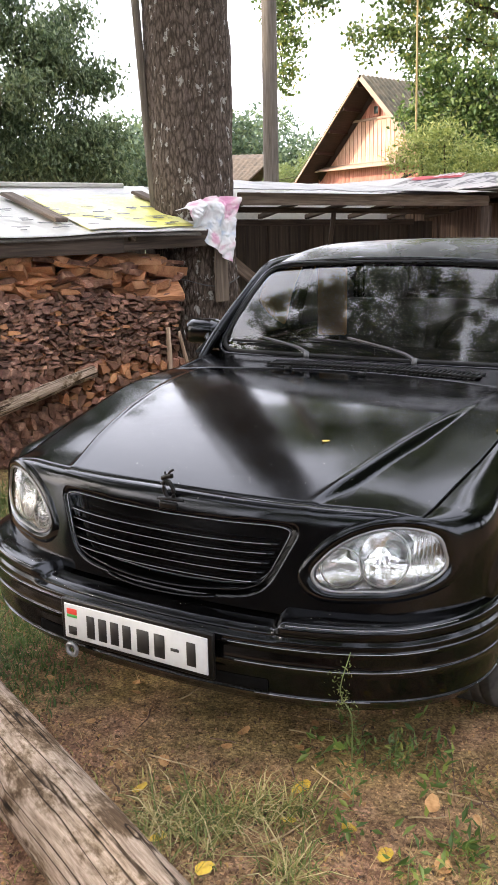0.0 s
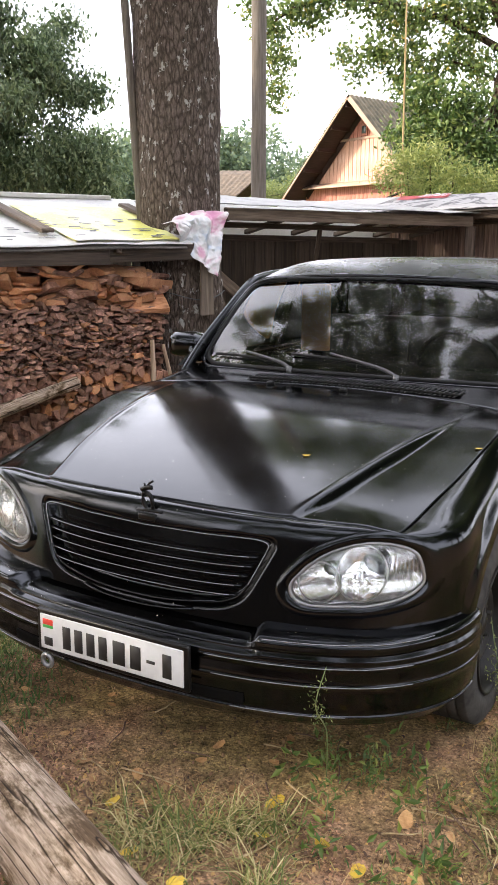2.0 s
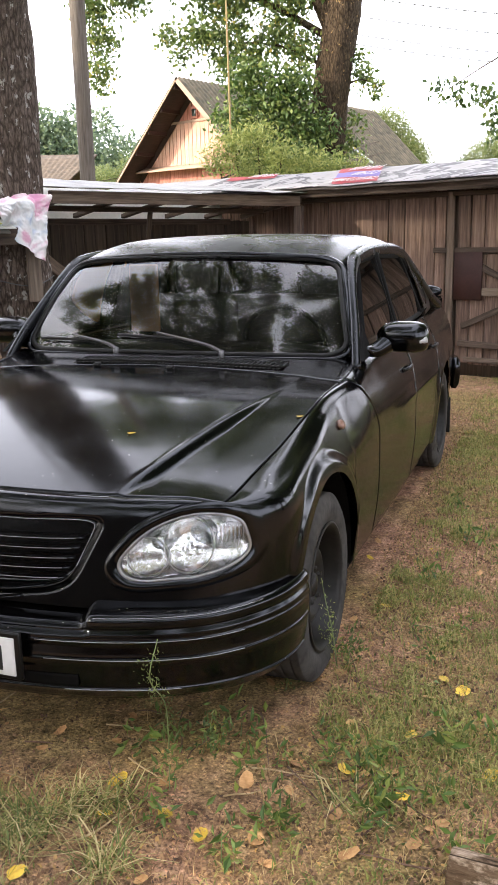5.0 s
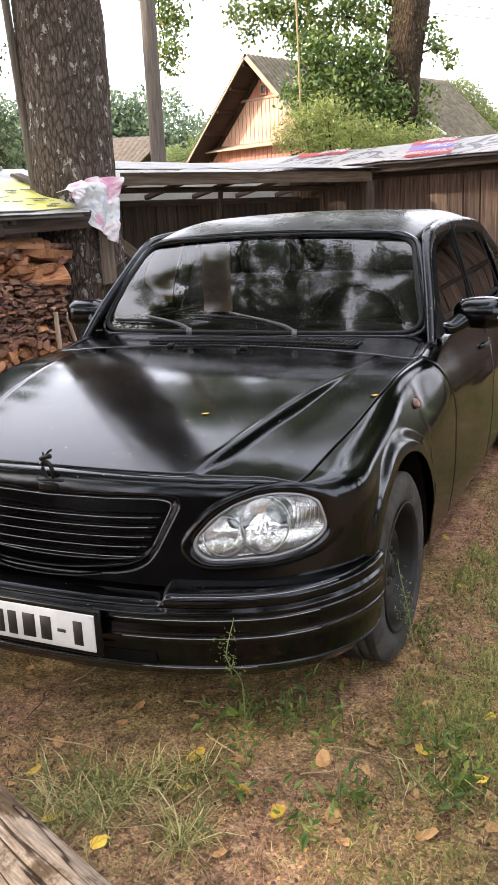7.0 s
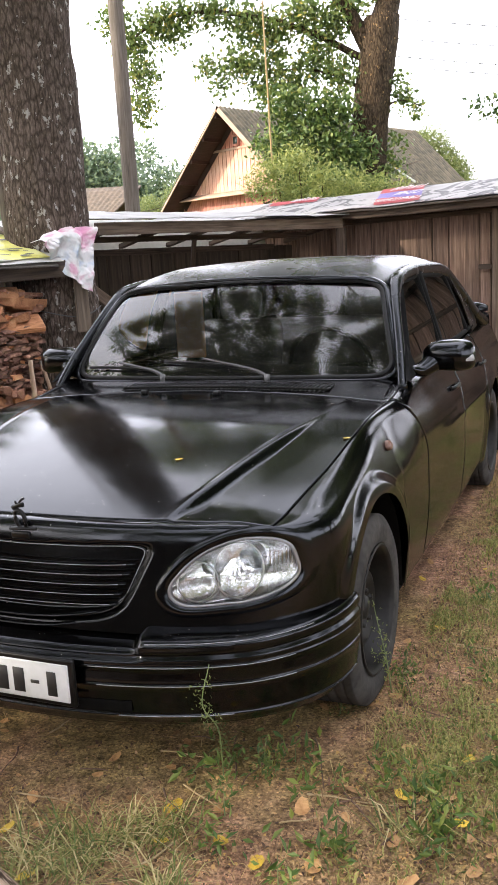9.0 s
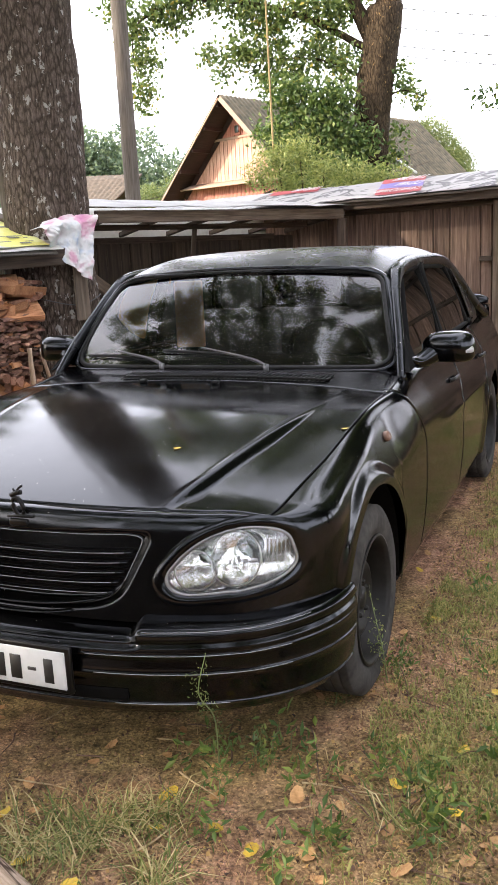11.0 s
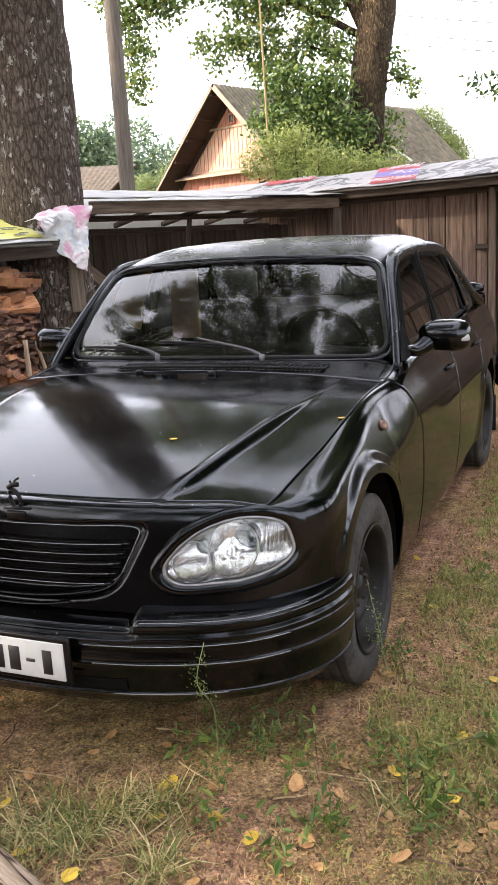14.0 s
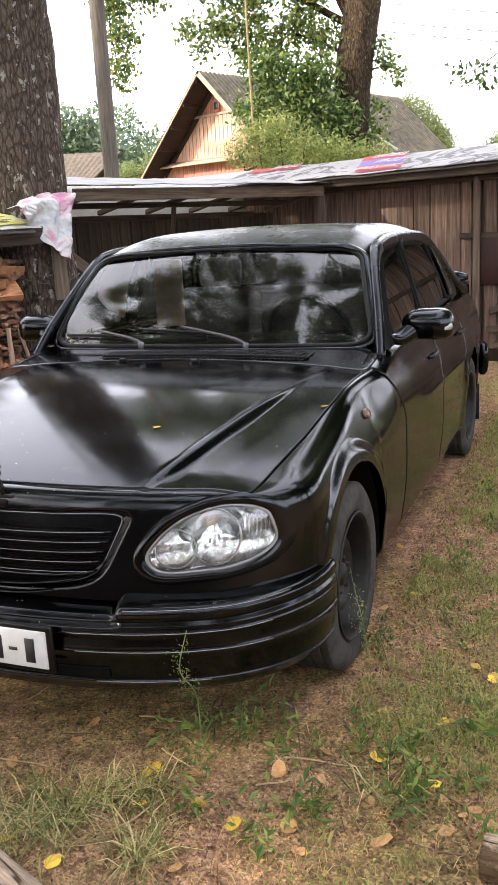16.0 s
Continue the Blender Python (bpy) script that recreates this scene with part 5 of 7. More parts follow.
beam("block", gp(0.12, 0.17), gp(0.52, 0.17), 0.03, 0.05, BOARD, gate)
REDP = noisy("dark_red_panel", [(0.3, (0.020, 0.006, 0.005)), (0.7, (0.042, 0.012, 0.010))], (4, 4, 4), rough=0.7)
bm_ = box(0.31, 0.02, 0.47, (0, 0, 0), 0.004, 1)
rp_ = part("panel", bm_, REDP, gate, "dark red painted panel")
p_ = gp(0.14, 1.005, 0.01)
rp_.matrix_basis = pose(p_.x, p_.y, p_.z, 0, 0, YARD_ROT)

back_roof = thing("shed_roof_back", "low shed roof under white printed plastic sheets", "roof", kind="structure")
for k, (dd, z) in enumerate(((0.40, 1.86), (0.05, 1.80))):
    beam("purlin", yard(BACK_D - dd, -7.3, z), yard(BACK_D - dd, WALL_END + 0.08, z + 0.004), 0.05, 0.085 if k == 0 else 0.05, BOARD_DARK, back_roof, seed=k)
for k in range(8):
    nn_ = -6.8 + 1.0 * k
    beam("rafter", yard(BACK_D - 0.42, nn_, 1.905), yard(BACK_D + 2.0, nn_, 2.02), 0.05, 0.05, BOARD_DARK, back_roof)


def roof_pt(n, v, up=0.0):
    """A place on the back roof: n along it, v from the front edge (0) to the ridge (1) and down behind."""
    d = lerp(-0.50, 0.40, v)
    z = 1.928 + 0.222 * v if v <= 1 else 2.15 - 0.12 * (v - 1)
    p = yard(BACK_D + d, n, z + up)
    k = noise.noise(p * 2.3 + Vector((2.0, 0, 0))) + 0.5 * noise.noise(p * 7.0 + Vector((0, 2.0, 0)))
    return p + Vector((0, 0, 0.010 * k))


def on_roof(name, n0, n1, v0, v1, mat, up, label="", nu=20, nv=6, slant=0.0, thick=0.0):
    def fn(u, w):
        v = lerp(v0, v1, w)
        return tuple(roof_pt(lerp(n0, n1, u) - slant * v, v, up))
    return part(name, grid(fn, nu, nv, thick=thick), mat, back_roof, label)


on_roof("roof_boards", -7.4, WALL_END + 0.1, 0.0, 2.6, ROOFFELT, -0.022, "", 40, 26, thick=0.018)


def banner_mat():
    """Greyed white plastic with dark brush-like printed shapes."""
    m, nt, bs = nodes_of("printed_banner")
    v = coords(nt, (1.0, 1.0, 2.6))
    n1 = add(nt, "ShaderNodeTexNoise", Scale=2.6, Detail=4.0, Distortion=1.2)
    nt.links.new(v, n1.inputs["Vector"])
    base = ramp(nt, n1.outputs["Fac"], [(0.30, (0.24, 0.23, 0.225)), (0.50, (0.28, 0.27, 0.265)), (0.535, (0.05, 0.048, 0.05)), (0.60, (0.09, 0.085, 0.088)), (0.625, (0.27, 0.26, 0.258)), (0.8, (0.31, 0.30, 0.295))])
    nt.links.new(base, bs.inputs["Base Color"])
    bs.inputs["Roughness"].default_value = 0.6
    n2 = add(nt, "ShaderNodeTexNoise", Scale=5.0, Detail=4.0)
    nt.links.new(v, n2.inputs["Vector"])
    bump(nt, bs, n2.outputs["Fac"], 0.3, 0.02)
    return m


BANNER = banner_mat()
SHEET_OLD = noisy("old_plastic_sheet", [(0.25, (0.17, 0.165, 0.16)), (0.5, (0.26, 0.255, 0.25)), (0.8, (0.33, 0.325, 0.32))], (4, 4, 4), 6, 0.6, 30, 0.5, 0.02)
on_roof("printed_sheet", -5.2, WALL_END + 0.1, -0.02, 2.4, BANNER, 0.0, "greyed white plastic sheet with dark printed shapes", 110, 30, thick=0.004)
on_roof("plastic_sheet", -7.3, -5.15, -0.02, 2.4, SHEET_OLD, 0.006, "greyed plastic sheet", 40, 24, thick=0.004)
PRINT_R = noisy("print_red", [(0.3, (0.24, 0.022, 0.03)), (0.7, (0.33, 0.045, 0.05))], rough=0.6)
PRINT_B = noisy("print_blue", [(0.3, (0.11, 0.09, 0.26)), (0.7, (0.17, 0.14, 0.34))], rough=0.6)
PRINT_W = noisy("print_white", [(0.3, (0.5, 0.48, 0.48)), (0.7, (0.6, 0.58, 0.58))], rough=0.6)
on_roof("print_patch", -3.04, -2.49, 0.70, 1.02, PRINT_R, 0.009, "red printed band", slant=0.48)
on_roof("print_patch", -3.04, -2.49, 0.36, 0.69, PRINT_B, 0.009, "blue printed band", slant=0.48)
on_roof("print_patch", -3.04, -2.49, 0.05, 0.35, PRINT_R, 0.009, "red printed band", slant=0.48)
on_roof("print_patch", -4.70, -3.95, 0.72, 1.02, PRINT_R, 0.009, "red printed band", slant=0.48)


def lettering(text, n, v, size, tall):
    """Printed words on the sheet, upside down to a viewer in the yard."""
    cu = bpy.data.curves.new("lettering", "FONT")
    cu.body = text
    cu.size = size
    cu.extrude = 0.0008
    cu.align_x = cu.align_y = "CENTER"
    ob = new("lettering", cu)
    ob.parent = back_roof
    cu.materials.append(PRINT_W)
    up = (YARD_D * 0.9 + Vector((0, 0, 0.222))).normalized()
    m = Matrix((-YARD_N, -up, YARD_N.cross(up))).transposed().to_4x4()
    ob.matrix_basis = Matrix.Translation(roof_pt(n, v, 0.022)) @ m @ Matrix.Diagonal((1, tall, 1, 1))


lettering("ТУРЦИЯ", -3.08, 0.87, 0.105, 2.4)
lettering("СОЧИ", -2.90, 0.53, 0.105, 2.4)
lettering("САНАТОРИИ", -2.85, 0.20, 0.085, 2.4)
lettering("ТУРЦИЯ", -4.55, 0.88, 0.105, 2.2)

# left shed, open in front
left_shed = thing("shed_left", "dark open-fronted board shed with a pale sheet roof", "shed", kind="structure")
D0, D1 = 2.64, BACK_D - 0.45
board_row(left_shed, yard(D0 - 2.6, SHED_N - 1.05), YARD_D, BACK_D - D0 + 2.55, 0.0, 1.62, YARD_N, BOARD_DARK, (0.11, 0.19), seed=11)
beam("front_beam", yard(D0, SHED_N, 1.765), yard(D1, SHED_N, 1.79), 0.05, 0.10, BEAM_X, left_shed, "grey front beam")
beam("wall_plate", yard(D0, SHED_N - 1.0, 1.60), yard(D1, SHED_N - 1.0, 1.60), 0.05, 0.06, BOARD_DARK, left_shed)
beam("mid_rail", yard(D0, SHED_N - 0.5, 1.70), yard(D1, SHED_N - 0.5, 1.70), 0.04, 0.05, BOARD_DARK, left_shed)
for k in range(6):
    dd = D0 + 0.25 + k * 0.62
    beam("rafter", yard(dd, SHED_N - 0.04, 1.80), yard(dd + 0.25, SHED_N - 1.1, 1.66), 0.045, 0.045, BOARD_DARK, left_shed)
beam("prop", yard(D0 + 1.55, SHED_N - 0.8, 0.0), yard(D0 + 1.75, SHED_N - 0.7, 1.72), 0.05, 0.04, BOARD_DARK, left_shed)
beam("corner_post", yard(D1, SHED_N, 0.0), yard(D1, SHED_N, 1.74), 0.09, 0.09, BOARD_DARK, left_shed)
sheet("roof_sheet", (yard(D0 - 0.06, SHED_N + 0.10, 1.835), yard(D1 + 0.2, SHED_N + 0.10, 1.875), yard(D1 + 0.3, SHED_N - 1.15, 2.00), yard(D0 - 0.06, SHED_N - 1.15, 1.99)), 60, 20, SHEET_OLD, left_shed, 0.016, 0.005, 5.0, "greyed white plastic roof sheet")

sheet("rear_sheet", (yard(D0 - 0.2, SHED_N - 1.25, 1.50), yard(D1 + 0.2, SHED_N - 1.25, 1.50), yard(D1 + 0.2, SHED_N - 1.35, 1.93), yard(D0 - 0.2, SHED_N - 1.35, 1.93)), 20, 6, SHEET, left_shed, 0.02, 0.002, 3.0, "pale translucent sheet behind the wall top")

# wood store with its own low roof
store = thing("wood_store", "low open wood store with a plastic-covered lean-to roof", "shed", kind="structure")
W0, W1 = -1.6, 1.85


def store_roof(d, n, up=0.0):
    p = yard(d, n, 1.505 + 0.02 * (d - 0.9) + (-2.94 - n) * 0.272 + up)
    k = noise.noise(p * 2.1) + 0.5 * noise.noise(p * 6.0)
    return p + Vector((0, 0, 0.010 * k))


def on_store(name, corners, mat, up, label="", nu=24, nv=12, thick=0.003):
    c = corners

    def fn(u, v):
        d = lerp(lerp(c[0][0], c[1][0], u), lerp(c[3][0], c[2][0], u), v)
        n = lerp(lerp(c[0][1], c[1][1], u), lerp(c[3][1], c[2][1], u), v)
        return tuple(store_roof(d, n, up))
    return part(name, grid(fn, nu, nv, thick=thick), mat, store, label)


beam("front_beam", yard(W0, PILE_N + 0.09, 1.385), yard(W1 - 0.62, PILE_N + 0.09, 1.435), 0.04, 0.120, BOARD_DARK, store, "dark grey front board")
beam("front_beam", yard(W1 - 0.75, PILE_N + 0.05, 1.435), yard(W1 + 0.12, PILE_N + 0.05, 1.465), 0.04, 0.115, BOARD_DARK, store)
beam("joist_end", yard(W1 - 0.54, PILE_N - 0.2, 1.475), yard(W1 - 0.54, PILE_N + 0.10, 1.47), 0.05, 0.045, BEAM_X, store)
on_store("roof_base", ((W0, -2.92), (W1, -2.92), (2.3, -4.3), (W0, -4.3)), ROOFFELT, -0.022, nu=12, nv=8, thick=0.015)
on_store("plastic_sheet", ((W0, -2.90), (W1 + 0.05, -2.92), (2.25, -4.3), (W0, -4.3)), SHEET, 0.0, "white plastic sheet", 60, 24)
YEL = noisy("yellow_print", [(0.3, (0.66, 0.62, 0.10)), (0.5, (0.70, 0.67, 0.20)), (0.7, (0.72, 0.71, 0.42))], (3, 3, 3), rough=0.45, bump_s=0.3)
on_store("yellow_band", ((0.98, -2.95), (1.84, -3.0), (2.02, -3.92), (0.99, -3.95)), YEL, 0.012, "yellow printed part of the sheet")
on_store("pale_band", ((0.98, -2.94), (1.50, -2.96), (1.30, -3.18), (0.98, -3.30)), SHEET, 0.017)
INK = noisy("faded_ink", [(0.3, (0.06, 0.06, 0.065)), (0.7, (0.22, 0.22, 0.21))], (20, 20, 20), rough=0.5)
rk = random.Random(4)
for k in range(64):
    d0, n0 = rk.uniform(0.1, 1.8), rk.uniform(-3.55, -2.99)
    l, w_ = rk.uniform(0.03, 0.10), rk.uniform(0.012, 0.03)
    on_store("print_mark", ((d0, n0), (d0 + l, n0), (d0 + l, n0 - w_), (d0, n0 - w_)), INK, 0.023, nu=3, nv=1, thick=0.001)
beam("roof_batten", yard(W0, -4.27, 1.855), yard(2.02, -4.27, 1.898), 0.08, 0.03, SHEET, store, "pale ridge batten")
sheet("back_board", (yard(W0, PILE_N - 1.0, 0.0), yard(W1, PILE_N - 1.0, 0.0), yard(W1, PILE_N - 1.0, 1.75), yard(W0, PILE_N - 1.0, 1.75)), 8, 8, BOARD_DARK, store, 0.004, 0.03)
for a_, b_ in (((0.82, -3.86), (0.88, -3.14)), ((1.94, -3.92), (1.93, -3.24))):
    pl = thing("roof_plank", "grey weathered plank lying on the plastic sheet", "plank", group="planks on the roof")
    beam("board", store_roof(*a_, 0.035), store_roof(*b_, 0.035), 0.10, 0.026, BEAM_X, pl)

# unseen fence behind the path, added to darken the car's front reflections
fence = thing("unseen_fence", "unseen dark board fence added behind the path for reflections", "fence", kind="structure")
board_row(fence, Vector((-8.0, -5.6, 0)), Vector((1, 0, 0)), 14.0, 0.0, 1.5, Vector((0, 1, 0)), BOARD_DARK, (0.30, 0.36), seed=31)


# ---- trees and greenery ----
def leaf_cloud(name, centres, radii, count, size, material, seed, parent=None, droop=0.3, aspect=0.55, shell=0.5, fold=0.25):
    """Many small folded leaves round a set of clump centres."""
    rg = np.random.RandomState(seed)
    C, R = np.array(centres, float), np.array(radii, float)
    wts = R ** 2 / (R ** 2).sum()
    k = rg.choice(len(C), count, p=wts)
    d = rg.normal(size=(count, 3))
    d /= np.linalg.norm(d, axis=1)[:, None]
    r = rg.uniform(shell, 1.0, count) ** 0.7
    P = C[k] + d * (R[k] * r)[:, None] * np.array([1, 1, 0.85])
    P += rg.normal(size=(count, 3)) * size * 0.8
    a = rg.normal(size=(count, 3))
    a[:, 2] -= droop * 2
    a /= np.linalg.norm(a, axis=1)[:, None]
    b = np.cross(a, rg.normal(size=(count, 3)))
    b /= np.linalg.norm(b, axis=1)[:, None] + 1e-9
    n = np.cross(a, b)
    s = size * rg.uniform(0.6, 1.3, count)[:, None]
    w = s * aspect
    v0 = P
    v1 = P + a * s * 0.45 + b * w * 0.5 + n * w * fold
    v2 = P + a * s
    v3 = P + a * s * 0.45 - b * w * 0.5 + n * w * fold
    V = np.stack([v0, v1, v2, v3], 1).reshape(-1, 3)
    i = np.arange(count) * 4
    F = np.concatenate([np.stack([i, i + 1, i + 2], 1), np.stack([i, i + 2, i + 3], 1)])
    return from_arrays(name, V.tolist(), F.tolist(), material, parent)


def trunk_mesh(path, radius, seg=28, rough=0.06, freq=(7, 7, 2.2), flare=0.0):
    """A tapered, ridged trunk along path points."""
    bm = bmesh.new()
    rings = []
    n = len(path)
    for i, p in enumerate(path):
        t = i / (n - 1)
        r = radius(t)
        ring = []
        for k in range(seg):
            a = 2 * math.pi * k / seg
            q = Vector((math.cos(a), math.sin(a), 0))
            j = noise.noise(Vector((q.x * freq[0] * 0.4, q.y * freq[1] * 0.4, p[2] * freq[2]))) + 0.6 * noise.noise(Vector((q.x * freq[0], q.y * freq[1], p[2] * freq[2] * 2.3)))
            ring.append(bm.verts.new(Vector(p) + q * r * (1 + rough * j + flare * (1 - t) ** 6 * (1 + 0.4 * math.sin(5 * a)))))
        rings.append(ring)
    for a, b in zip(rings, rings[1:]):
        for k in range(seg):
            bm.faces.new((a[k], a[(k + 1) % seg], b[(k + 1) % seg], b[k]))
    bm.faces.new(rings[-1])
    return bm


def limb(pts, r0, r1, n=14):
    return sweep(spline(pts, n), lambda t: (lerp(r0, r1, t),) * 2, 8)


def cloud_points(rnd, centre, spread, k):
    return [(centre[0] + rnd.gauss(0, spread[0]), centre[1] + rnd.gauss(0, spread[1]), centre[2] + rnd.gauss(0, spread[2])) for _ in range(k)]


def tree(name, label, base, path, radius, limbs, clumps, radii, count, size, bark, leaf, seed, rough=0.06, aspect=0.55, flare=0.25, droop=0.3, seg=28, shell=0.5):
    t = thing(name, label, "tree", base)
    part("trunk", trunk_mesh(path, radius, seg, rough, flare=flare), bark, t)
    for k, (pts, r0, r1) in enumerate(limbs):
        part("limb", limb(pts, r0, r1), bark, t)
    if count:
        leaf_cloud("crown", clumps, radii, count, size, leaf, seed, t, droop, aspect, shell)
    return t


rnd = random.Random(5)
# thick trunk beside the wood store
TB = yard(2.10, PILE_N - 0.32)
tr_path = [(-0.10 * (z / 3.0) + 0.05, 0.02 * z, z) for z in np.linspace(-0.05, 7.5, 60)]
over, over_r = [], []
for k in range(1500):
    # unseen crown sprays above the yard, open where the windscreen reflects sky
    x, y = rnd.uniform(-7.2, 1.9), rnd.uniform(-5.2, 1.0)
    if -0.32 < x < 0.0 or noise.noise(Vector((x * 2.6, y * 0.55, 2.0))) < -0.20:
        continue
    z0 = rnd.uniform(7.0, 8.6)
    for j in range(6):
        over.append((x - TB.x + rnd.uniform(-0.04, 0.04), y - TB.y + 0.13 * j, z0 - 0.05 * j))
        over_r.append(0.085 - 0.006 * j)
tree("old_tree", "thick old trunk with dark cracked bark and pale lichen", TB, tr_path, lambda t: 0.288 + 0.036 * ease(0.1, 0.55, t) - 0.10 * ease(0.6, 1.0, t), [([(0, 0, 6.2), (0.6, -1.6, 7.8), (1.3, -4.2, 8.6)], 0.12, 0.03), ([(0, 0, 6.6), (-1.2, -1.6, 8.0), (-2.2, -4.0, 8.6)], 0.10, 0.03), ([(0, 0, 6.8), (1.5, -0.5, 8.0), (3.2, -2.0, 8.7)], 0.10, 0.03)],
     over, over_r, 135000, 0.10, BARK, LEAF_A, 3, rough=0.075, seg=56, shell=0.0, droop=0.8, flare=0.12)

side_ = Vector((-0.827, -0.562, 0))
tp = thing("trunk_pole", "thin dark weathered pole standing against the old trunk", "pole", TB + side_ * 0.215)
part("shaft", sweep([side_ * (0.055 * z - 0.02) + Vector((0, 0, z)) for z in np.linspace(0, 5.5, 14)], (0.030, 0.030), 10), POLE_W, tp)

# tree behind the back sheds, leaves climbing its trunk
T2 = Vector((-2.62, 13.95, 0))
T2_ROT = 14.2
path2 = [(-0.40 + 0.10 * z + 0.05 * math.sin(z * 1.3), 0, z) for z in np.linspace(0, 5.6, 44)]
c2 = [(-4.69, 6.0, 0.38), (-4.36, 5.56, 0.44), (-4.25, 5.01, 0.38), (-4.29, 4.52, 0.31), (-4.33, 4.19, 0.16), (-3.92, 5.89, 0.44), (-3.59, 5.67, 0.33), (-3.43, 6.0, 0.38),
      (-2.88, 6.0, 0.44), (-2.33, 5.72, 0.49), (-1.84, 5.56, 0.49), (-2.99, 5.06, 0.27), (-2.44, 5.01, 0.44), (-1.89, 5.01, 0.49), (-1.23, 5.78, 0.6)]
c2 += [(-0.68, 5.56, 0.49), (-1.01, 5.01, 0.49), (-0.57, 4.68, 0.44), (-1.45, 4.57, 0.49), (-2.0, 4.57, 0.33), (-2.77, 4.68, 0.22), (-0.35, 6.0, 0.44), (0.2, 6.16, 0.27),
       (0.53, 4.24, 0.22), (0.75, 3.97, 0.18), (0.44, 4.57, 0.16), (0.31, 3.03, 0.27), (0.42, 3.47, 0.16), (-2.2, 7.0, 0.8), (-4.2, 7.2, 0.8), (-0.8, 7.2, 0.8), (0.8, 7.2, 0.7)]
c2 += [(-6.0 + 1.05 * (k % 8), 8.1 + 1.0 * (k // 8), 0.75) for k in range(32)]
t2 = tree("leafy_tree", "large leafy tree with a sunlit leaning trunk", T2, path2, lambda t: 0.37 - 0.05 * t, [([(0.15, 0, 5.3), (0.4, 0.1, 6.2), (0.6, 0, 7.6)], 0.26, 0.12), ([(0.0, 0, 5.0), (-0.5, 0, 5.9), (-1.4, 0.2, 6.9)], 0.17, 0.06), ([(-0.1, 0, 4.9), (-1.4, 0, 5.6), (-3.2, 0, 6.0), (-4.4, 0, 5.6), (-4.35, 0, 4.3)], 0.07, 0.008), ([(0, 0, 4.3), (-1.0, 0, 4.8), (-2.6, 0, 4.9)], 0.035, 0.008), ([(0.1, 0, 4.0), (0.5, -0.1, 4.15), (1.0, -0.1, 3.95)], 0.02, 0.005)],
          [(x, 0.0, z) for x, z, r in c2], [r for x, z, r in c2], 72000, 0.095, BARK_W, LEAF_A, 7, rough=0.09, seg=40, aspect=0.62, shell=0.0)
t2.matrix_basis = pose(*T2, 0, 0, T2_ROT)
# upper crown out of view, added to darken the bonnet's reflections
r2 = random.Random(61)
high = [(r2.uniform(-5.0, 3.0), r2.uniform(-2.5, 1.5), r2.uniform(9.2, 14.0)) for _ in range(52)]
leaf_cloud("upper_crown", high, [r2.uniform(0.5, 1.0) for _ in high], 9500, 0.24, LEAF_A, 62, t2, 0.4, 0.6, 0.1)


def bush(name, label, at, clumps, radii, count, size, leaf, seed, aspect=0.5, droop=0.0, stems=6, shell=0.2, rz=0.0):
    b = thing(name, label, "bush", at, rz)
    rr = random.Random(seed)
    for k in range(stems):
        c = clumps[k % len(clumps)]
        part("stem", limb([(c[0] * 0.6 + rr.uniform(-0.1, 0.1), rr.uniform(-0.2, 0.2), 0), (c[0] * 0.8, c[1] * 0.5, c[2] * 0.55), c], 0.03, 0.008, 8), BARK_W, b)
    leaf_cloud("foliage", clumps, radii, count, size, leaf, seed, b, droop, aspect, shell)
    return b


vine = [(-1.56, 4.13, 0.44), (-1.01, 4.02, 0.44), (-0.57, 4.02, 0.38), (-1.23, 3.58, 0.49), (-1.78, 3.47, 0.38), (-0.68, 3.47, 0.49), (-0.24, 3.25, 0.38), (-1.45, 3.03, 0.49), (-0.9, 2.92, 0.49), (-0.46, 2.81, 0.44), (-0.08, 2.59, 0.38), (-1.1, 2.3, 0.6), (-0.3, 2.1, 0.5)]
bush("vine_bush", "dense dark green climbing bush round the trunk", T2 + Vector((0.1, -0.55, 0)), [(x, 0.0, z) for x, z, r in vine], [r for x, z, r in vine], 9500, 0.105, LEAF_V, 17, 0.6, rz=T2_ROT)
pale = [(-0.60, 2.72, 0.33), (-0.28, 2.80, 0.34), (0.05, 2.50, 0.36), (-0.85, 2.52, 0.28), (0.45, 2.40, 0.32), (0.78, 2.36, 0.30), (1.10, 2.30, 0.26), (-0.45, 2.35, 0.38), (0.2, 2.1, 0.4), (0.9, 2.0, 0.4)]
bush("pale_bush", "feathery pale yellow-green bush", Vector((-2.40, 9.85, 0)), [(x, 0.15 * x, z) for x, z, r in pale], [r for x, z, r in pale], 9000, 0.075, LEAF_C, 19, 0.26, shell=0.0)
LEAF_C2 = leafy("willow_leaves", [(0.0, (0.10, 0.14, 0.04)), (0.6, (0.18, 0.22, 0.065)), (1.0, (0.27, 0.29, 0.10))])
mid = [(-16.3, 33.3, 4.2), (-15.2, 33.7, 4.0), (-17.6, 32.6, 3.9), (-18.6, 31.9, 3.7), (-14.6, 34.0, 4.6), (-16.9, 33.0, 3.0), (-15.8, 33.5, 3.2), (-14.9, 33.9, 3.2)]
bush("willow_clump", "pale green willow clump beyond the sheds", (0, 0, 0), mid, [1.0, 1.1, 0.9, 0.8, 0.9, 1.3, 1.3, 1.2], 44000, 0.10, LEAF_C2, 23, 0.4, stems=4)
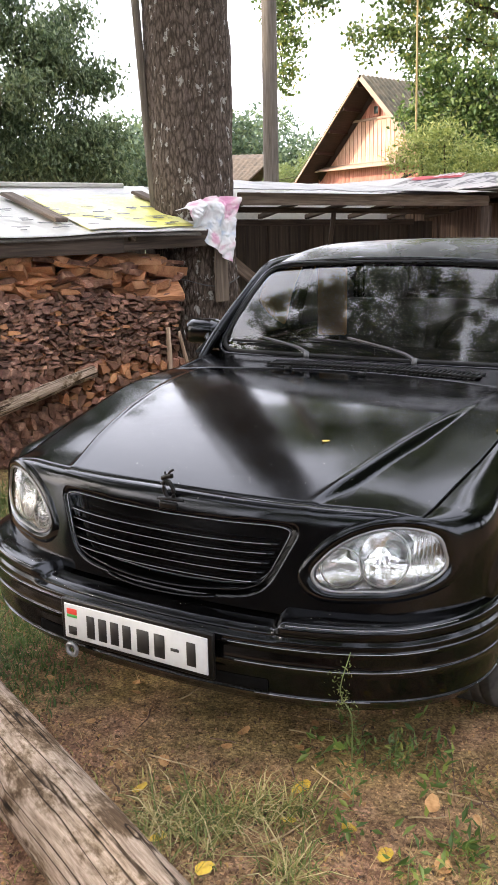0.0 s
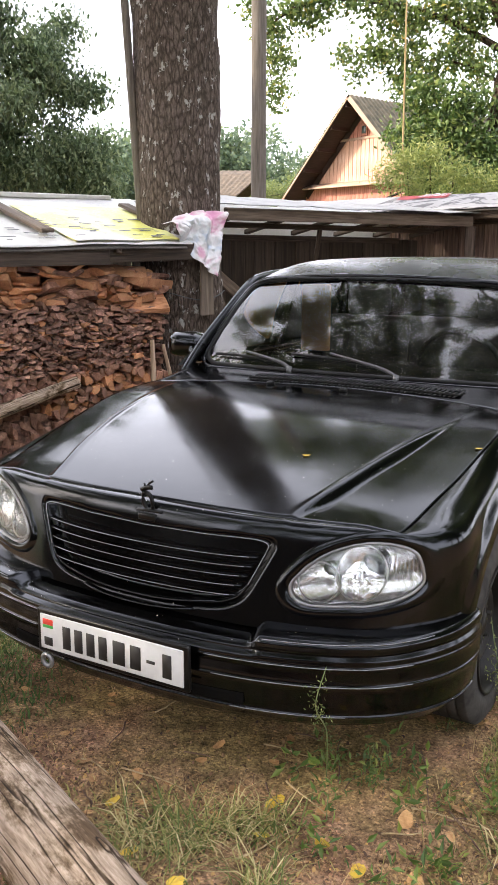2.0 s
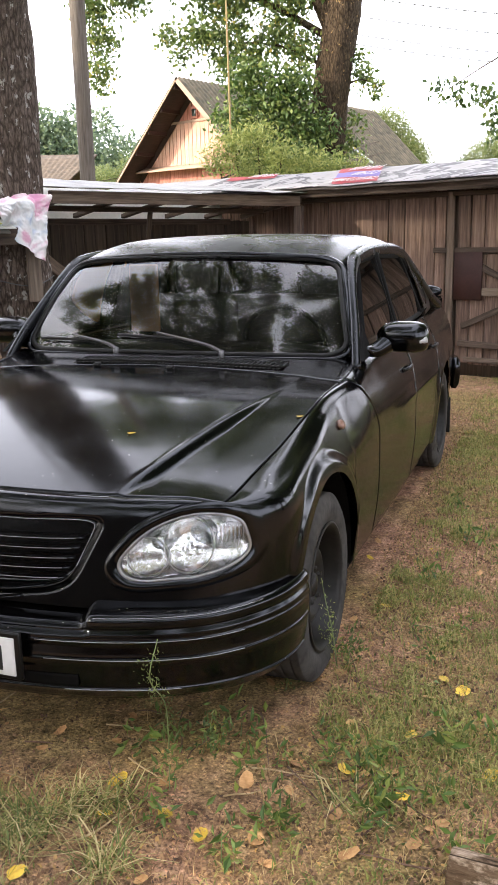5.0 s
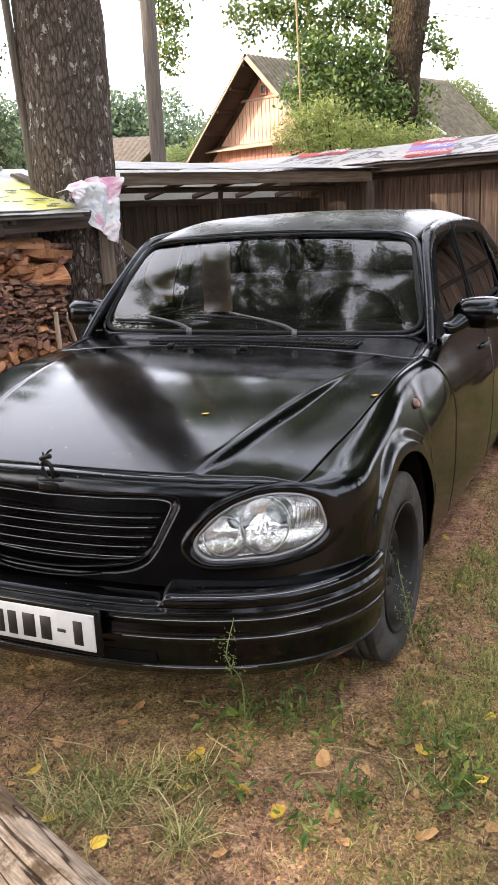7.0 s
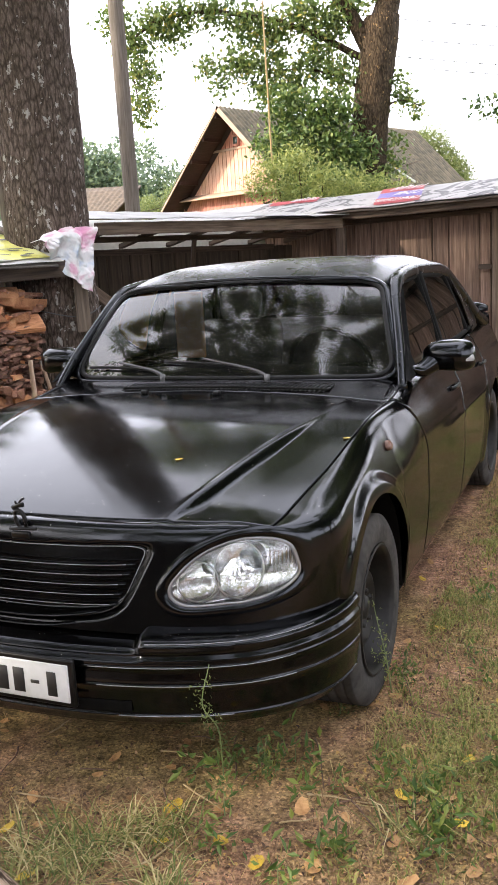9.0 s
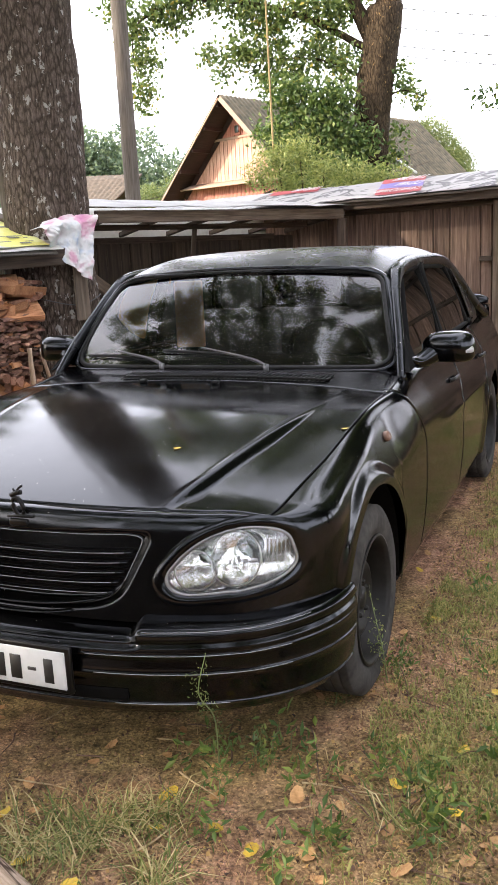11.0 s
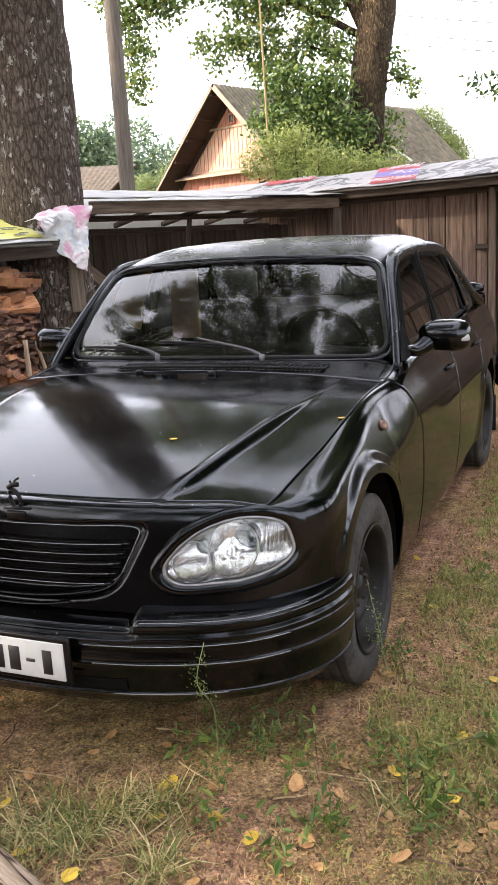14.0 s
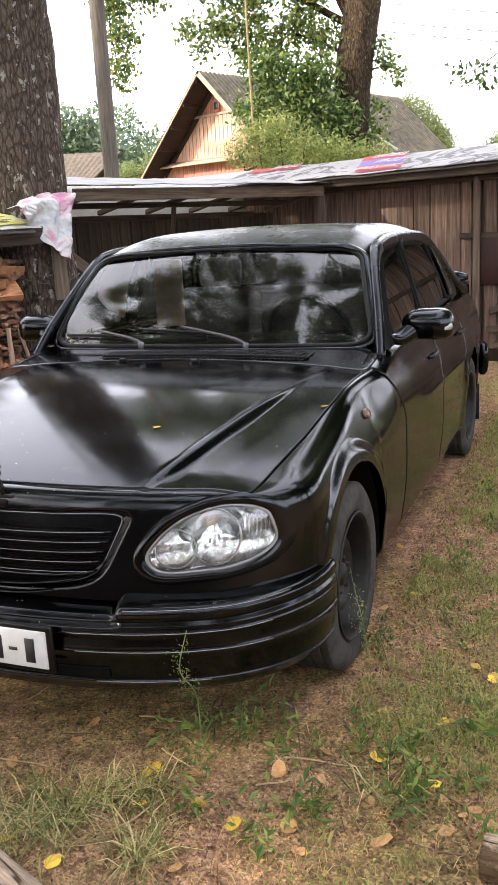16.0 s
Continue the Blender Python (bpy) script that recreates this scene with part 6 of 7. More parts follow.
mid2 = [(-7.0, 36.6, 3.6), (-6.4, 36.7, 4.2), (-5.3, 36.9, 4.6), (-6.1, 36.7, 5.0), (-4.6, 37, 4.0), (-5.5, 36.8, 3.4), (-2.7, 37.2, 4.2), (-2.0, 37.3, 4.6), (-1.2, 37.3, 4.9), (-1.8, 37.2, 3.3), (-0.4, 37.3, 4.4)]
bush("willow_clump", "pale green willow clump beyond the house", (0, 0, 0), mid2, [1.0, 0.9, 0.9, 0.8, 0.8, 1.2, 0.7, 0.9, 1.0, 1.2, 1.0], 46000, 0.10, LEAF_C2, 24, 0.4, stems=4)

pale_far = [((-6.0, 34.7, 5.9), 0.72), ((-5.5, 34.8, 5.9), 0.78), ((-5.1, 34.9, 5.4), 0.72), ((-4.8, 34.9, 5.0), 0.72), ((-4.4, 35.0, 4.6), 0.65), ((-5.2, 34.9, 4.9), 0.91), ((-4.7, 34.9, 4.4), 0.91), ((-5.9, 34.7, 5.2), 0.91)]
bush("willow_clump", "pale yellow-green tree beyond the house roof", (0, 0, 0), [q for q, r in pale_far], [r for q, r in pale_far], 16000, 0.10, LEAF_C2, 25, 0.4, stems=4)

# tree by the gate: one limb hangs into the yard
side_tree = tree("side_tree", "leafy tree whose limb hangs over the gate", (3.1, 6.2, 0), [(0, 0, z) for z in np.linspace(0, 5, 10)], lambda t: 0.16 - 0.08 * t, [([(0, 0, 3.4), (-1.2, -0.5, 3.3), (-2.1, -0.8, 2.85), (-2.55, -0.85, 2.6)], 0.014, 0.003)],
                 [(-2.5, -0.85, 2.6), (-2.25, -0.82, 2.5), (-2.05, -0.8, 2.35), (-2.15, -0.8, 2.15), (-1.9, -0.75, 2.7), (0, 0, 5.0), (-0.6, 0.3, 5.4), (0.6, -0.3, 5.2)], [0.06, 0.06, 0.06, 0.05, 0.06, 0.9, 0.9, 0.9], 1500, 0.085, BARK, LEAF_A, 77, seg=12, shell=0.0, aspect=0.65)
# crown out of view, thickened to darken the wing's reflections
sr = random.Random(76)
crown_ = [(sr.uniform(-0.7, 3.2), sr.uniform(0.2, 5.0), sr.uniform(3.2, 9.5)) for _ in range(56)]
leaf_cloud("crown", crown_, [0.85] * 56, 17000, 0.20, LEAF_B, 79, side_tree, 0.4, 0.6, 0.1)
leaf_cloud("foliage", [(-2.62, -0.85, 2.62), (-2.45, -0.84, 2.56), (-2.28, -0.82, 2.52), (-2.1, -0.8, 2.42), (-2.15, -0.8, 2.25), (-1.95, -0.76, 2.5), (-1.8, -0.7, 2.4), (-1.85, -0.7, 2.75)], [0.09, 0.10, 0.12, 0.13, 0.10, 0.14, 0.16, 0.14], 620, 0.055, LEAF_V, 78, side_tree, 0.4, 0.6, 0.0)

# dark tree over the wood store
TL = Vector((-7.0, 6.0, 0))
rg_ = random.Random(8)
cl = []
while len(cl) < 140:
    # the crown narrows upwards
    x, zz = rg_.uniform(-2.6, 1.05), rg_.uniform(1.6, 5.4)
    if x < 1.05 - 0.42 * max(0.0, zz - 2.6) and x > -2.8 + 0.5 * max(0.0, zz - 3.4):
        cl.append((x, 0.8 * x + rg_.gauss(0, 0.4), zz))
tree("green_tree", "drooping dark green tree beyond the wood store", TL, [(-0.4, 0, z) for z in np.linspace(0, 4.0, 12)], lambda t: 0.09 - 0.06 * t, [([(-0.4, 0, 2.2), (-0.9, 0, 3.2), (-1.4, 0, 4.4)], 0.04, 0.012)],
     cl, [0.38] * len(cl), 115000, 0.075, BARK, LEAF_T, 9, aspect=0.45, droop=0.7, seg=12, shell=0.0)

# woods in the distance
far_ = []
rr = random.Random(21)
for k in range(70):
    a = radians(rr.uniform(17, 50))
    d = rr.uniform(58, 85)
    h = rr.uniform(5.5, 9.5)
    far_.append((1.5 - math.sin(a) * d, -2.5 + math.cos(a) * d, h))
fc, fr = [], []
for x, y, h in far_:
    for j in range(7):
        fc.append((x + rr.gauss(0, 1.8), y + rr.gauss(0, 1.5), h * (0.38 + 0.62 * j / 6)))
        fr.append(2.2 - 0.9 * j / 6)
woods = leaf_cloud("far_woods", fc, fr, 300000, 0.30, LEAF_W, 31, None, 0.0, 0.8, 0.3)
tagged(woods, "distant line of mixed green woods", "woods", kind="stuff")

# unseen trees round the yard, added to shade it and fill reflections
for k, (x, y) in enumerate(((-7.5, -7.0), (-3.0, -9.5), (2.5, -10.5), (-16.0, -5.0), (7.5, -9.0), (10.0, -4.0), (10.5, 2.0), (5.6, 10.2), (9.3, 6.4))):
    cc = cloud_points(random.Random(40 + k), (0, 0, 6.2), (1.7, 1.7, 1.7), 26)
    tree("unseen_tree", "unseen leafy tree added to shade the yard", (x, y, 0), [(0.05 * z, 0, z) for z in np.linspace(0, 6, 10)], lambda t: 0.24 - 0.12 * t, [([(0, 0, 4), (0.8, 0.5, 5.2), (1.6, 0.8, 6.6)], 0.09, 0.03)], cc, [1.15] * 26, 6500, 0.26, BARK, LEAF_A, 50 + k, seg=12, shell=0.2)


# two unseen trees, added so the front wing reflects dark leaves
bt = random.Random(81)
broad = [(bt.gauss(0, 2.0), bt.gauss(0, 2.0), bt.uniform(3.6, 11.0)) for _ in range(46)]
tree("reflected_tree", "unseen leafy tree added past the gate to darken reflections", (7.2, 9.3, 0), [(0.03 * z, 0, z) for z in np.linspace(0, 7, 10)], lambda t: 0.26 - 0.12 * t, [([(0, 0, 3.6), (0.9, 0.4, 5.2), (1.8, 0.7, 7.0)], 0.1, 0.03)], broad, [1.3] * 46, 15000, 0.28, BARK, LEAF_B, 82, seg=12, shell=0.1)
broad = [(bt.gauss(0, 1.5), bt.gauss(0, 1.8), bt.uniform(2.8, 10.5)) for _ in range(44)]
tree("reflected_tree", "unseen leafy tree added beside the yard to darken reflections", (7.4, 3.2, 0), [(0.02 * z, 0, z) for z in np.linspace(0, 7, 10)], lambda t: 0.24 - 0.12 * t, [([(0, 0, 3.2), (-0.7, 0.5, 4.8), (-1.3, 0.9, 6.4)], 0.09, 0.03)], broad, [1.2] * 44, 14000, 0.28, BARK, LEAF_B, 84, seg=12, shell=0.1)
# unseen hedge, added to cut low light and reflections on the bumper
hedge_r = random.Random(71)
hedge = leaf_cloud("hedge", [(hedge_r.uniform(-9.0, 7.0), hedge_r.uniform(-7.6, -6.4), hedge_r.uniform(0.3, 1.9)) for _ in range(110)], [0.65] * 110, 14000, 0.20, LEAF_B, 72, None, 0.2, 0.6, 0.1)
tagged(hedge, "unseen dark green hedge added to darken the light from behind", "hedge", kind="stuff")

# ---- poles, wires, houses ----
pole = thing("utility_pole", "grey weathered wooden pole", "pole", (-4.72, 8.55, 0))
part("shaft", sweep([Vector((-0.03 * t, 0.0, 7.5 * t)) for t in np.linspace(0, 1, 12)], lambda t: (0.108 - 0.008 * t, 0.108 - 0.008 * t), 14), POLE_W, pole)

# unseen tree, placed on the sun's path to shade the back wall
tree("sun_block_tree", "unseen tall tree added to keep sun off the back wall", (-13.6, -4.8, 0), [(0.03 * z, 0, z) for z in np.linspace(0, 9, 12)], lambda t: 0.3 - 0.16 * t, [([(0, 0, 6), (0.9, 0.5, 7.6), (1.8, 0.8, 9.4)], 0.1, 0.03)], cloud_points(random.Random(91), (0, 0, 9.8), (1.7, 1.7, 1.7), 34), [1.2] * 34, 9000, 0.26, BARK, LEAF_A, 92, seg=12, shell=0.2)
RED = wood("red_painted_boards", [(0.25, (0.26, 0.075, 0.055)), (0.5, (0.42, 0.16, 0.115)), (0.8, (0.58, 0.31, 0.24))], rand=0.15)
PALE = wood("faded_pink_boards", [(0.25, (0.36, 0.155, 0.105)), (0.5, (0.57, 0.325, 0.235)), (0.8, (0.73, 0.51, 0.40))], rand=0.12)
SLATE = noisy("mossy_slate", [(0.25, (0.020, 0.019, 0.010)), (0.42, (0.045, 0.038, 0.020)), (0.55, (0.075, 0.060, 0.033)), (0.8, (0.13, 0.105, 0.07))], (5, 5, 5), rough=0.9)
# dark red, taken lower still so its colour holds the eaves' shade
SOFFIT = wood("shaded_red_soffit", [(0.25, (0.018, 0.008, 0.007)), (0.6, (0.042, 0.017, 0.015)), (0.85, (0.075, 0.034, 0.030))], "y", rand=0.1)
BRICKY = wood("bargeboard", [(0.25, (0.26, 0.16, 0.12)), (0.6, (0.40, 0.27, 0.20)), (0.85, (0.52, 0.38, 0.3))], "x", rand=0.05)

house = thing("house", "old red-boarded house with a steep mossy slate roof", "house", yard(17.5, -15.86), YARD_ROT, kind="")
PITCH = 44.5
TANP = math.tan(radians(PITCH))
APEX = 5.80
LEN = 9.4


def slope_fn(s, y0, y1, reach, lift=0.0, wave=True):
    def fn(u, v):
        y = lerp(y0, y1, u)
        x = reach * v
        z = APEX + lift - x * TANP
        if wave:
            z += 0.022 * math.sin(y * 2 * math.pi / 0.177) * 1.2
        return (s * x, y, z)
    return fn


for s_ in (1, -1):
    part("roof", grid(slope_fn(s_, -0.82, LEN, 3.0), 340, 14, thick=0.02), SLATE, house, "mossy corrugated slate roof")
    part("soffit", grid(slope_fn(s_, -0.78, LEN - 0.1, 2.9, -0.07, False), 12, 10, thick=0.02), SOFFIT, house, "dark red boarded underside of the eaves, shade in its colour")
    bb = beam("bargeboard", (s_ * 0.02, -0.82, APEX - 0.08), (s_ * 2.95, -0.82, APEX - 0.08 - 2.93 * TANP), 0.03, 0.13 if s_ > 0 else 0.05, BRICKY, house, "weathered bargeboard")
    # dark strip painted as the eaves' shadow line, over the stepped board tops
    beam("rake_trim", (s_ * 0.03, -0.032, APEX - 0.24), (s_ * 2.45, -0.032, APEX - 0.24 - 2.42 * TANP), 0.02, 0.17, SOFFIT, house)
for k in range(4):
    z_ = APEX - 0.25 - 0.55 * k
    beam("purlin", (-(APEX - 0.12 - z_) / TANP, -0.78, z_), (-(APEX - 0.12 - z_) / TANP, 0.05, z_), 0.08, 0.10, SOFFIT, house)
rnd_h = random.Random(2)
x_ = -2.45
while x_ < 2.45:
    w_ = 0.16
    xc = x_ + w_ / 2
    top = APEX - 0.10 - abs(xc) * TANP
    for z0, z1, mt in ((0.3, 3.42, RED), (3.42, min(top, 4.70), PALE), (4.74, top, RED)):
        if z1 - z0 > 0.05:
            ob = part("board", box(w_ - 0.012, 0.03, z1 - z0, (0, 0, 0), 0.004, 1), mt, house, smooth=False)
            ob.matrix_basis = pose(xc, 0.0 + rnd_h.uniform(-0.004, 0.004), (z0 + z1) / 2)
    x_ += w_
# same shade-darkened colour behind the boards, seen through their gaps
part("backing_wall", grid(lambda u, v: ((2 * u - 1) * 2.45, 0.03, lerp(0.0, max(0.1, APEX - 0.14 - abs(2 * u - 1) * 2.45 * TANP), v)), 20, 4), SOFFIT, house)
beam("band_board", (-1.15, -0.03, 4.72), (1.0, -0.03, 4.74), 0.04, 0.07, BRICKY, house, "pale band board")
pent = part("pent_roof", box(4.6, 0.42, 0.035, (0, 0, 0), 0.005, 1), BRICKY, house, "narrow pent roof under the gable")
pent.matrix_basis = pose(0, -0.18, 3.47, 22, 0, 0)
win = part("window", box(0.24, 0.06, 0.32, (-0.08, -0.03, 4.95), 0.01), RED, house, "small attic window")
part("pane", box(0.15, 0.02, 0.20, (-0.08, -0.065, 4.95), 0.004), plain("dark_pane", (0.05, 0.06, 0.06), 0.1), win, "dark window pane")
for sx_ in (2.45, -2.45):
    part("side_wall", box(0.15, LEN, 3.25, (sx_, LEN / 2, 1.62), 0.01), RED, house, "red boarded side wall")
part("rear_wall", box(4.9, 0.12, 3.2, (0, LEN - 0.3, 1.6), 0.01), RED, house)
lad = beam("roof_pole", (1.55, 5.1, APEX - 1.45 * TANP), (2.25, 5.8, APEX - 2.15 * TANP), 0.09, 0.06, SILVER, house, "pale metal strip on the roof")

# small outbuilding roof and antenna pole
hut = thing("outbuilding", "far low outbuilding with a brown slate roof", "shed", (-14.2, 23.4, 0), 24)
part("roof", grid(lambda u, v: (lerp(-1.8, 0.25 + 0.9 * v, u), lerp(-0.4, 1.3, v), lerp(3.25, 4.28, v) + 0.012 * math.sin(u * 90)), 60, 6, thick=0.05), ROOFBROWN := noisy("brown_slate", [(0.3, (0.045, 0.034, 0.024)), (0.7, (0.12, 0.088, 0.058))], (7, 7, 7), rough=0.9), hut, "brown slate slope")
part("roof", grid(lambda u, v: (lerp(-1.8, 0.25 + 0.9 * v, u), lerp(3.0, 1.3, v), lerp(3.25, 4.28, v)), 10, 6, thick=0.05), ROOFBROWN, hut)
part("walls", box(1.9, 2.6, 3.1, (-0.85, 1.3, 1.55), 0.02), BOARD_DARK, hut)
ant = thing("antenna_pole", "thin yellowish wooden pole standing upright", "pole", (-3.38, 10.56, 0))
part("shaft", sweep([Vector((0.02 * math.sin(t * 5), 0, 6.5 * t)) for t in np.linspace(0, 1, 14)], lambda t: (0.019 - 0.008 * t,) * 2, 8), wood("yellow_pole", [(0.3, (0.2, 0.14, 0.06)), (0.7, (0.34, 0.25, 0.12))]), ant)
WIRE = plain("grey_wire", (0.10, 0.10, 0.105), 0.6)
for k, (z0, z1) in enumerate(((7.55, 6.95), (7.05, 6.55), (6.6, 6.1), (6.35, 5.9))):
    wr = thing("overhead_wire", "thin grey overhead wire", "wire", group="overhead wires")
    part("strand", sweep([Vector((lerp(-6.0, 9.0, t), 22.2, lerp(z0 + 0.5, z1 - 1.0, t) - 0.5 * math.sin(math.pi * t))) for t in np.linspace(0, 1, 24)], (0.011, 0.011), 5), WIRE, wr)


# ---- firewood ----
def split_log(seed, length=0.40):
    """A split billet lying along y: half round, quarter, slab or whole branch, unit width and height."""
    rr = random.Random(seed)
    kind = rr.choice(("half", "half", "quarter", "quarter", "slab", "slab", "round", "rough"))
    if kind == "half":
        pts = [(0.5 * math.cos(t), -0.25 + 0.62 * math.sin(t)) for t in np.linspace(0, math.pi, 7)]
    elif kind == "quarter":
        pts = [(-0.42, -0.42)] + [(-0.42 + 0.92 * math.cos(t), -0.42 + 0.92 * math.sin(t)) for t in np.linspace(0, math.pi / 2, 6)]
    elif kind == "slab":
        pts = [(-0.5, -0.22), (0.1, -0.30), (0.5, -0.20), (0.47, 0.20), (0.0, 0.30), (-0.46, 0.18)]
    elif kind == "round":
        pts = [(0.46 * math.cos(t), 0.46 * math.sin(t)) for t in np.linspace(0, 2 * math.pi, 10)[:-1]]
    else:
        pts = [(0.5 * math.cos(t) * rr.uniform(0.6, 1.1), 0.45 * math.sin(t) * rr.uniform(0.6, 1.1)) for t in np.linspace(0, 2 * math.pi, 7)[:-1]]
    pts = [(x + rr.uniform(-0.05, 0.05), z + rr.uniform(-0.05, 0.05)) for x, z in pts]
    n = len(pts)
    slant = rr.uniform(-0.02, 0.02)
    bm = bmesh.new()
    rings = []
    for y, k in ((0, 0.93), (0.008, 1.0), (length, 0.94)):
        rings.append([bm.verts.new((x * k, y + (slant * x if y < 0.1 else 0) + rr.uniform(-0.003, 0.003), z * k)) for x, z in pts])
    bm.faces.new(rings[0])
    for a, b in zip(rings, rings[1:]):
        for k in range(n):
            bm.faces.new((a[k], a[(k + 1) % n], b[(k + 1) % n], b[k]))
    me = bpy.data.meshes.new("billet")
    bmesh.ops.recalc_face_normals(bm, faces=bm.faces)
    bm.to_mesh(me)
    bm.free()
    return me


def island_tint(mat, amount):
    """Each separate piece of a joined mesh takes its own brightness."""
    nt = mat.node_tree
    bs = nt.nodes["Principled BSDF"]
    src = bs.inputs["Base Color"].links[0].from_socket
    geo = nt.nodes.new("ShaderNodeNewGeometry")
    mr = add(nt, "ShaderNodeMapRange")
    mr.inputs["To Min"].default_value, mr.inputs["To Max"].default_value = 1 - amount, 1 + amount
    hs = add(nt, "ShaderNodeHueSaturation")
    nt.links.new(geo.outputs["Random Per Island"], mr.inputs["Value"])
    nt.links.new(mr.outputs["Result"], hs.inputs["Value"])
    nt.links.new(src, hs.inputs["Color"])
    nt.links.new(hs.outputs["Color"], bs.inputs["Base Color"])


WOODS = {"o": FIREWOOD_O, "m": FIREWOOD, "g": FIREWOOD_G}
for mt in WOODS.values():
    island_tint(mt, 0.4)
pile = thing("firewood_stack", "tall stack of split weathered firewood under a lean-to", "firewood")
SHAPES = {}
for nm, mt in (("o", FIREWOOD_O), ("m", FIREWOOD), ("g", FIREWOOD_G)):
    SHAPES[nm] = []
    for k in range(26):
        me_ = split_log(k + {"o": 0, "m": 100, "g": 200}[nm])
        me_.materials.append(mt)
        SHAPES[nm].append(me_)
rw = random.Random(12)
rest = []
INTO = math.degrees(math.atan2(YARD_N.x, -YARD_N.y))
z = 0.0
count = 0
while z < 1.34:
    low = z < 0.62
    top_zone = z > 1.08
    h = rw.uniform(0.046, 0.054) if low else (rw.uniform(0.030, 0.040) if top_zone else rw.uniform(0.017, 0.022))
    d = -0.55 + rw.uniform(0, 0.1)
    while d < 1.70 - 0.04 * max(0, z - 0.9):
        right_low = low and d > 0.75 + 0.25 * math.sin(z * 9)
        ww = rw.uniform(0.050, 0.076) if right_low else (rw.uniform(0.05, 0.20) if top_zone else rw.uniform(0.032, 0.085))
        hh = h * (rw.uniform(1.1, 1.5) if right_low else rw.uniform(0.7, 1.45))
        tone = rw.random()
        if top_zone:
            key = "o" if tone < 0.66 else "m"
        elif not low:
            key = "g" if tone < 0.80 else ("m" if tone < 0.95 else "o")
        else:
            key = ("m" if tone < 0.72 else "o") if right_low else ("g" if tone < 0.72 else "m")
        lift = rw.uniform(-0.4, 0.4) * h + 0.012 * math.sin(d * 5 + z * 3)
        p = yard(d + ww / 2, PILE_N + rw.uniform(-0.055, 0.03) - 0.03 * top_zone, z + h / 2 + lift)
        roll = rw.uniform(0, 360) if right_low else rw.choice((0, 180)) + rw.gauss(0, 16)
        yaw = rw.uniform(-14, 14) if not top_zone else rw.choice((rw.uniform(-10, 10), rw.uniform(35, 70), rw.uniform(-70, -35)))
        m = Matrix.Translation(p) @ Matrix.Rotation(radians(INTO + yaw), 4, "Z") @ Matrix.Rotation(radians(rw.uniform(-6, 6)), 4, "X") @ Matrix.Rotation(radians(roll), 4, "Y")
        m = m @ Matrix.Diagonal((ww * (1.1 if right_low else 1.2), 1, hh * (1.3 if right_low else 1.6), 1))
        me_ = rw.choice(SHAPES[key])
        if d > 0.75 and z > 0.30 and rw.random() < 0.62 and count < 300:
            ob = new("billet", me_)
            ob.parent = pile
            ob.matrix_basis = m
            count += 1
        else:
            rest.append((key, me_, m))
        d += ww * 0.92
    z += h
for key, mt in WOODS.items():
    vr, fr_ = [], []
    for k_, me_, m in rest:
        if k_ == key:
            o0 = len(vr)
            vr += [tuple(m @ v.co) for v in me_.vertices]
            fr_ += [tuple(o0 + i for i in p.vertices) for p in me_.polygons]
    tagged(from_arrays("billet_rest", vr, fr_, mt, pile), kind="stuff")


def branch_log(name, label, cat, a, b, r0, r1, mat, bend=0.02, seed=0):
    t = thing(name, label, cat)
    a, b = Vector(a), Vector(b)
    mid = (a + b) / 2 + Vector((0, 0, bend))
    bm = sweep(spline([a, mid, b], 16), lambda s: (lerp(r0, r1, s) * (1 + 0.08 * math.sin(s * 17 + seed)),) * 2, 12)
    part("stick", bm, mat, t)
    return t


PEELED = wood("peeled_pole", [(0.25, (0.16, 0.10, 0.065)), (0.5, (0.38, 0.27, 0.19)), (0.8, (0.58, 0.46, 0.35))])
branch_log("stake", "pale wooden stake by the stack", "stake", yard(1.61, PILE_N + 0.06, 0.0), yard(1.60, PILE_N + 0.04, 0.84), 0.018, 0.018, PEELED, 0.0, 1)
branch_log("stake", "pale wooden stake leaning on the trunk", "stake", yard(1.90, PILE_N + 0.06, 0.0), yard(1.70, PILE_N + 0.03, 0.80), 0.014, 0.014, PEELED, 0.0, 2)
branch_log("leaning_pole", "dark thin pole leaning in the shed", "stake", yard(2.75, SHED_N + 0.05, 0.0), yard(2.52, SHED_N - 0.1, 1.45), 0.025, 0.022, BEAM_X, 0.03, 3)
branch_log("leaning_pole", "dark thin pole leaning in the shed", "stake", yard(2.95, SHED_N - 0.1, 0.2), yard(2.62, SHED_N - 0.2, 1.45), 0.02, 0.02, BEAM_X, 0.03, 4)
lb = thing("leaning_board", "grey board slanting inside the shed", "plank")
beam("board", yard(2.55, SHED_N - 0.25, 1.40), yard(3.35, SHED_N - 0.45, 0.95), 0.03, 0.11, BEAM_X, lb)
hb = thing("hanging_board", "short grey board fixed to the shed corner", "plank")
beam("board", yard(2.09, -3.02, 1.40), yard(2.095, -3.02, 0.995), 0.02, 0.12, POLE_X, hb)
wt = thing("twisted_wire", "rusty wire wound round the trunk", "wire")
ring = [TB + Vector((0.322 * math.cos(a) + 0.02, 0.322 * math.sin(a) + 0.02, 1.14 + 0.03 * math.sin(3 * a))) for a in np.linspace(0, 6.28, 40)[:-1]]
part("strand", sweep(ring, (0.004, 0.004), 5, closed=True), WIRE, wt)


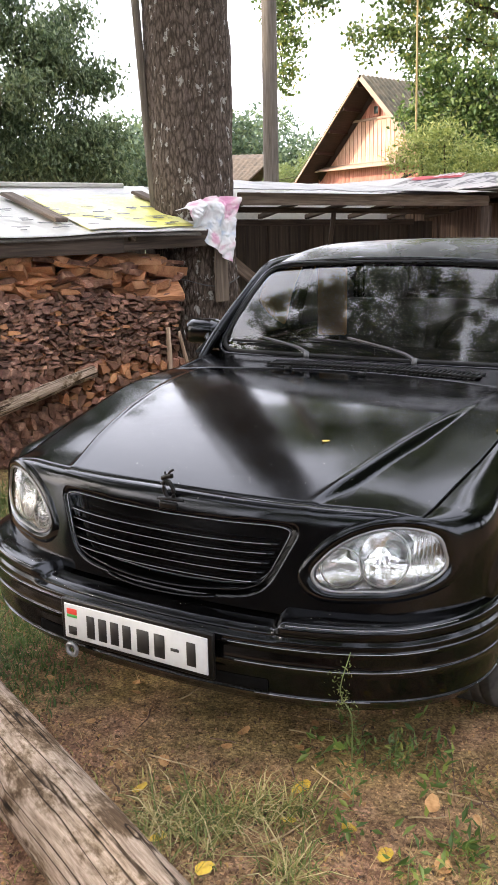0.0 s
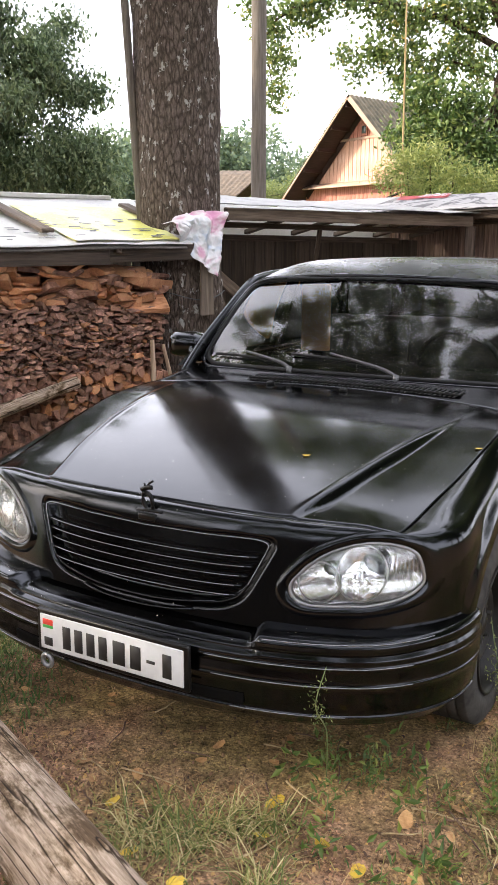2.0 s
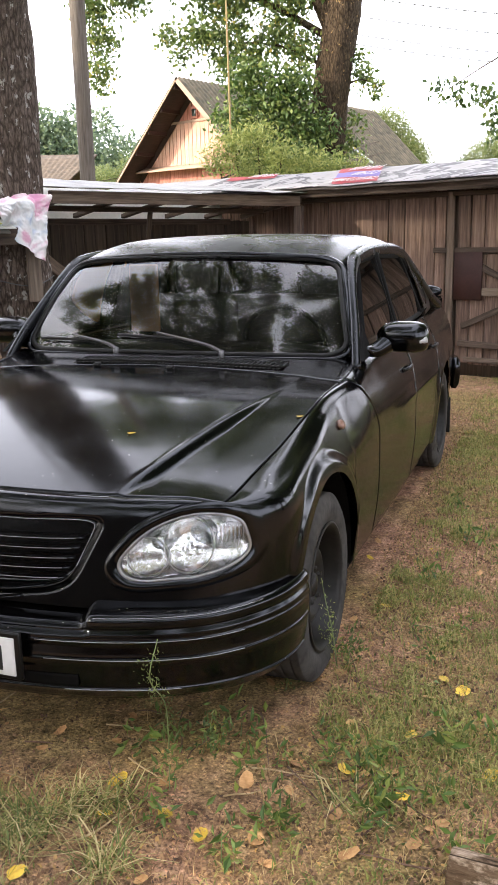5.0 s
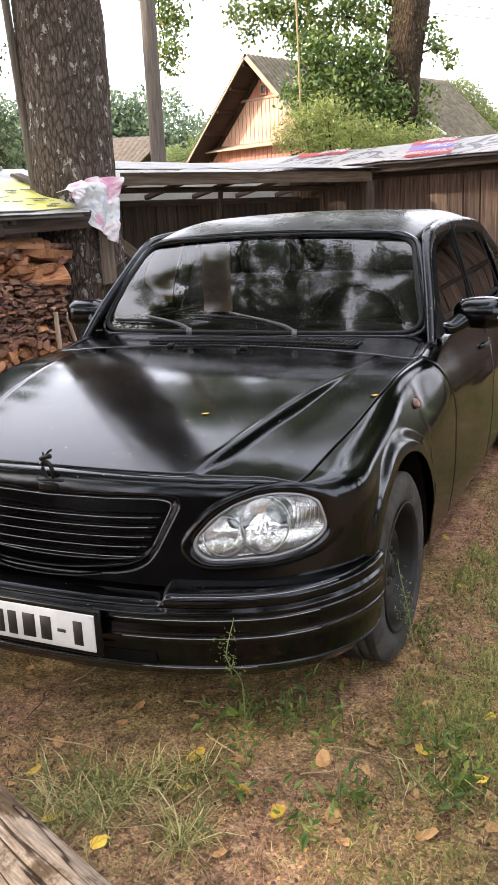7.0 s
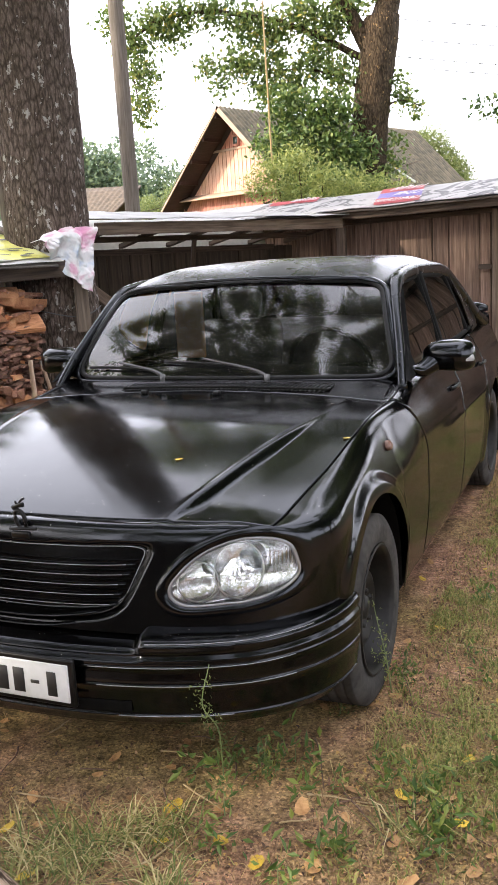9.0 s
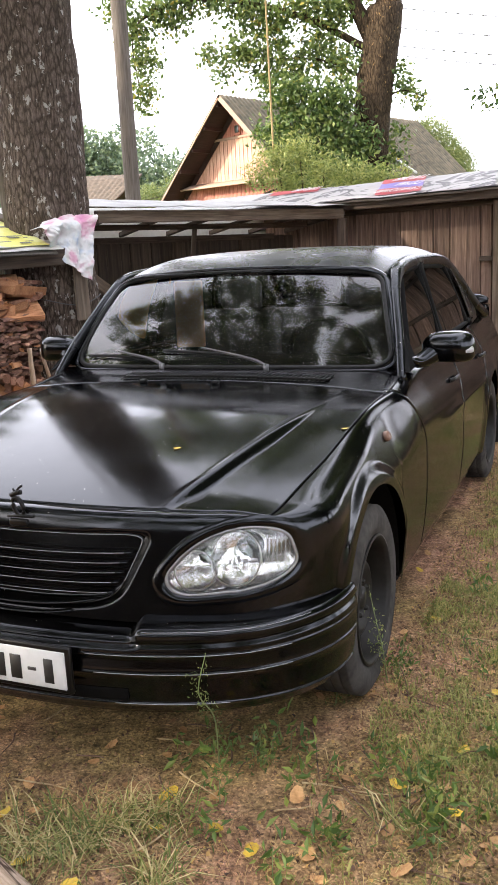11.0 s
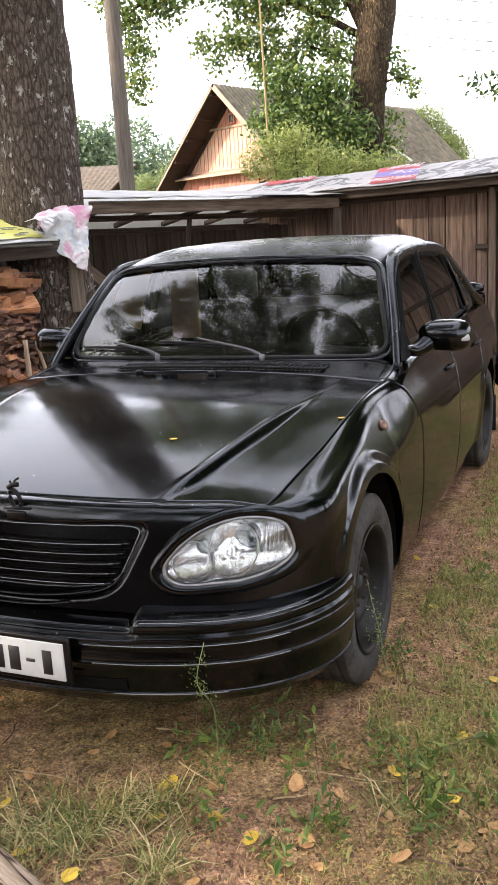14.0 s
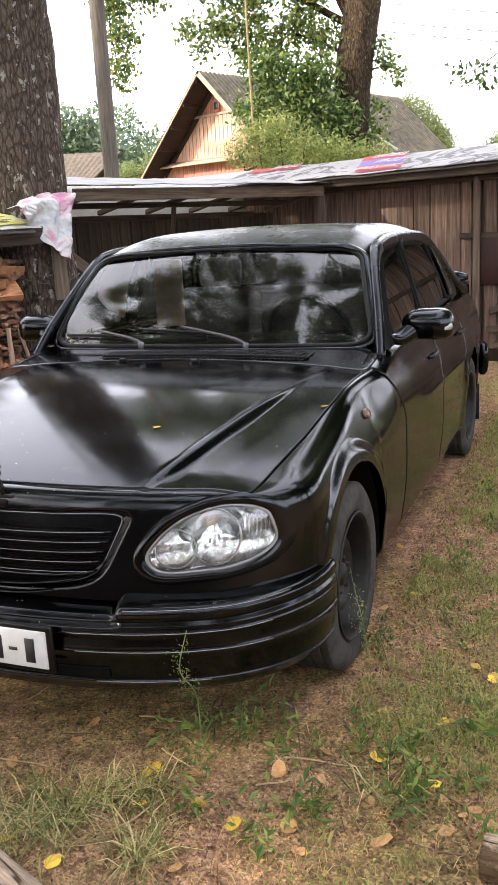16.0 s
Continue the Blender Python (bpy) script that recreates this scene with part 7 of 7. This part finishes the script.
# plastic bag draped on the shed corner
def bag_mat():
    m, nt, bs = nodes_of("printed_bag")
    v = coords(nt)
    n1 = add(nt, "ShaderNodeTexNoise", Scale=4.5, Detail=4.0)
    nt.links.new(v, n1.inputs["Vector"])
    col = ramp(nt, n1.outputs["Fac"], [(0.33, (0.36, 0.46, 0.62)), (0.43, (0.62, 0.63, 0.64)), (0.52, (0.66, 0.62, 0.63)), (0.58, (0.60, 0.34, 0.44)), (0.66, (0.55, 0.2, 0.36))])
    nt.links.new(col, bs.inputs["Base Color"])
    bs.inputs["Roughness"].default_value = 0.4
    n2 = add(nt, "ShaderNodeTexNoise", Scale=22.0, Detail=3.0)
    nt.links.new(v, n2.inputs["Vector"])
    bump(nt, bs, n2.outputs["Fac"], 0.5, 0.01)
    return m


def bag_fn(u, v):
    # u across from the trunk to the shed corner, v from the top down
    d = lerp(1.74, 2.25, u)
    low = 1.63 - 0.35 * (1 - abs((u - 0.74) / (0.74 if u < 0.74 else 0.26)) ** 1.15)
    top = 1.66 + 0.10 * math.sin(min(1.0, u * 1.25) * 1.57)
    z = lerp(top, low, v)
    n = -2.96 - 0.03 * u + 0.05 * math.sin(u * 9 + v * 2.2) * (0.3 + v) + 0.025 * math.sin(u * 21 + v * 5)
    if v < 0.12:
        n -= 0.12 * (1 - v / 0.12)
    p = yard(d, n, z)
    k = noise.noise(p * 9.0)
    c = abs(noise.noise(p * 17.0)) + 0.5 * abs(noise.noise(p * 36.0))
    return tuple(p + YARD_N * (0.03 * k + 0.028 * c) + Vector((0, 0, 0.02 * k)))


bag = tagged(mesh_ob("plastic_bag", grid(bag_fn, 84, 70, thick=0.002), bag_mat()), "crumpled white and pink plastic bag draped over the shed corner", "bag")


# ---- weathered log in the foreground ----
def big_log(name, label, a, b, r0, r1, knots, seed):
    t = thing(name, label, "log")
    a, b = Vector(a), Vector(b)
    L = (b - a).length
    rr = random.Random(seed)
    bm = bmesh.new()
    rings = []
    N = 90
    S = 40
    for i in range(N + 1):
        s = i / N
        ring = []
        for k in range(S):
            th = 2 * math.pi * k / S
            r = lerp(r0, r1, s) * (1 + 0.035 * noise.noise(Vector((s * L * 2.2, math.cos(th) * 1.3, math.sin(th) * 1.3 + seed))))
            groove = noise.noise(Vector((s * L * 1.6 + seed, math.cos(th) * 7, math.sin(th) * 7)))
            r -= 0.014 * max(0.0, groove - 0.18) ** 0.8
            for ks, kt, kr in knots:
                q = ((s - ks) * L / kr) ** 2 + (math.atan2(math.sin(th - kt), math.cos(th - kt)) * r0 / kr) ** 2
                r += 0.010 * math.exp(-q) - 0.012 * math.exp(-q * 6)
            ring.append(bm.verts.new((s * L - L / 2, r * math.cos(th), r * math.sin(th))))
        rings.append(ring)
    for p, q in zip(rings, rings[1:]):
        for k in range(S):
            bm.faces.new((p[k], p[(k + 1) % S], q[(k + 1) % S], q[k]))
    bm.faces.new(rings[0][::-1])
    bm.faces.new(rings[-1])
    ob = part("trunk", bm, GREYLOG, t)
    t.matrix_basis = Matrix.Translation((a + b) / 2) @ (b - a).to_track_quat("X", "Z").to_matrix().to_4x4()
    return t


big_log("loose_pole", "pale peeled pole leaning on the firewood", yard(-0.25, PILE_N + 0.12, 0.30), yard(0.98, PILE_N + 0.06, 0.59), 0.050, 0.040, [(0.7, 1.5, 0.03), (0.45, 2.2, 0.025)], 5)
big_log("fallen_log", "thick bare grey log with cracks and knots", (-1.06, -0.712, 0.106), (1.233, -1.696, 0.106), 0.110, 0.106, [(0.53, 2.1, 0.032), (0.47, 2.5, 0.022), (0.62, 1.2, 0.025)], 3)
big_log("log_end", "short piece of grey weathered log", (1.385, -0.81, 0.033), (1.975, -0.88, 0.038), 0.05, 0.055, [], 8)


# ---- ground cover ----
def scatter(rg, n, x0, x1, y0, y1, dens):
    out = []
    while len(out) < n:
        x, y = rg.uniform(x0, x1), rg.uniform(y0, y1)
        rim = min(x - x0, x1 - x, y - y0, y1 - y) + 0.25 * noise.noise(Vector((x * 2.0, y * 2.0, 77.0)))
        if rg.uniform() < dens(x, y) * ease(0.0, 0.55, rim):
            out.append((x, y))
    return np.array(out)


def turf(x, y):
    """How grassy a spot is, 0 to 1."""
    a = noise.noise(Vector((x * 0.9, y * 0.9, 9.0))) * 0.5 + 0.5 + 0.35 * noise.noise(Vector((x * 3.1, y * 3.1, 4.0)))
    under = 1.0 if not (-0.85 < x < 0.86 and -0.78 < y < 4.1) else 0.01
    bare = lerp(0.13, 1.0, max(ease(0.9, 1.3, x), ease(-0.5, -0.9, x), ease(-0.35, 0.0, y), ease(-1.5, -1.9, y)))
    tuft = 0.07 * math.exp(-((x - 0.30) ** 2 + (y + 0.93) ** 2) / 0.02) + 0.05 * math.exp(-((x - 0.55) ** 2 + (y + 0.95) ** 2) / 0.02)
    side = 0.35 if x > 0.8 else 0.0
    left = 0.5 if x < -0.6 else 0.0
    return under * max(0.03, min(1.0, (max(0.0, a - 0.35) * 1.3 + side * a + left) * bare + tuft))


def blades(name, label, n, area, dens, length, width_, lean, mat, seed, cat):
    rg = np.random.RandomState(seed)
    P = scatter(rg, n, *area, dens)
    L = length * rg.uniform(0.4, 1.3, n)
    W = width_ * rg.uniform(0.6, 1.3, n)
    a = rg.uniform(0, 2 * np.pi, n)
    le = np.clip(rg.normal(lean, 0.35, n), 0.02 if lean < 1 else 0.7, 1.5 if lean < 1.8 else 2.5)
    g = np.array([ground_z(x, y) for x, y in P])
    base = np.c_[P, g]
    dirv = np.c_[np.cos(a), np.sin(a), np.zeros(n)]
    side = np.c_[-np.sin(a), np.cos(a), np.zeros(n)]
    up = np.array([0, 0, 1.0])
    m1 = base + (dirv * np.sin(le * 0.5)[:, None] + up * np.cos(le * 0.5)[:, None]) * (L * 0.5)[:, None]
    tip = m1 + (dirv * np.sin(np.minimum(le * 1.6, 1.75))[:, None] + up * np.cos(np.minimum(le * 1.6, 1.75))[:, None]) * (L * 0.5)[:, None]
    w = side * W[:, None] * 0.5
    V = np.stack([base - w, base + w, m1 - w * 0.8, m1 + w * 0.8, tip], 1).reshape(-1, 3)
    V[:, 2] = np.maximum(V[:, 2], np.repeat(g, 5) - 0.004)
    i = np.arange(n) * 5
    F = [(int(k), int(k + 1), int(k + 3), int(k + 2)) for k in i] + [(int(k + 2), int(k + 3), int(k + 4)) for k in i]
    ob = from_arrays(name, V.tolist(), F, mat)
    return tagged(ob, label, cat, kind="stuff")


GREEN_DRY = leafy("tuft_blades", [(0.0, (0.08, 0.12, 0.025)), (0.4, (0.20, 0.23, 0.06)), (0.65, (0.42, 0.36, 0.14)), (1.0, (0.66, 0.54, 0.30))], 0.55, 0.35)
blades("grass", "thin green and dry yellow grass in patches", 72000, (-3.0, 3.2, -2.0, 6.9), turf, 0.042, 0.003, 1.15, GRASS, 1, "grass")
def tufts(x, y):
    """Clumps of longer grass in front of the bumper and one by the log."""
    return sum(math.exp(-((x - cx) ** 2 + (y - cy) ** 2) / w) for cx, cy, w in ((0.36, -0.93, 0.006), (0.25, -1.00, 0.004), (0.44, -0.84, 0.003), (0.62, -1.00, 0.0025), (0.52, -0.78, 0.002), (1.10, -0.62, 0.0015)))


blades("long_grass", "loose tufts of longer bent grass", 640, (-0.2, 1.5, -1.7, -0.2), tufts, 0.16, 0.0036, 2.0, GREEN_DRY, 2, "grass")
blades("left_grass", "short green grass beside the stack", 46000, (-2.6, -0.35, -1.0, 1.9), lambda x, y: 0.9, 0.04, 0.006, 0.9, leafy("green_grass", [(0.0, (0.045, 0.09, 0.018)), (0.7, (0.11, 0.17, 0.04)), (1.0, (0.24, 0.25, 0.09))], 0.6, 0.3), 3, "grass")
blades("dry_litter", "dry stems, needles and straw strewn on the earth", 78000, (-2.4, 3.1, -2.1, 5.9), lambda x, y: 0.8 if not (-0.9 < x < 0.85 and -0.72 < y < 4.1) else 0.06, 0.06, 0.0019, 1.62, STRAW, 4, "litter")

GREEN = leafy("fresh_grass", [(0.0, (0.11, 0.145, 0.03)), (0.55, (0.26, 0.275, 0.07)), (1.0, (0.50, 0.43, 0.16))], 0.6, 0.35)


def patches(x, y):
    """Loose fresh green patches between the dry grass."""
    if x < 0.92 and y > -0.75:
        return 0.0
    a = noise.noise(Vector((x * 2.4, y * 2.0, 31.0))) + 1.1 * noise.noise(Vector((x * 11.0, y * 9.0, 5.0)))
    return min(1.0, max(0.03, a + 0.10) * 1.3) * (1.0 if x > 0.9 and y > -0.5 else 0.22)


blades("green_turf", "fresh green grass in small patches", 84000, (-0.4, 3.1, -1.7, 6.8), patches, 0.042, 0.004, 1.0, GREEN, 5, "grass")
blades("leaf_litter", "crumbled brown leaf fragments on the earth", 74000, (-1.6, 2.9, -2.0, 5.0), lambda x, y: 0.9 if not (-0.9 < x < 0.85 and -0.72 < y < 4.1) else 0.12, 0.016, 0.009, 1.55, leafy("leaf_crumbs", [(0.0, (0.06, 0.035, 0.025)), (0.5, (0.22, 0.12, 0.065)), (0.85, (0.40, 0.25, 0.13)), (1.0, (0.55, 0.33, 0.11))], 0.85, 0.05), 6, "litter")


def leaf_mesh(seed, size=0.045):
    """A fallen leaf: an oval sheet, curled and slightly toothed."""
    rr = random.Random(seed)
    curl = rr.uniform(0.05, 0.3)
    asp = rr.uniform(0.5, 0.8)

    def fn(u, v):
        t = 2 * math.pi * u
        r = v * (1 + 0.08 * math.sin(9 * t + seed)) * (1 + 0.25 * math.cos(t) ** 3)
        x, y = r * math.cos(t) * size, r * math.sin(t) * size * asp
        return (x, y, 0.004 + curl * (x * x + 0.6 * y * y) / size * 0.6 + 0.05 * abs(y) * curl)
    bm = grid(fn, 16, 3)
    me = bpy.data.meshes.new("leaf")
    bmesh.ops.recalc_face_normals(bm, faces=bm.faces)
    bm.to_mesh(me)
    bm.free()
    me.shade_smooth()
    return me


LM = {k: [leaf_mesh(s + o) for s in range(6)] for k, o in (("y", 0), ("b", 30))}
for me_ in LM["y"]:
    me_.materials.append(YELLOW)
for me_ in LM["b"]:
    me_.materials.append(BROWNLEAF)
rl = random.Random(9)
spots = [(1.206, -0.249), (0.527, -0.834), (0.791, -0.837), (0.492, -0.696), (1.223, -0.54), (1.069, -0.473), (0.676, -0.793), (1.251, 0.127), (0.431, -1.091), (0.273, -1.049), (0.495, -0.698), (0.108, -0.919), (0.70, 1.538), (1.444, -0.362), (1.32, 0.064), (0.66, 1.46), (0.80, 1.12)]
brown = [(1.084, -0.662), (0.924, -0.81), (0.369, -0.703), (1.143, -0.792), (0.219, -0.549), (0.824, -0.60), (0.929, -0.483), (0.087, -0.773), (-0.093, -0.807), (0.618, -0.669)]
for k in range(150):
    brown.append((rl.uniform(-0.6, 2.4), rl.uniform(-1.3, 5.8)))
for k in range(110):
    brown.append((rl.uniform(-0.3, 1.9), rl.uniform(-1.25, 0.6)))
for k in range(34):
    spots.append((rl.uniform(0.95, 2.2), rl.uniform(-0.9, 4.5)))
for lst, key, lab in ((spots, "y", "fallen yellow birch leaf on the earth"), (brown, "b", "fallen brown leaf on the earth")):
    for i, (x, y) in enumerate(lst):
        if -0.8 < x < 0.8 and -0.35 < y < 4.1 and not (x > 0.6 and y < 1.7):
            continue
        ob = new("fallen_leaf", rl.choice(LM[key]))
        s = rl.uniform(0.48, 0.68) if i < 17 else rl.uniform(0.22, 0.50)
        ob.matrix_basis = pose(x, y, ground_z(x, y) + 0.006, rl.uniform(-14, 14), rl.uniform(-14, 14), rl.uniform(0, 360)) @ Matrix.Diagonal((s, s, s, 1))
        tagged(ob, lab, "leaf", "fallen leaves")
# leaves on the bonnet
for x, y, key in ((0.31, -0.18, "y"), (0.765, 0.12, "y")):
    ob = new("fallen_leaf", LM[key][2])
    ob.matrix_basis = pose(x, y, hood_z(x, y) + 0.0035, 6, 4, 40) @ Matrix.Diagonal((0.28, 0.16, 0.2, 1))
    tagged(ob, "small yellow leaf on the bonnet", "leaf", "fallen leaves")


def weed(at, height, seed, lean=(-0.05, 0.0), leaves=46, lsize=0.022, mat=LEAF_A, label="thin upright weed with tiny leaves", rad=0.0022):
    rr = random.Random(seed)
    w = thing("weed", label, "plant", at, group="weeds")
    stem = spline([(0, 0, 0), (lean[0] * 0.3, lean[1] * 0.3, height * 0.4), (lean[0] * 0.7, lean[1], height * 0.75), (lean[0], lean[1], height)], 14)
    part("stem", sweep(stem, lambda t: (rad * (1.2 - t * 0.7),) * 2, 6), STEM, w)
    c, r = [], []
    for k in range(leaves):
        t = 0.15 + 0.85 * k / leaves
        p = stem[min(13, int(t * 14))]
        c.append(tuple(p + Vector((rr.gauss(0, 0.012), rr.gauss(0, 0.012), rr.gauss(0, 0.01)))))
        r.append(0.014 + 0.006 * math.sin(t * 5))
    leaf_cloud("leaves", c, r, leaves * 4, lsize, mat, seed, w, -0.3, 0.35, 0.0)
    return w


LEAF_GR = leafy("seedling_leaves", [(0.0, (0.055, 0.105, 0.02)), (0.6, (0.13, 0.20, 0.04)), (1.0, (0.28, 0.32, 0.07))])
STEM = plain("green_stem", (0.16, 0.2, 0.07), 0.6)
weed((0.560, -0.520, 0), 0.455, 1, (0.09, -0.22), 84, 0.0095, LEAF_C2)
weed((0.905, 0.08, 0), 0.33, 2, (-0.05, -0.02), 40, 0.014, LEAF_C)
weed((0.93, 0.12, 0), 0.16, 7, (0.03, -0.02), 30)
weed((0.78, -0.10, 0), 0.10, 3, (0.02, 0), 14, 0.016)
for k in range(64):
    x, y = rl.uniform(0.1, 2.2), rl.choice((rl.uniform(-0.95, 0.6), rl.uniform(-0.9, 4.5)))
    if x < 0.95 and y > -0.42:
        continue
    weed((x, y, ground_z(x, y)), rl.uniform(0.03, 0.09), 20 + k, (rl.uniform(-0.03, 0.03), rl.uniform(-0.03, 0.03)), 9, rl.uniform(0.022, 0.045), LEAF_GR, "small green seedling in the turf", 0.0014)

for k, ((x, y), h, mat, n, ls) in enumerate((
    ((0.679, -0.496), 0.13, LEAF_A, 34, 0.024),
    ((0.732, -0.393), 0.07, LEAF_GR, 9, 0.045),
    ((1.155, -0.537), 0.06, LEAF_GR, 16, 0.038),
    ((0.876, -0.499), 0.05, LEAF_GR, 6, 0.035),
    ((1.020, -0.412), 0.05, LEAF_GR, 8, 0.035),
    ((0.934, -0.716), 0.05, LEAF_GR, 14, 0.038),
    ((1.189, -0.604), 0.05, LEAF_GR, 16, 0.038),
    ((0.800, -0.492), 0.06, LEAF_GR, 7, 0.035),
)):
    weed((x, y, ground_z(x, y)), h, 140 + k, (0.015, -0.02), n, ls, mat, "small broad-leaved green plant on the earth", 0.0016)

STALK = noisy("dry_stalk", [(0.3, (0.30, 0.20, 0.10)), (0.7, (0.55, 0.42, 0.24))], (30, 30, 30), rough=0.8)
TWIG = noisy("twig_bark", [(0.3, (0.07, 0.035, 0.025)), (0.7, (0.2, 0.12, 0.085))], (30, 30, 30), rough=0.9)
twigs = [
    ((0.820, -0.539), (1.057, -0.525)),
    ((0.909, -0.546), (0.962, -0.513)),
    ((1.002, -0.356), (1.159, -0.351)),
    ((0.034, -0.773), (0.257, -0.770)),
    ((1.239, -0.569), (1.313, -0.613)),
    ((0.757, -0.275), (0.860, -0.513)),
    ((0.483, -0.604), (0.642, -0.687)),
]
rt = random.Random(33)
for k in range(64):
    x, y = rt.uniform(-0.2, 2.0), rt.uniform(-1.25, 1.6)
    if x < 0.95 and y > -0.35:
        continue
    a_, l_ = rt.uniform(0, 6.28), rt.uniform(0.06, 0.26)
    twigs.append(((x, y), (x + l_ * math.cos(a_), y + l_ * math.sin(a_))))
for k, ((x0, y0), (x1, y1)) in enumerate(twigs):
    rk = random.Random(60 + k)
    tw = thing("twig", "thin dry brown twig lying on the earth", "twig", group="twigs")
    pts = [(lerp(x0, x1, t) + rk.uniform(-0.008, 0.008), lerp(y0, y1, t) + rk.uniform(-0.008, 0.008), ground_z(lerp(x0, x1, t), lerp(y0, y1, t)) + 0.010) for t in (0, 0.3, 0.65, 1)]
    part("stem", sweep(spline(pts, 14), lambda t: (0.0030 - 0.0016 * t,) * 2, 6), TWIG if k % 3 else STALK, tw)
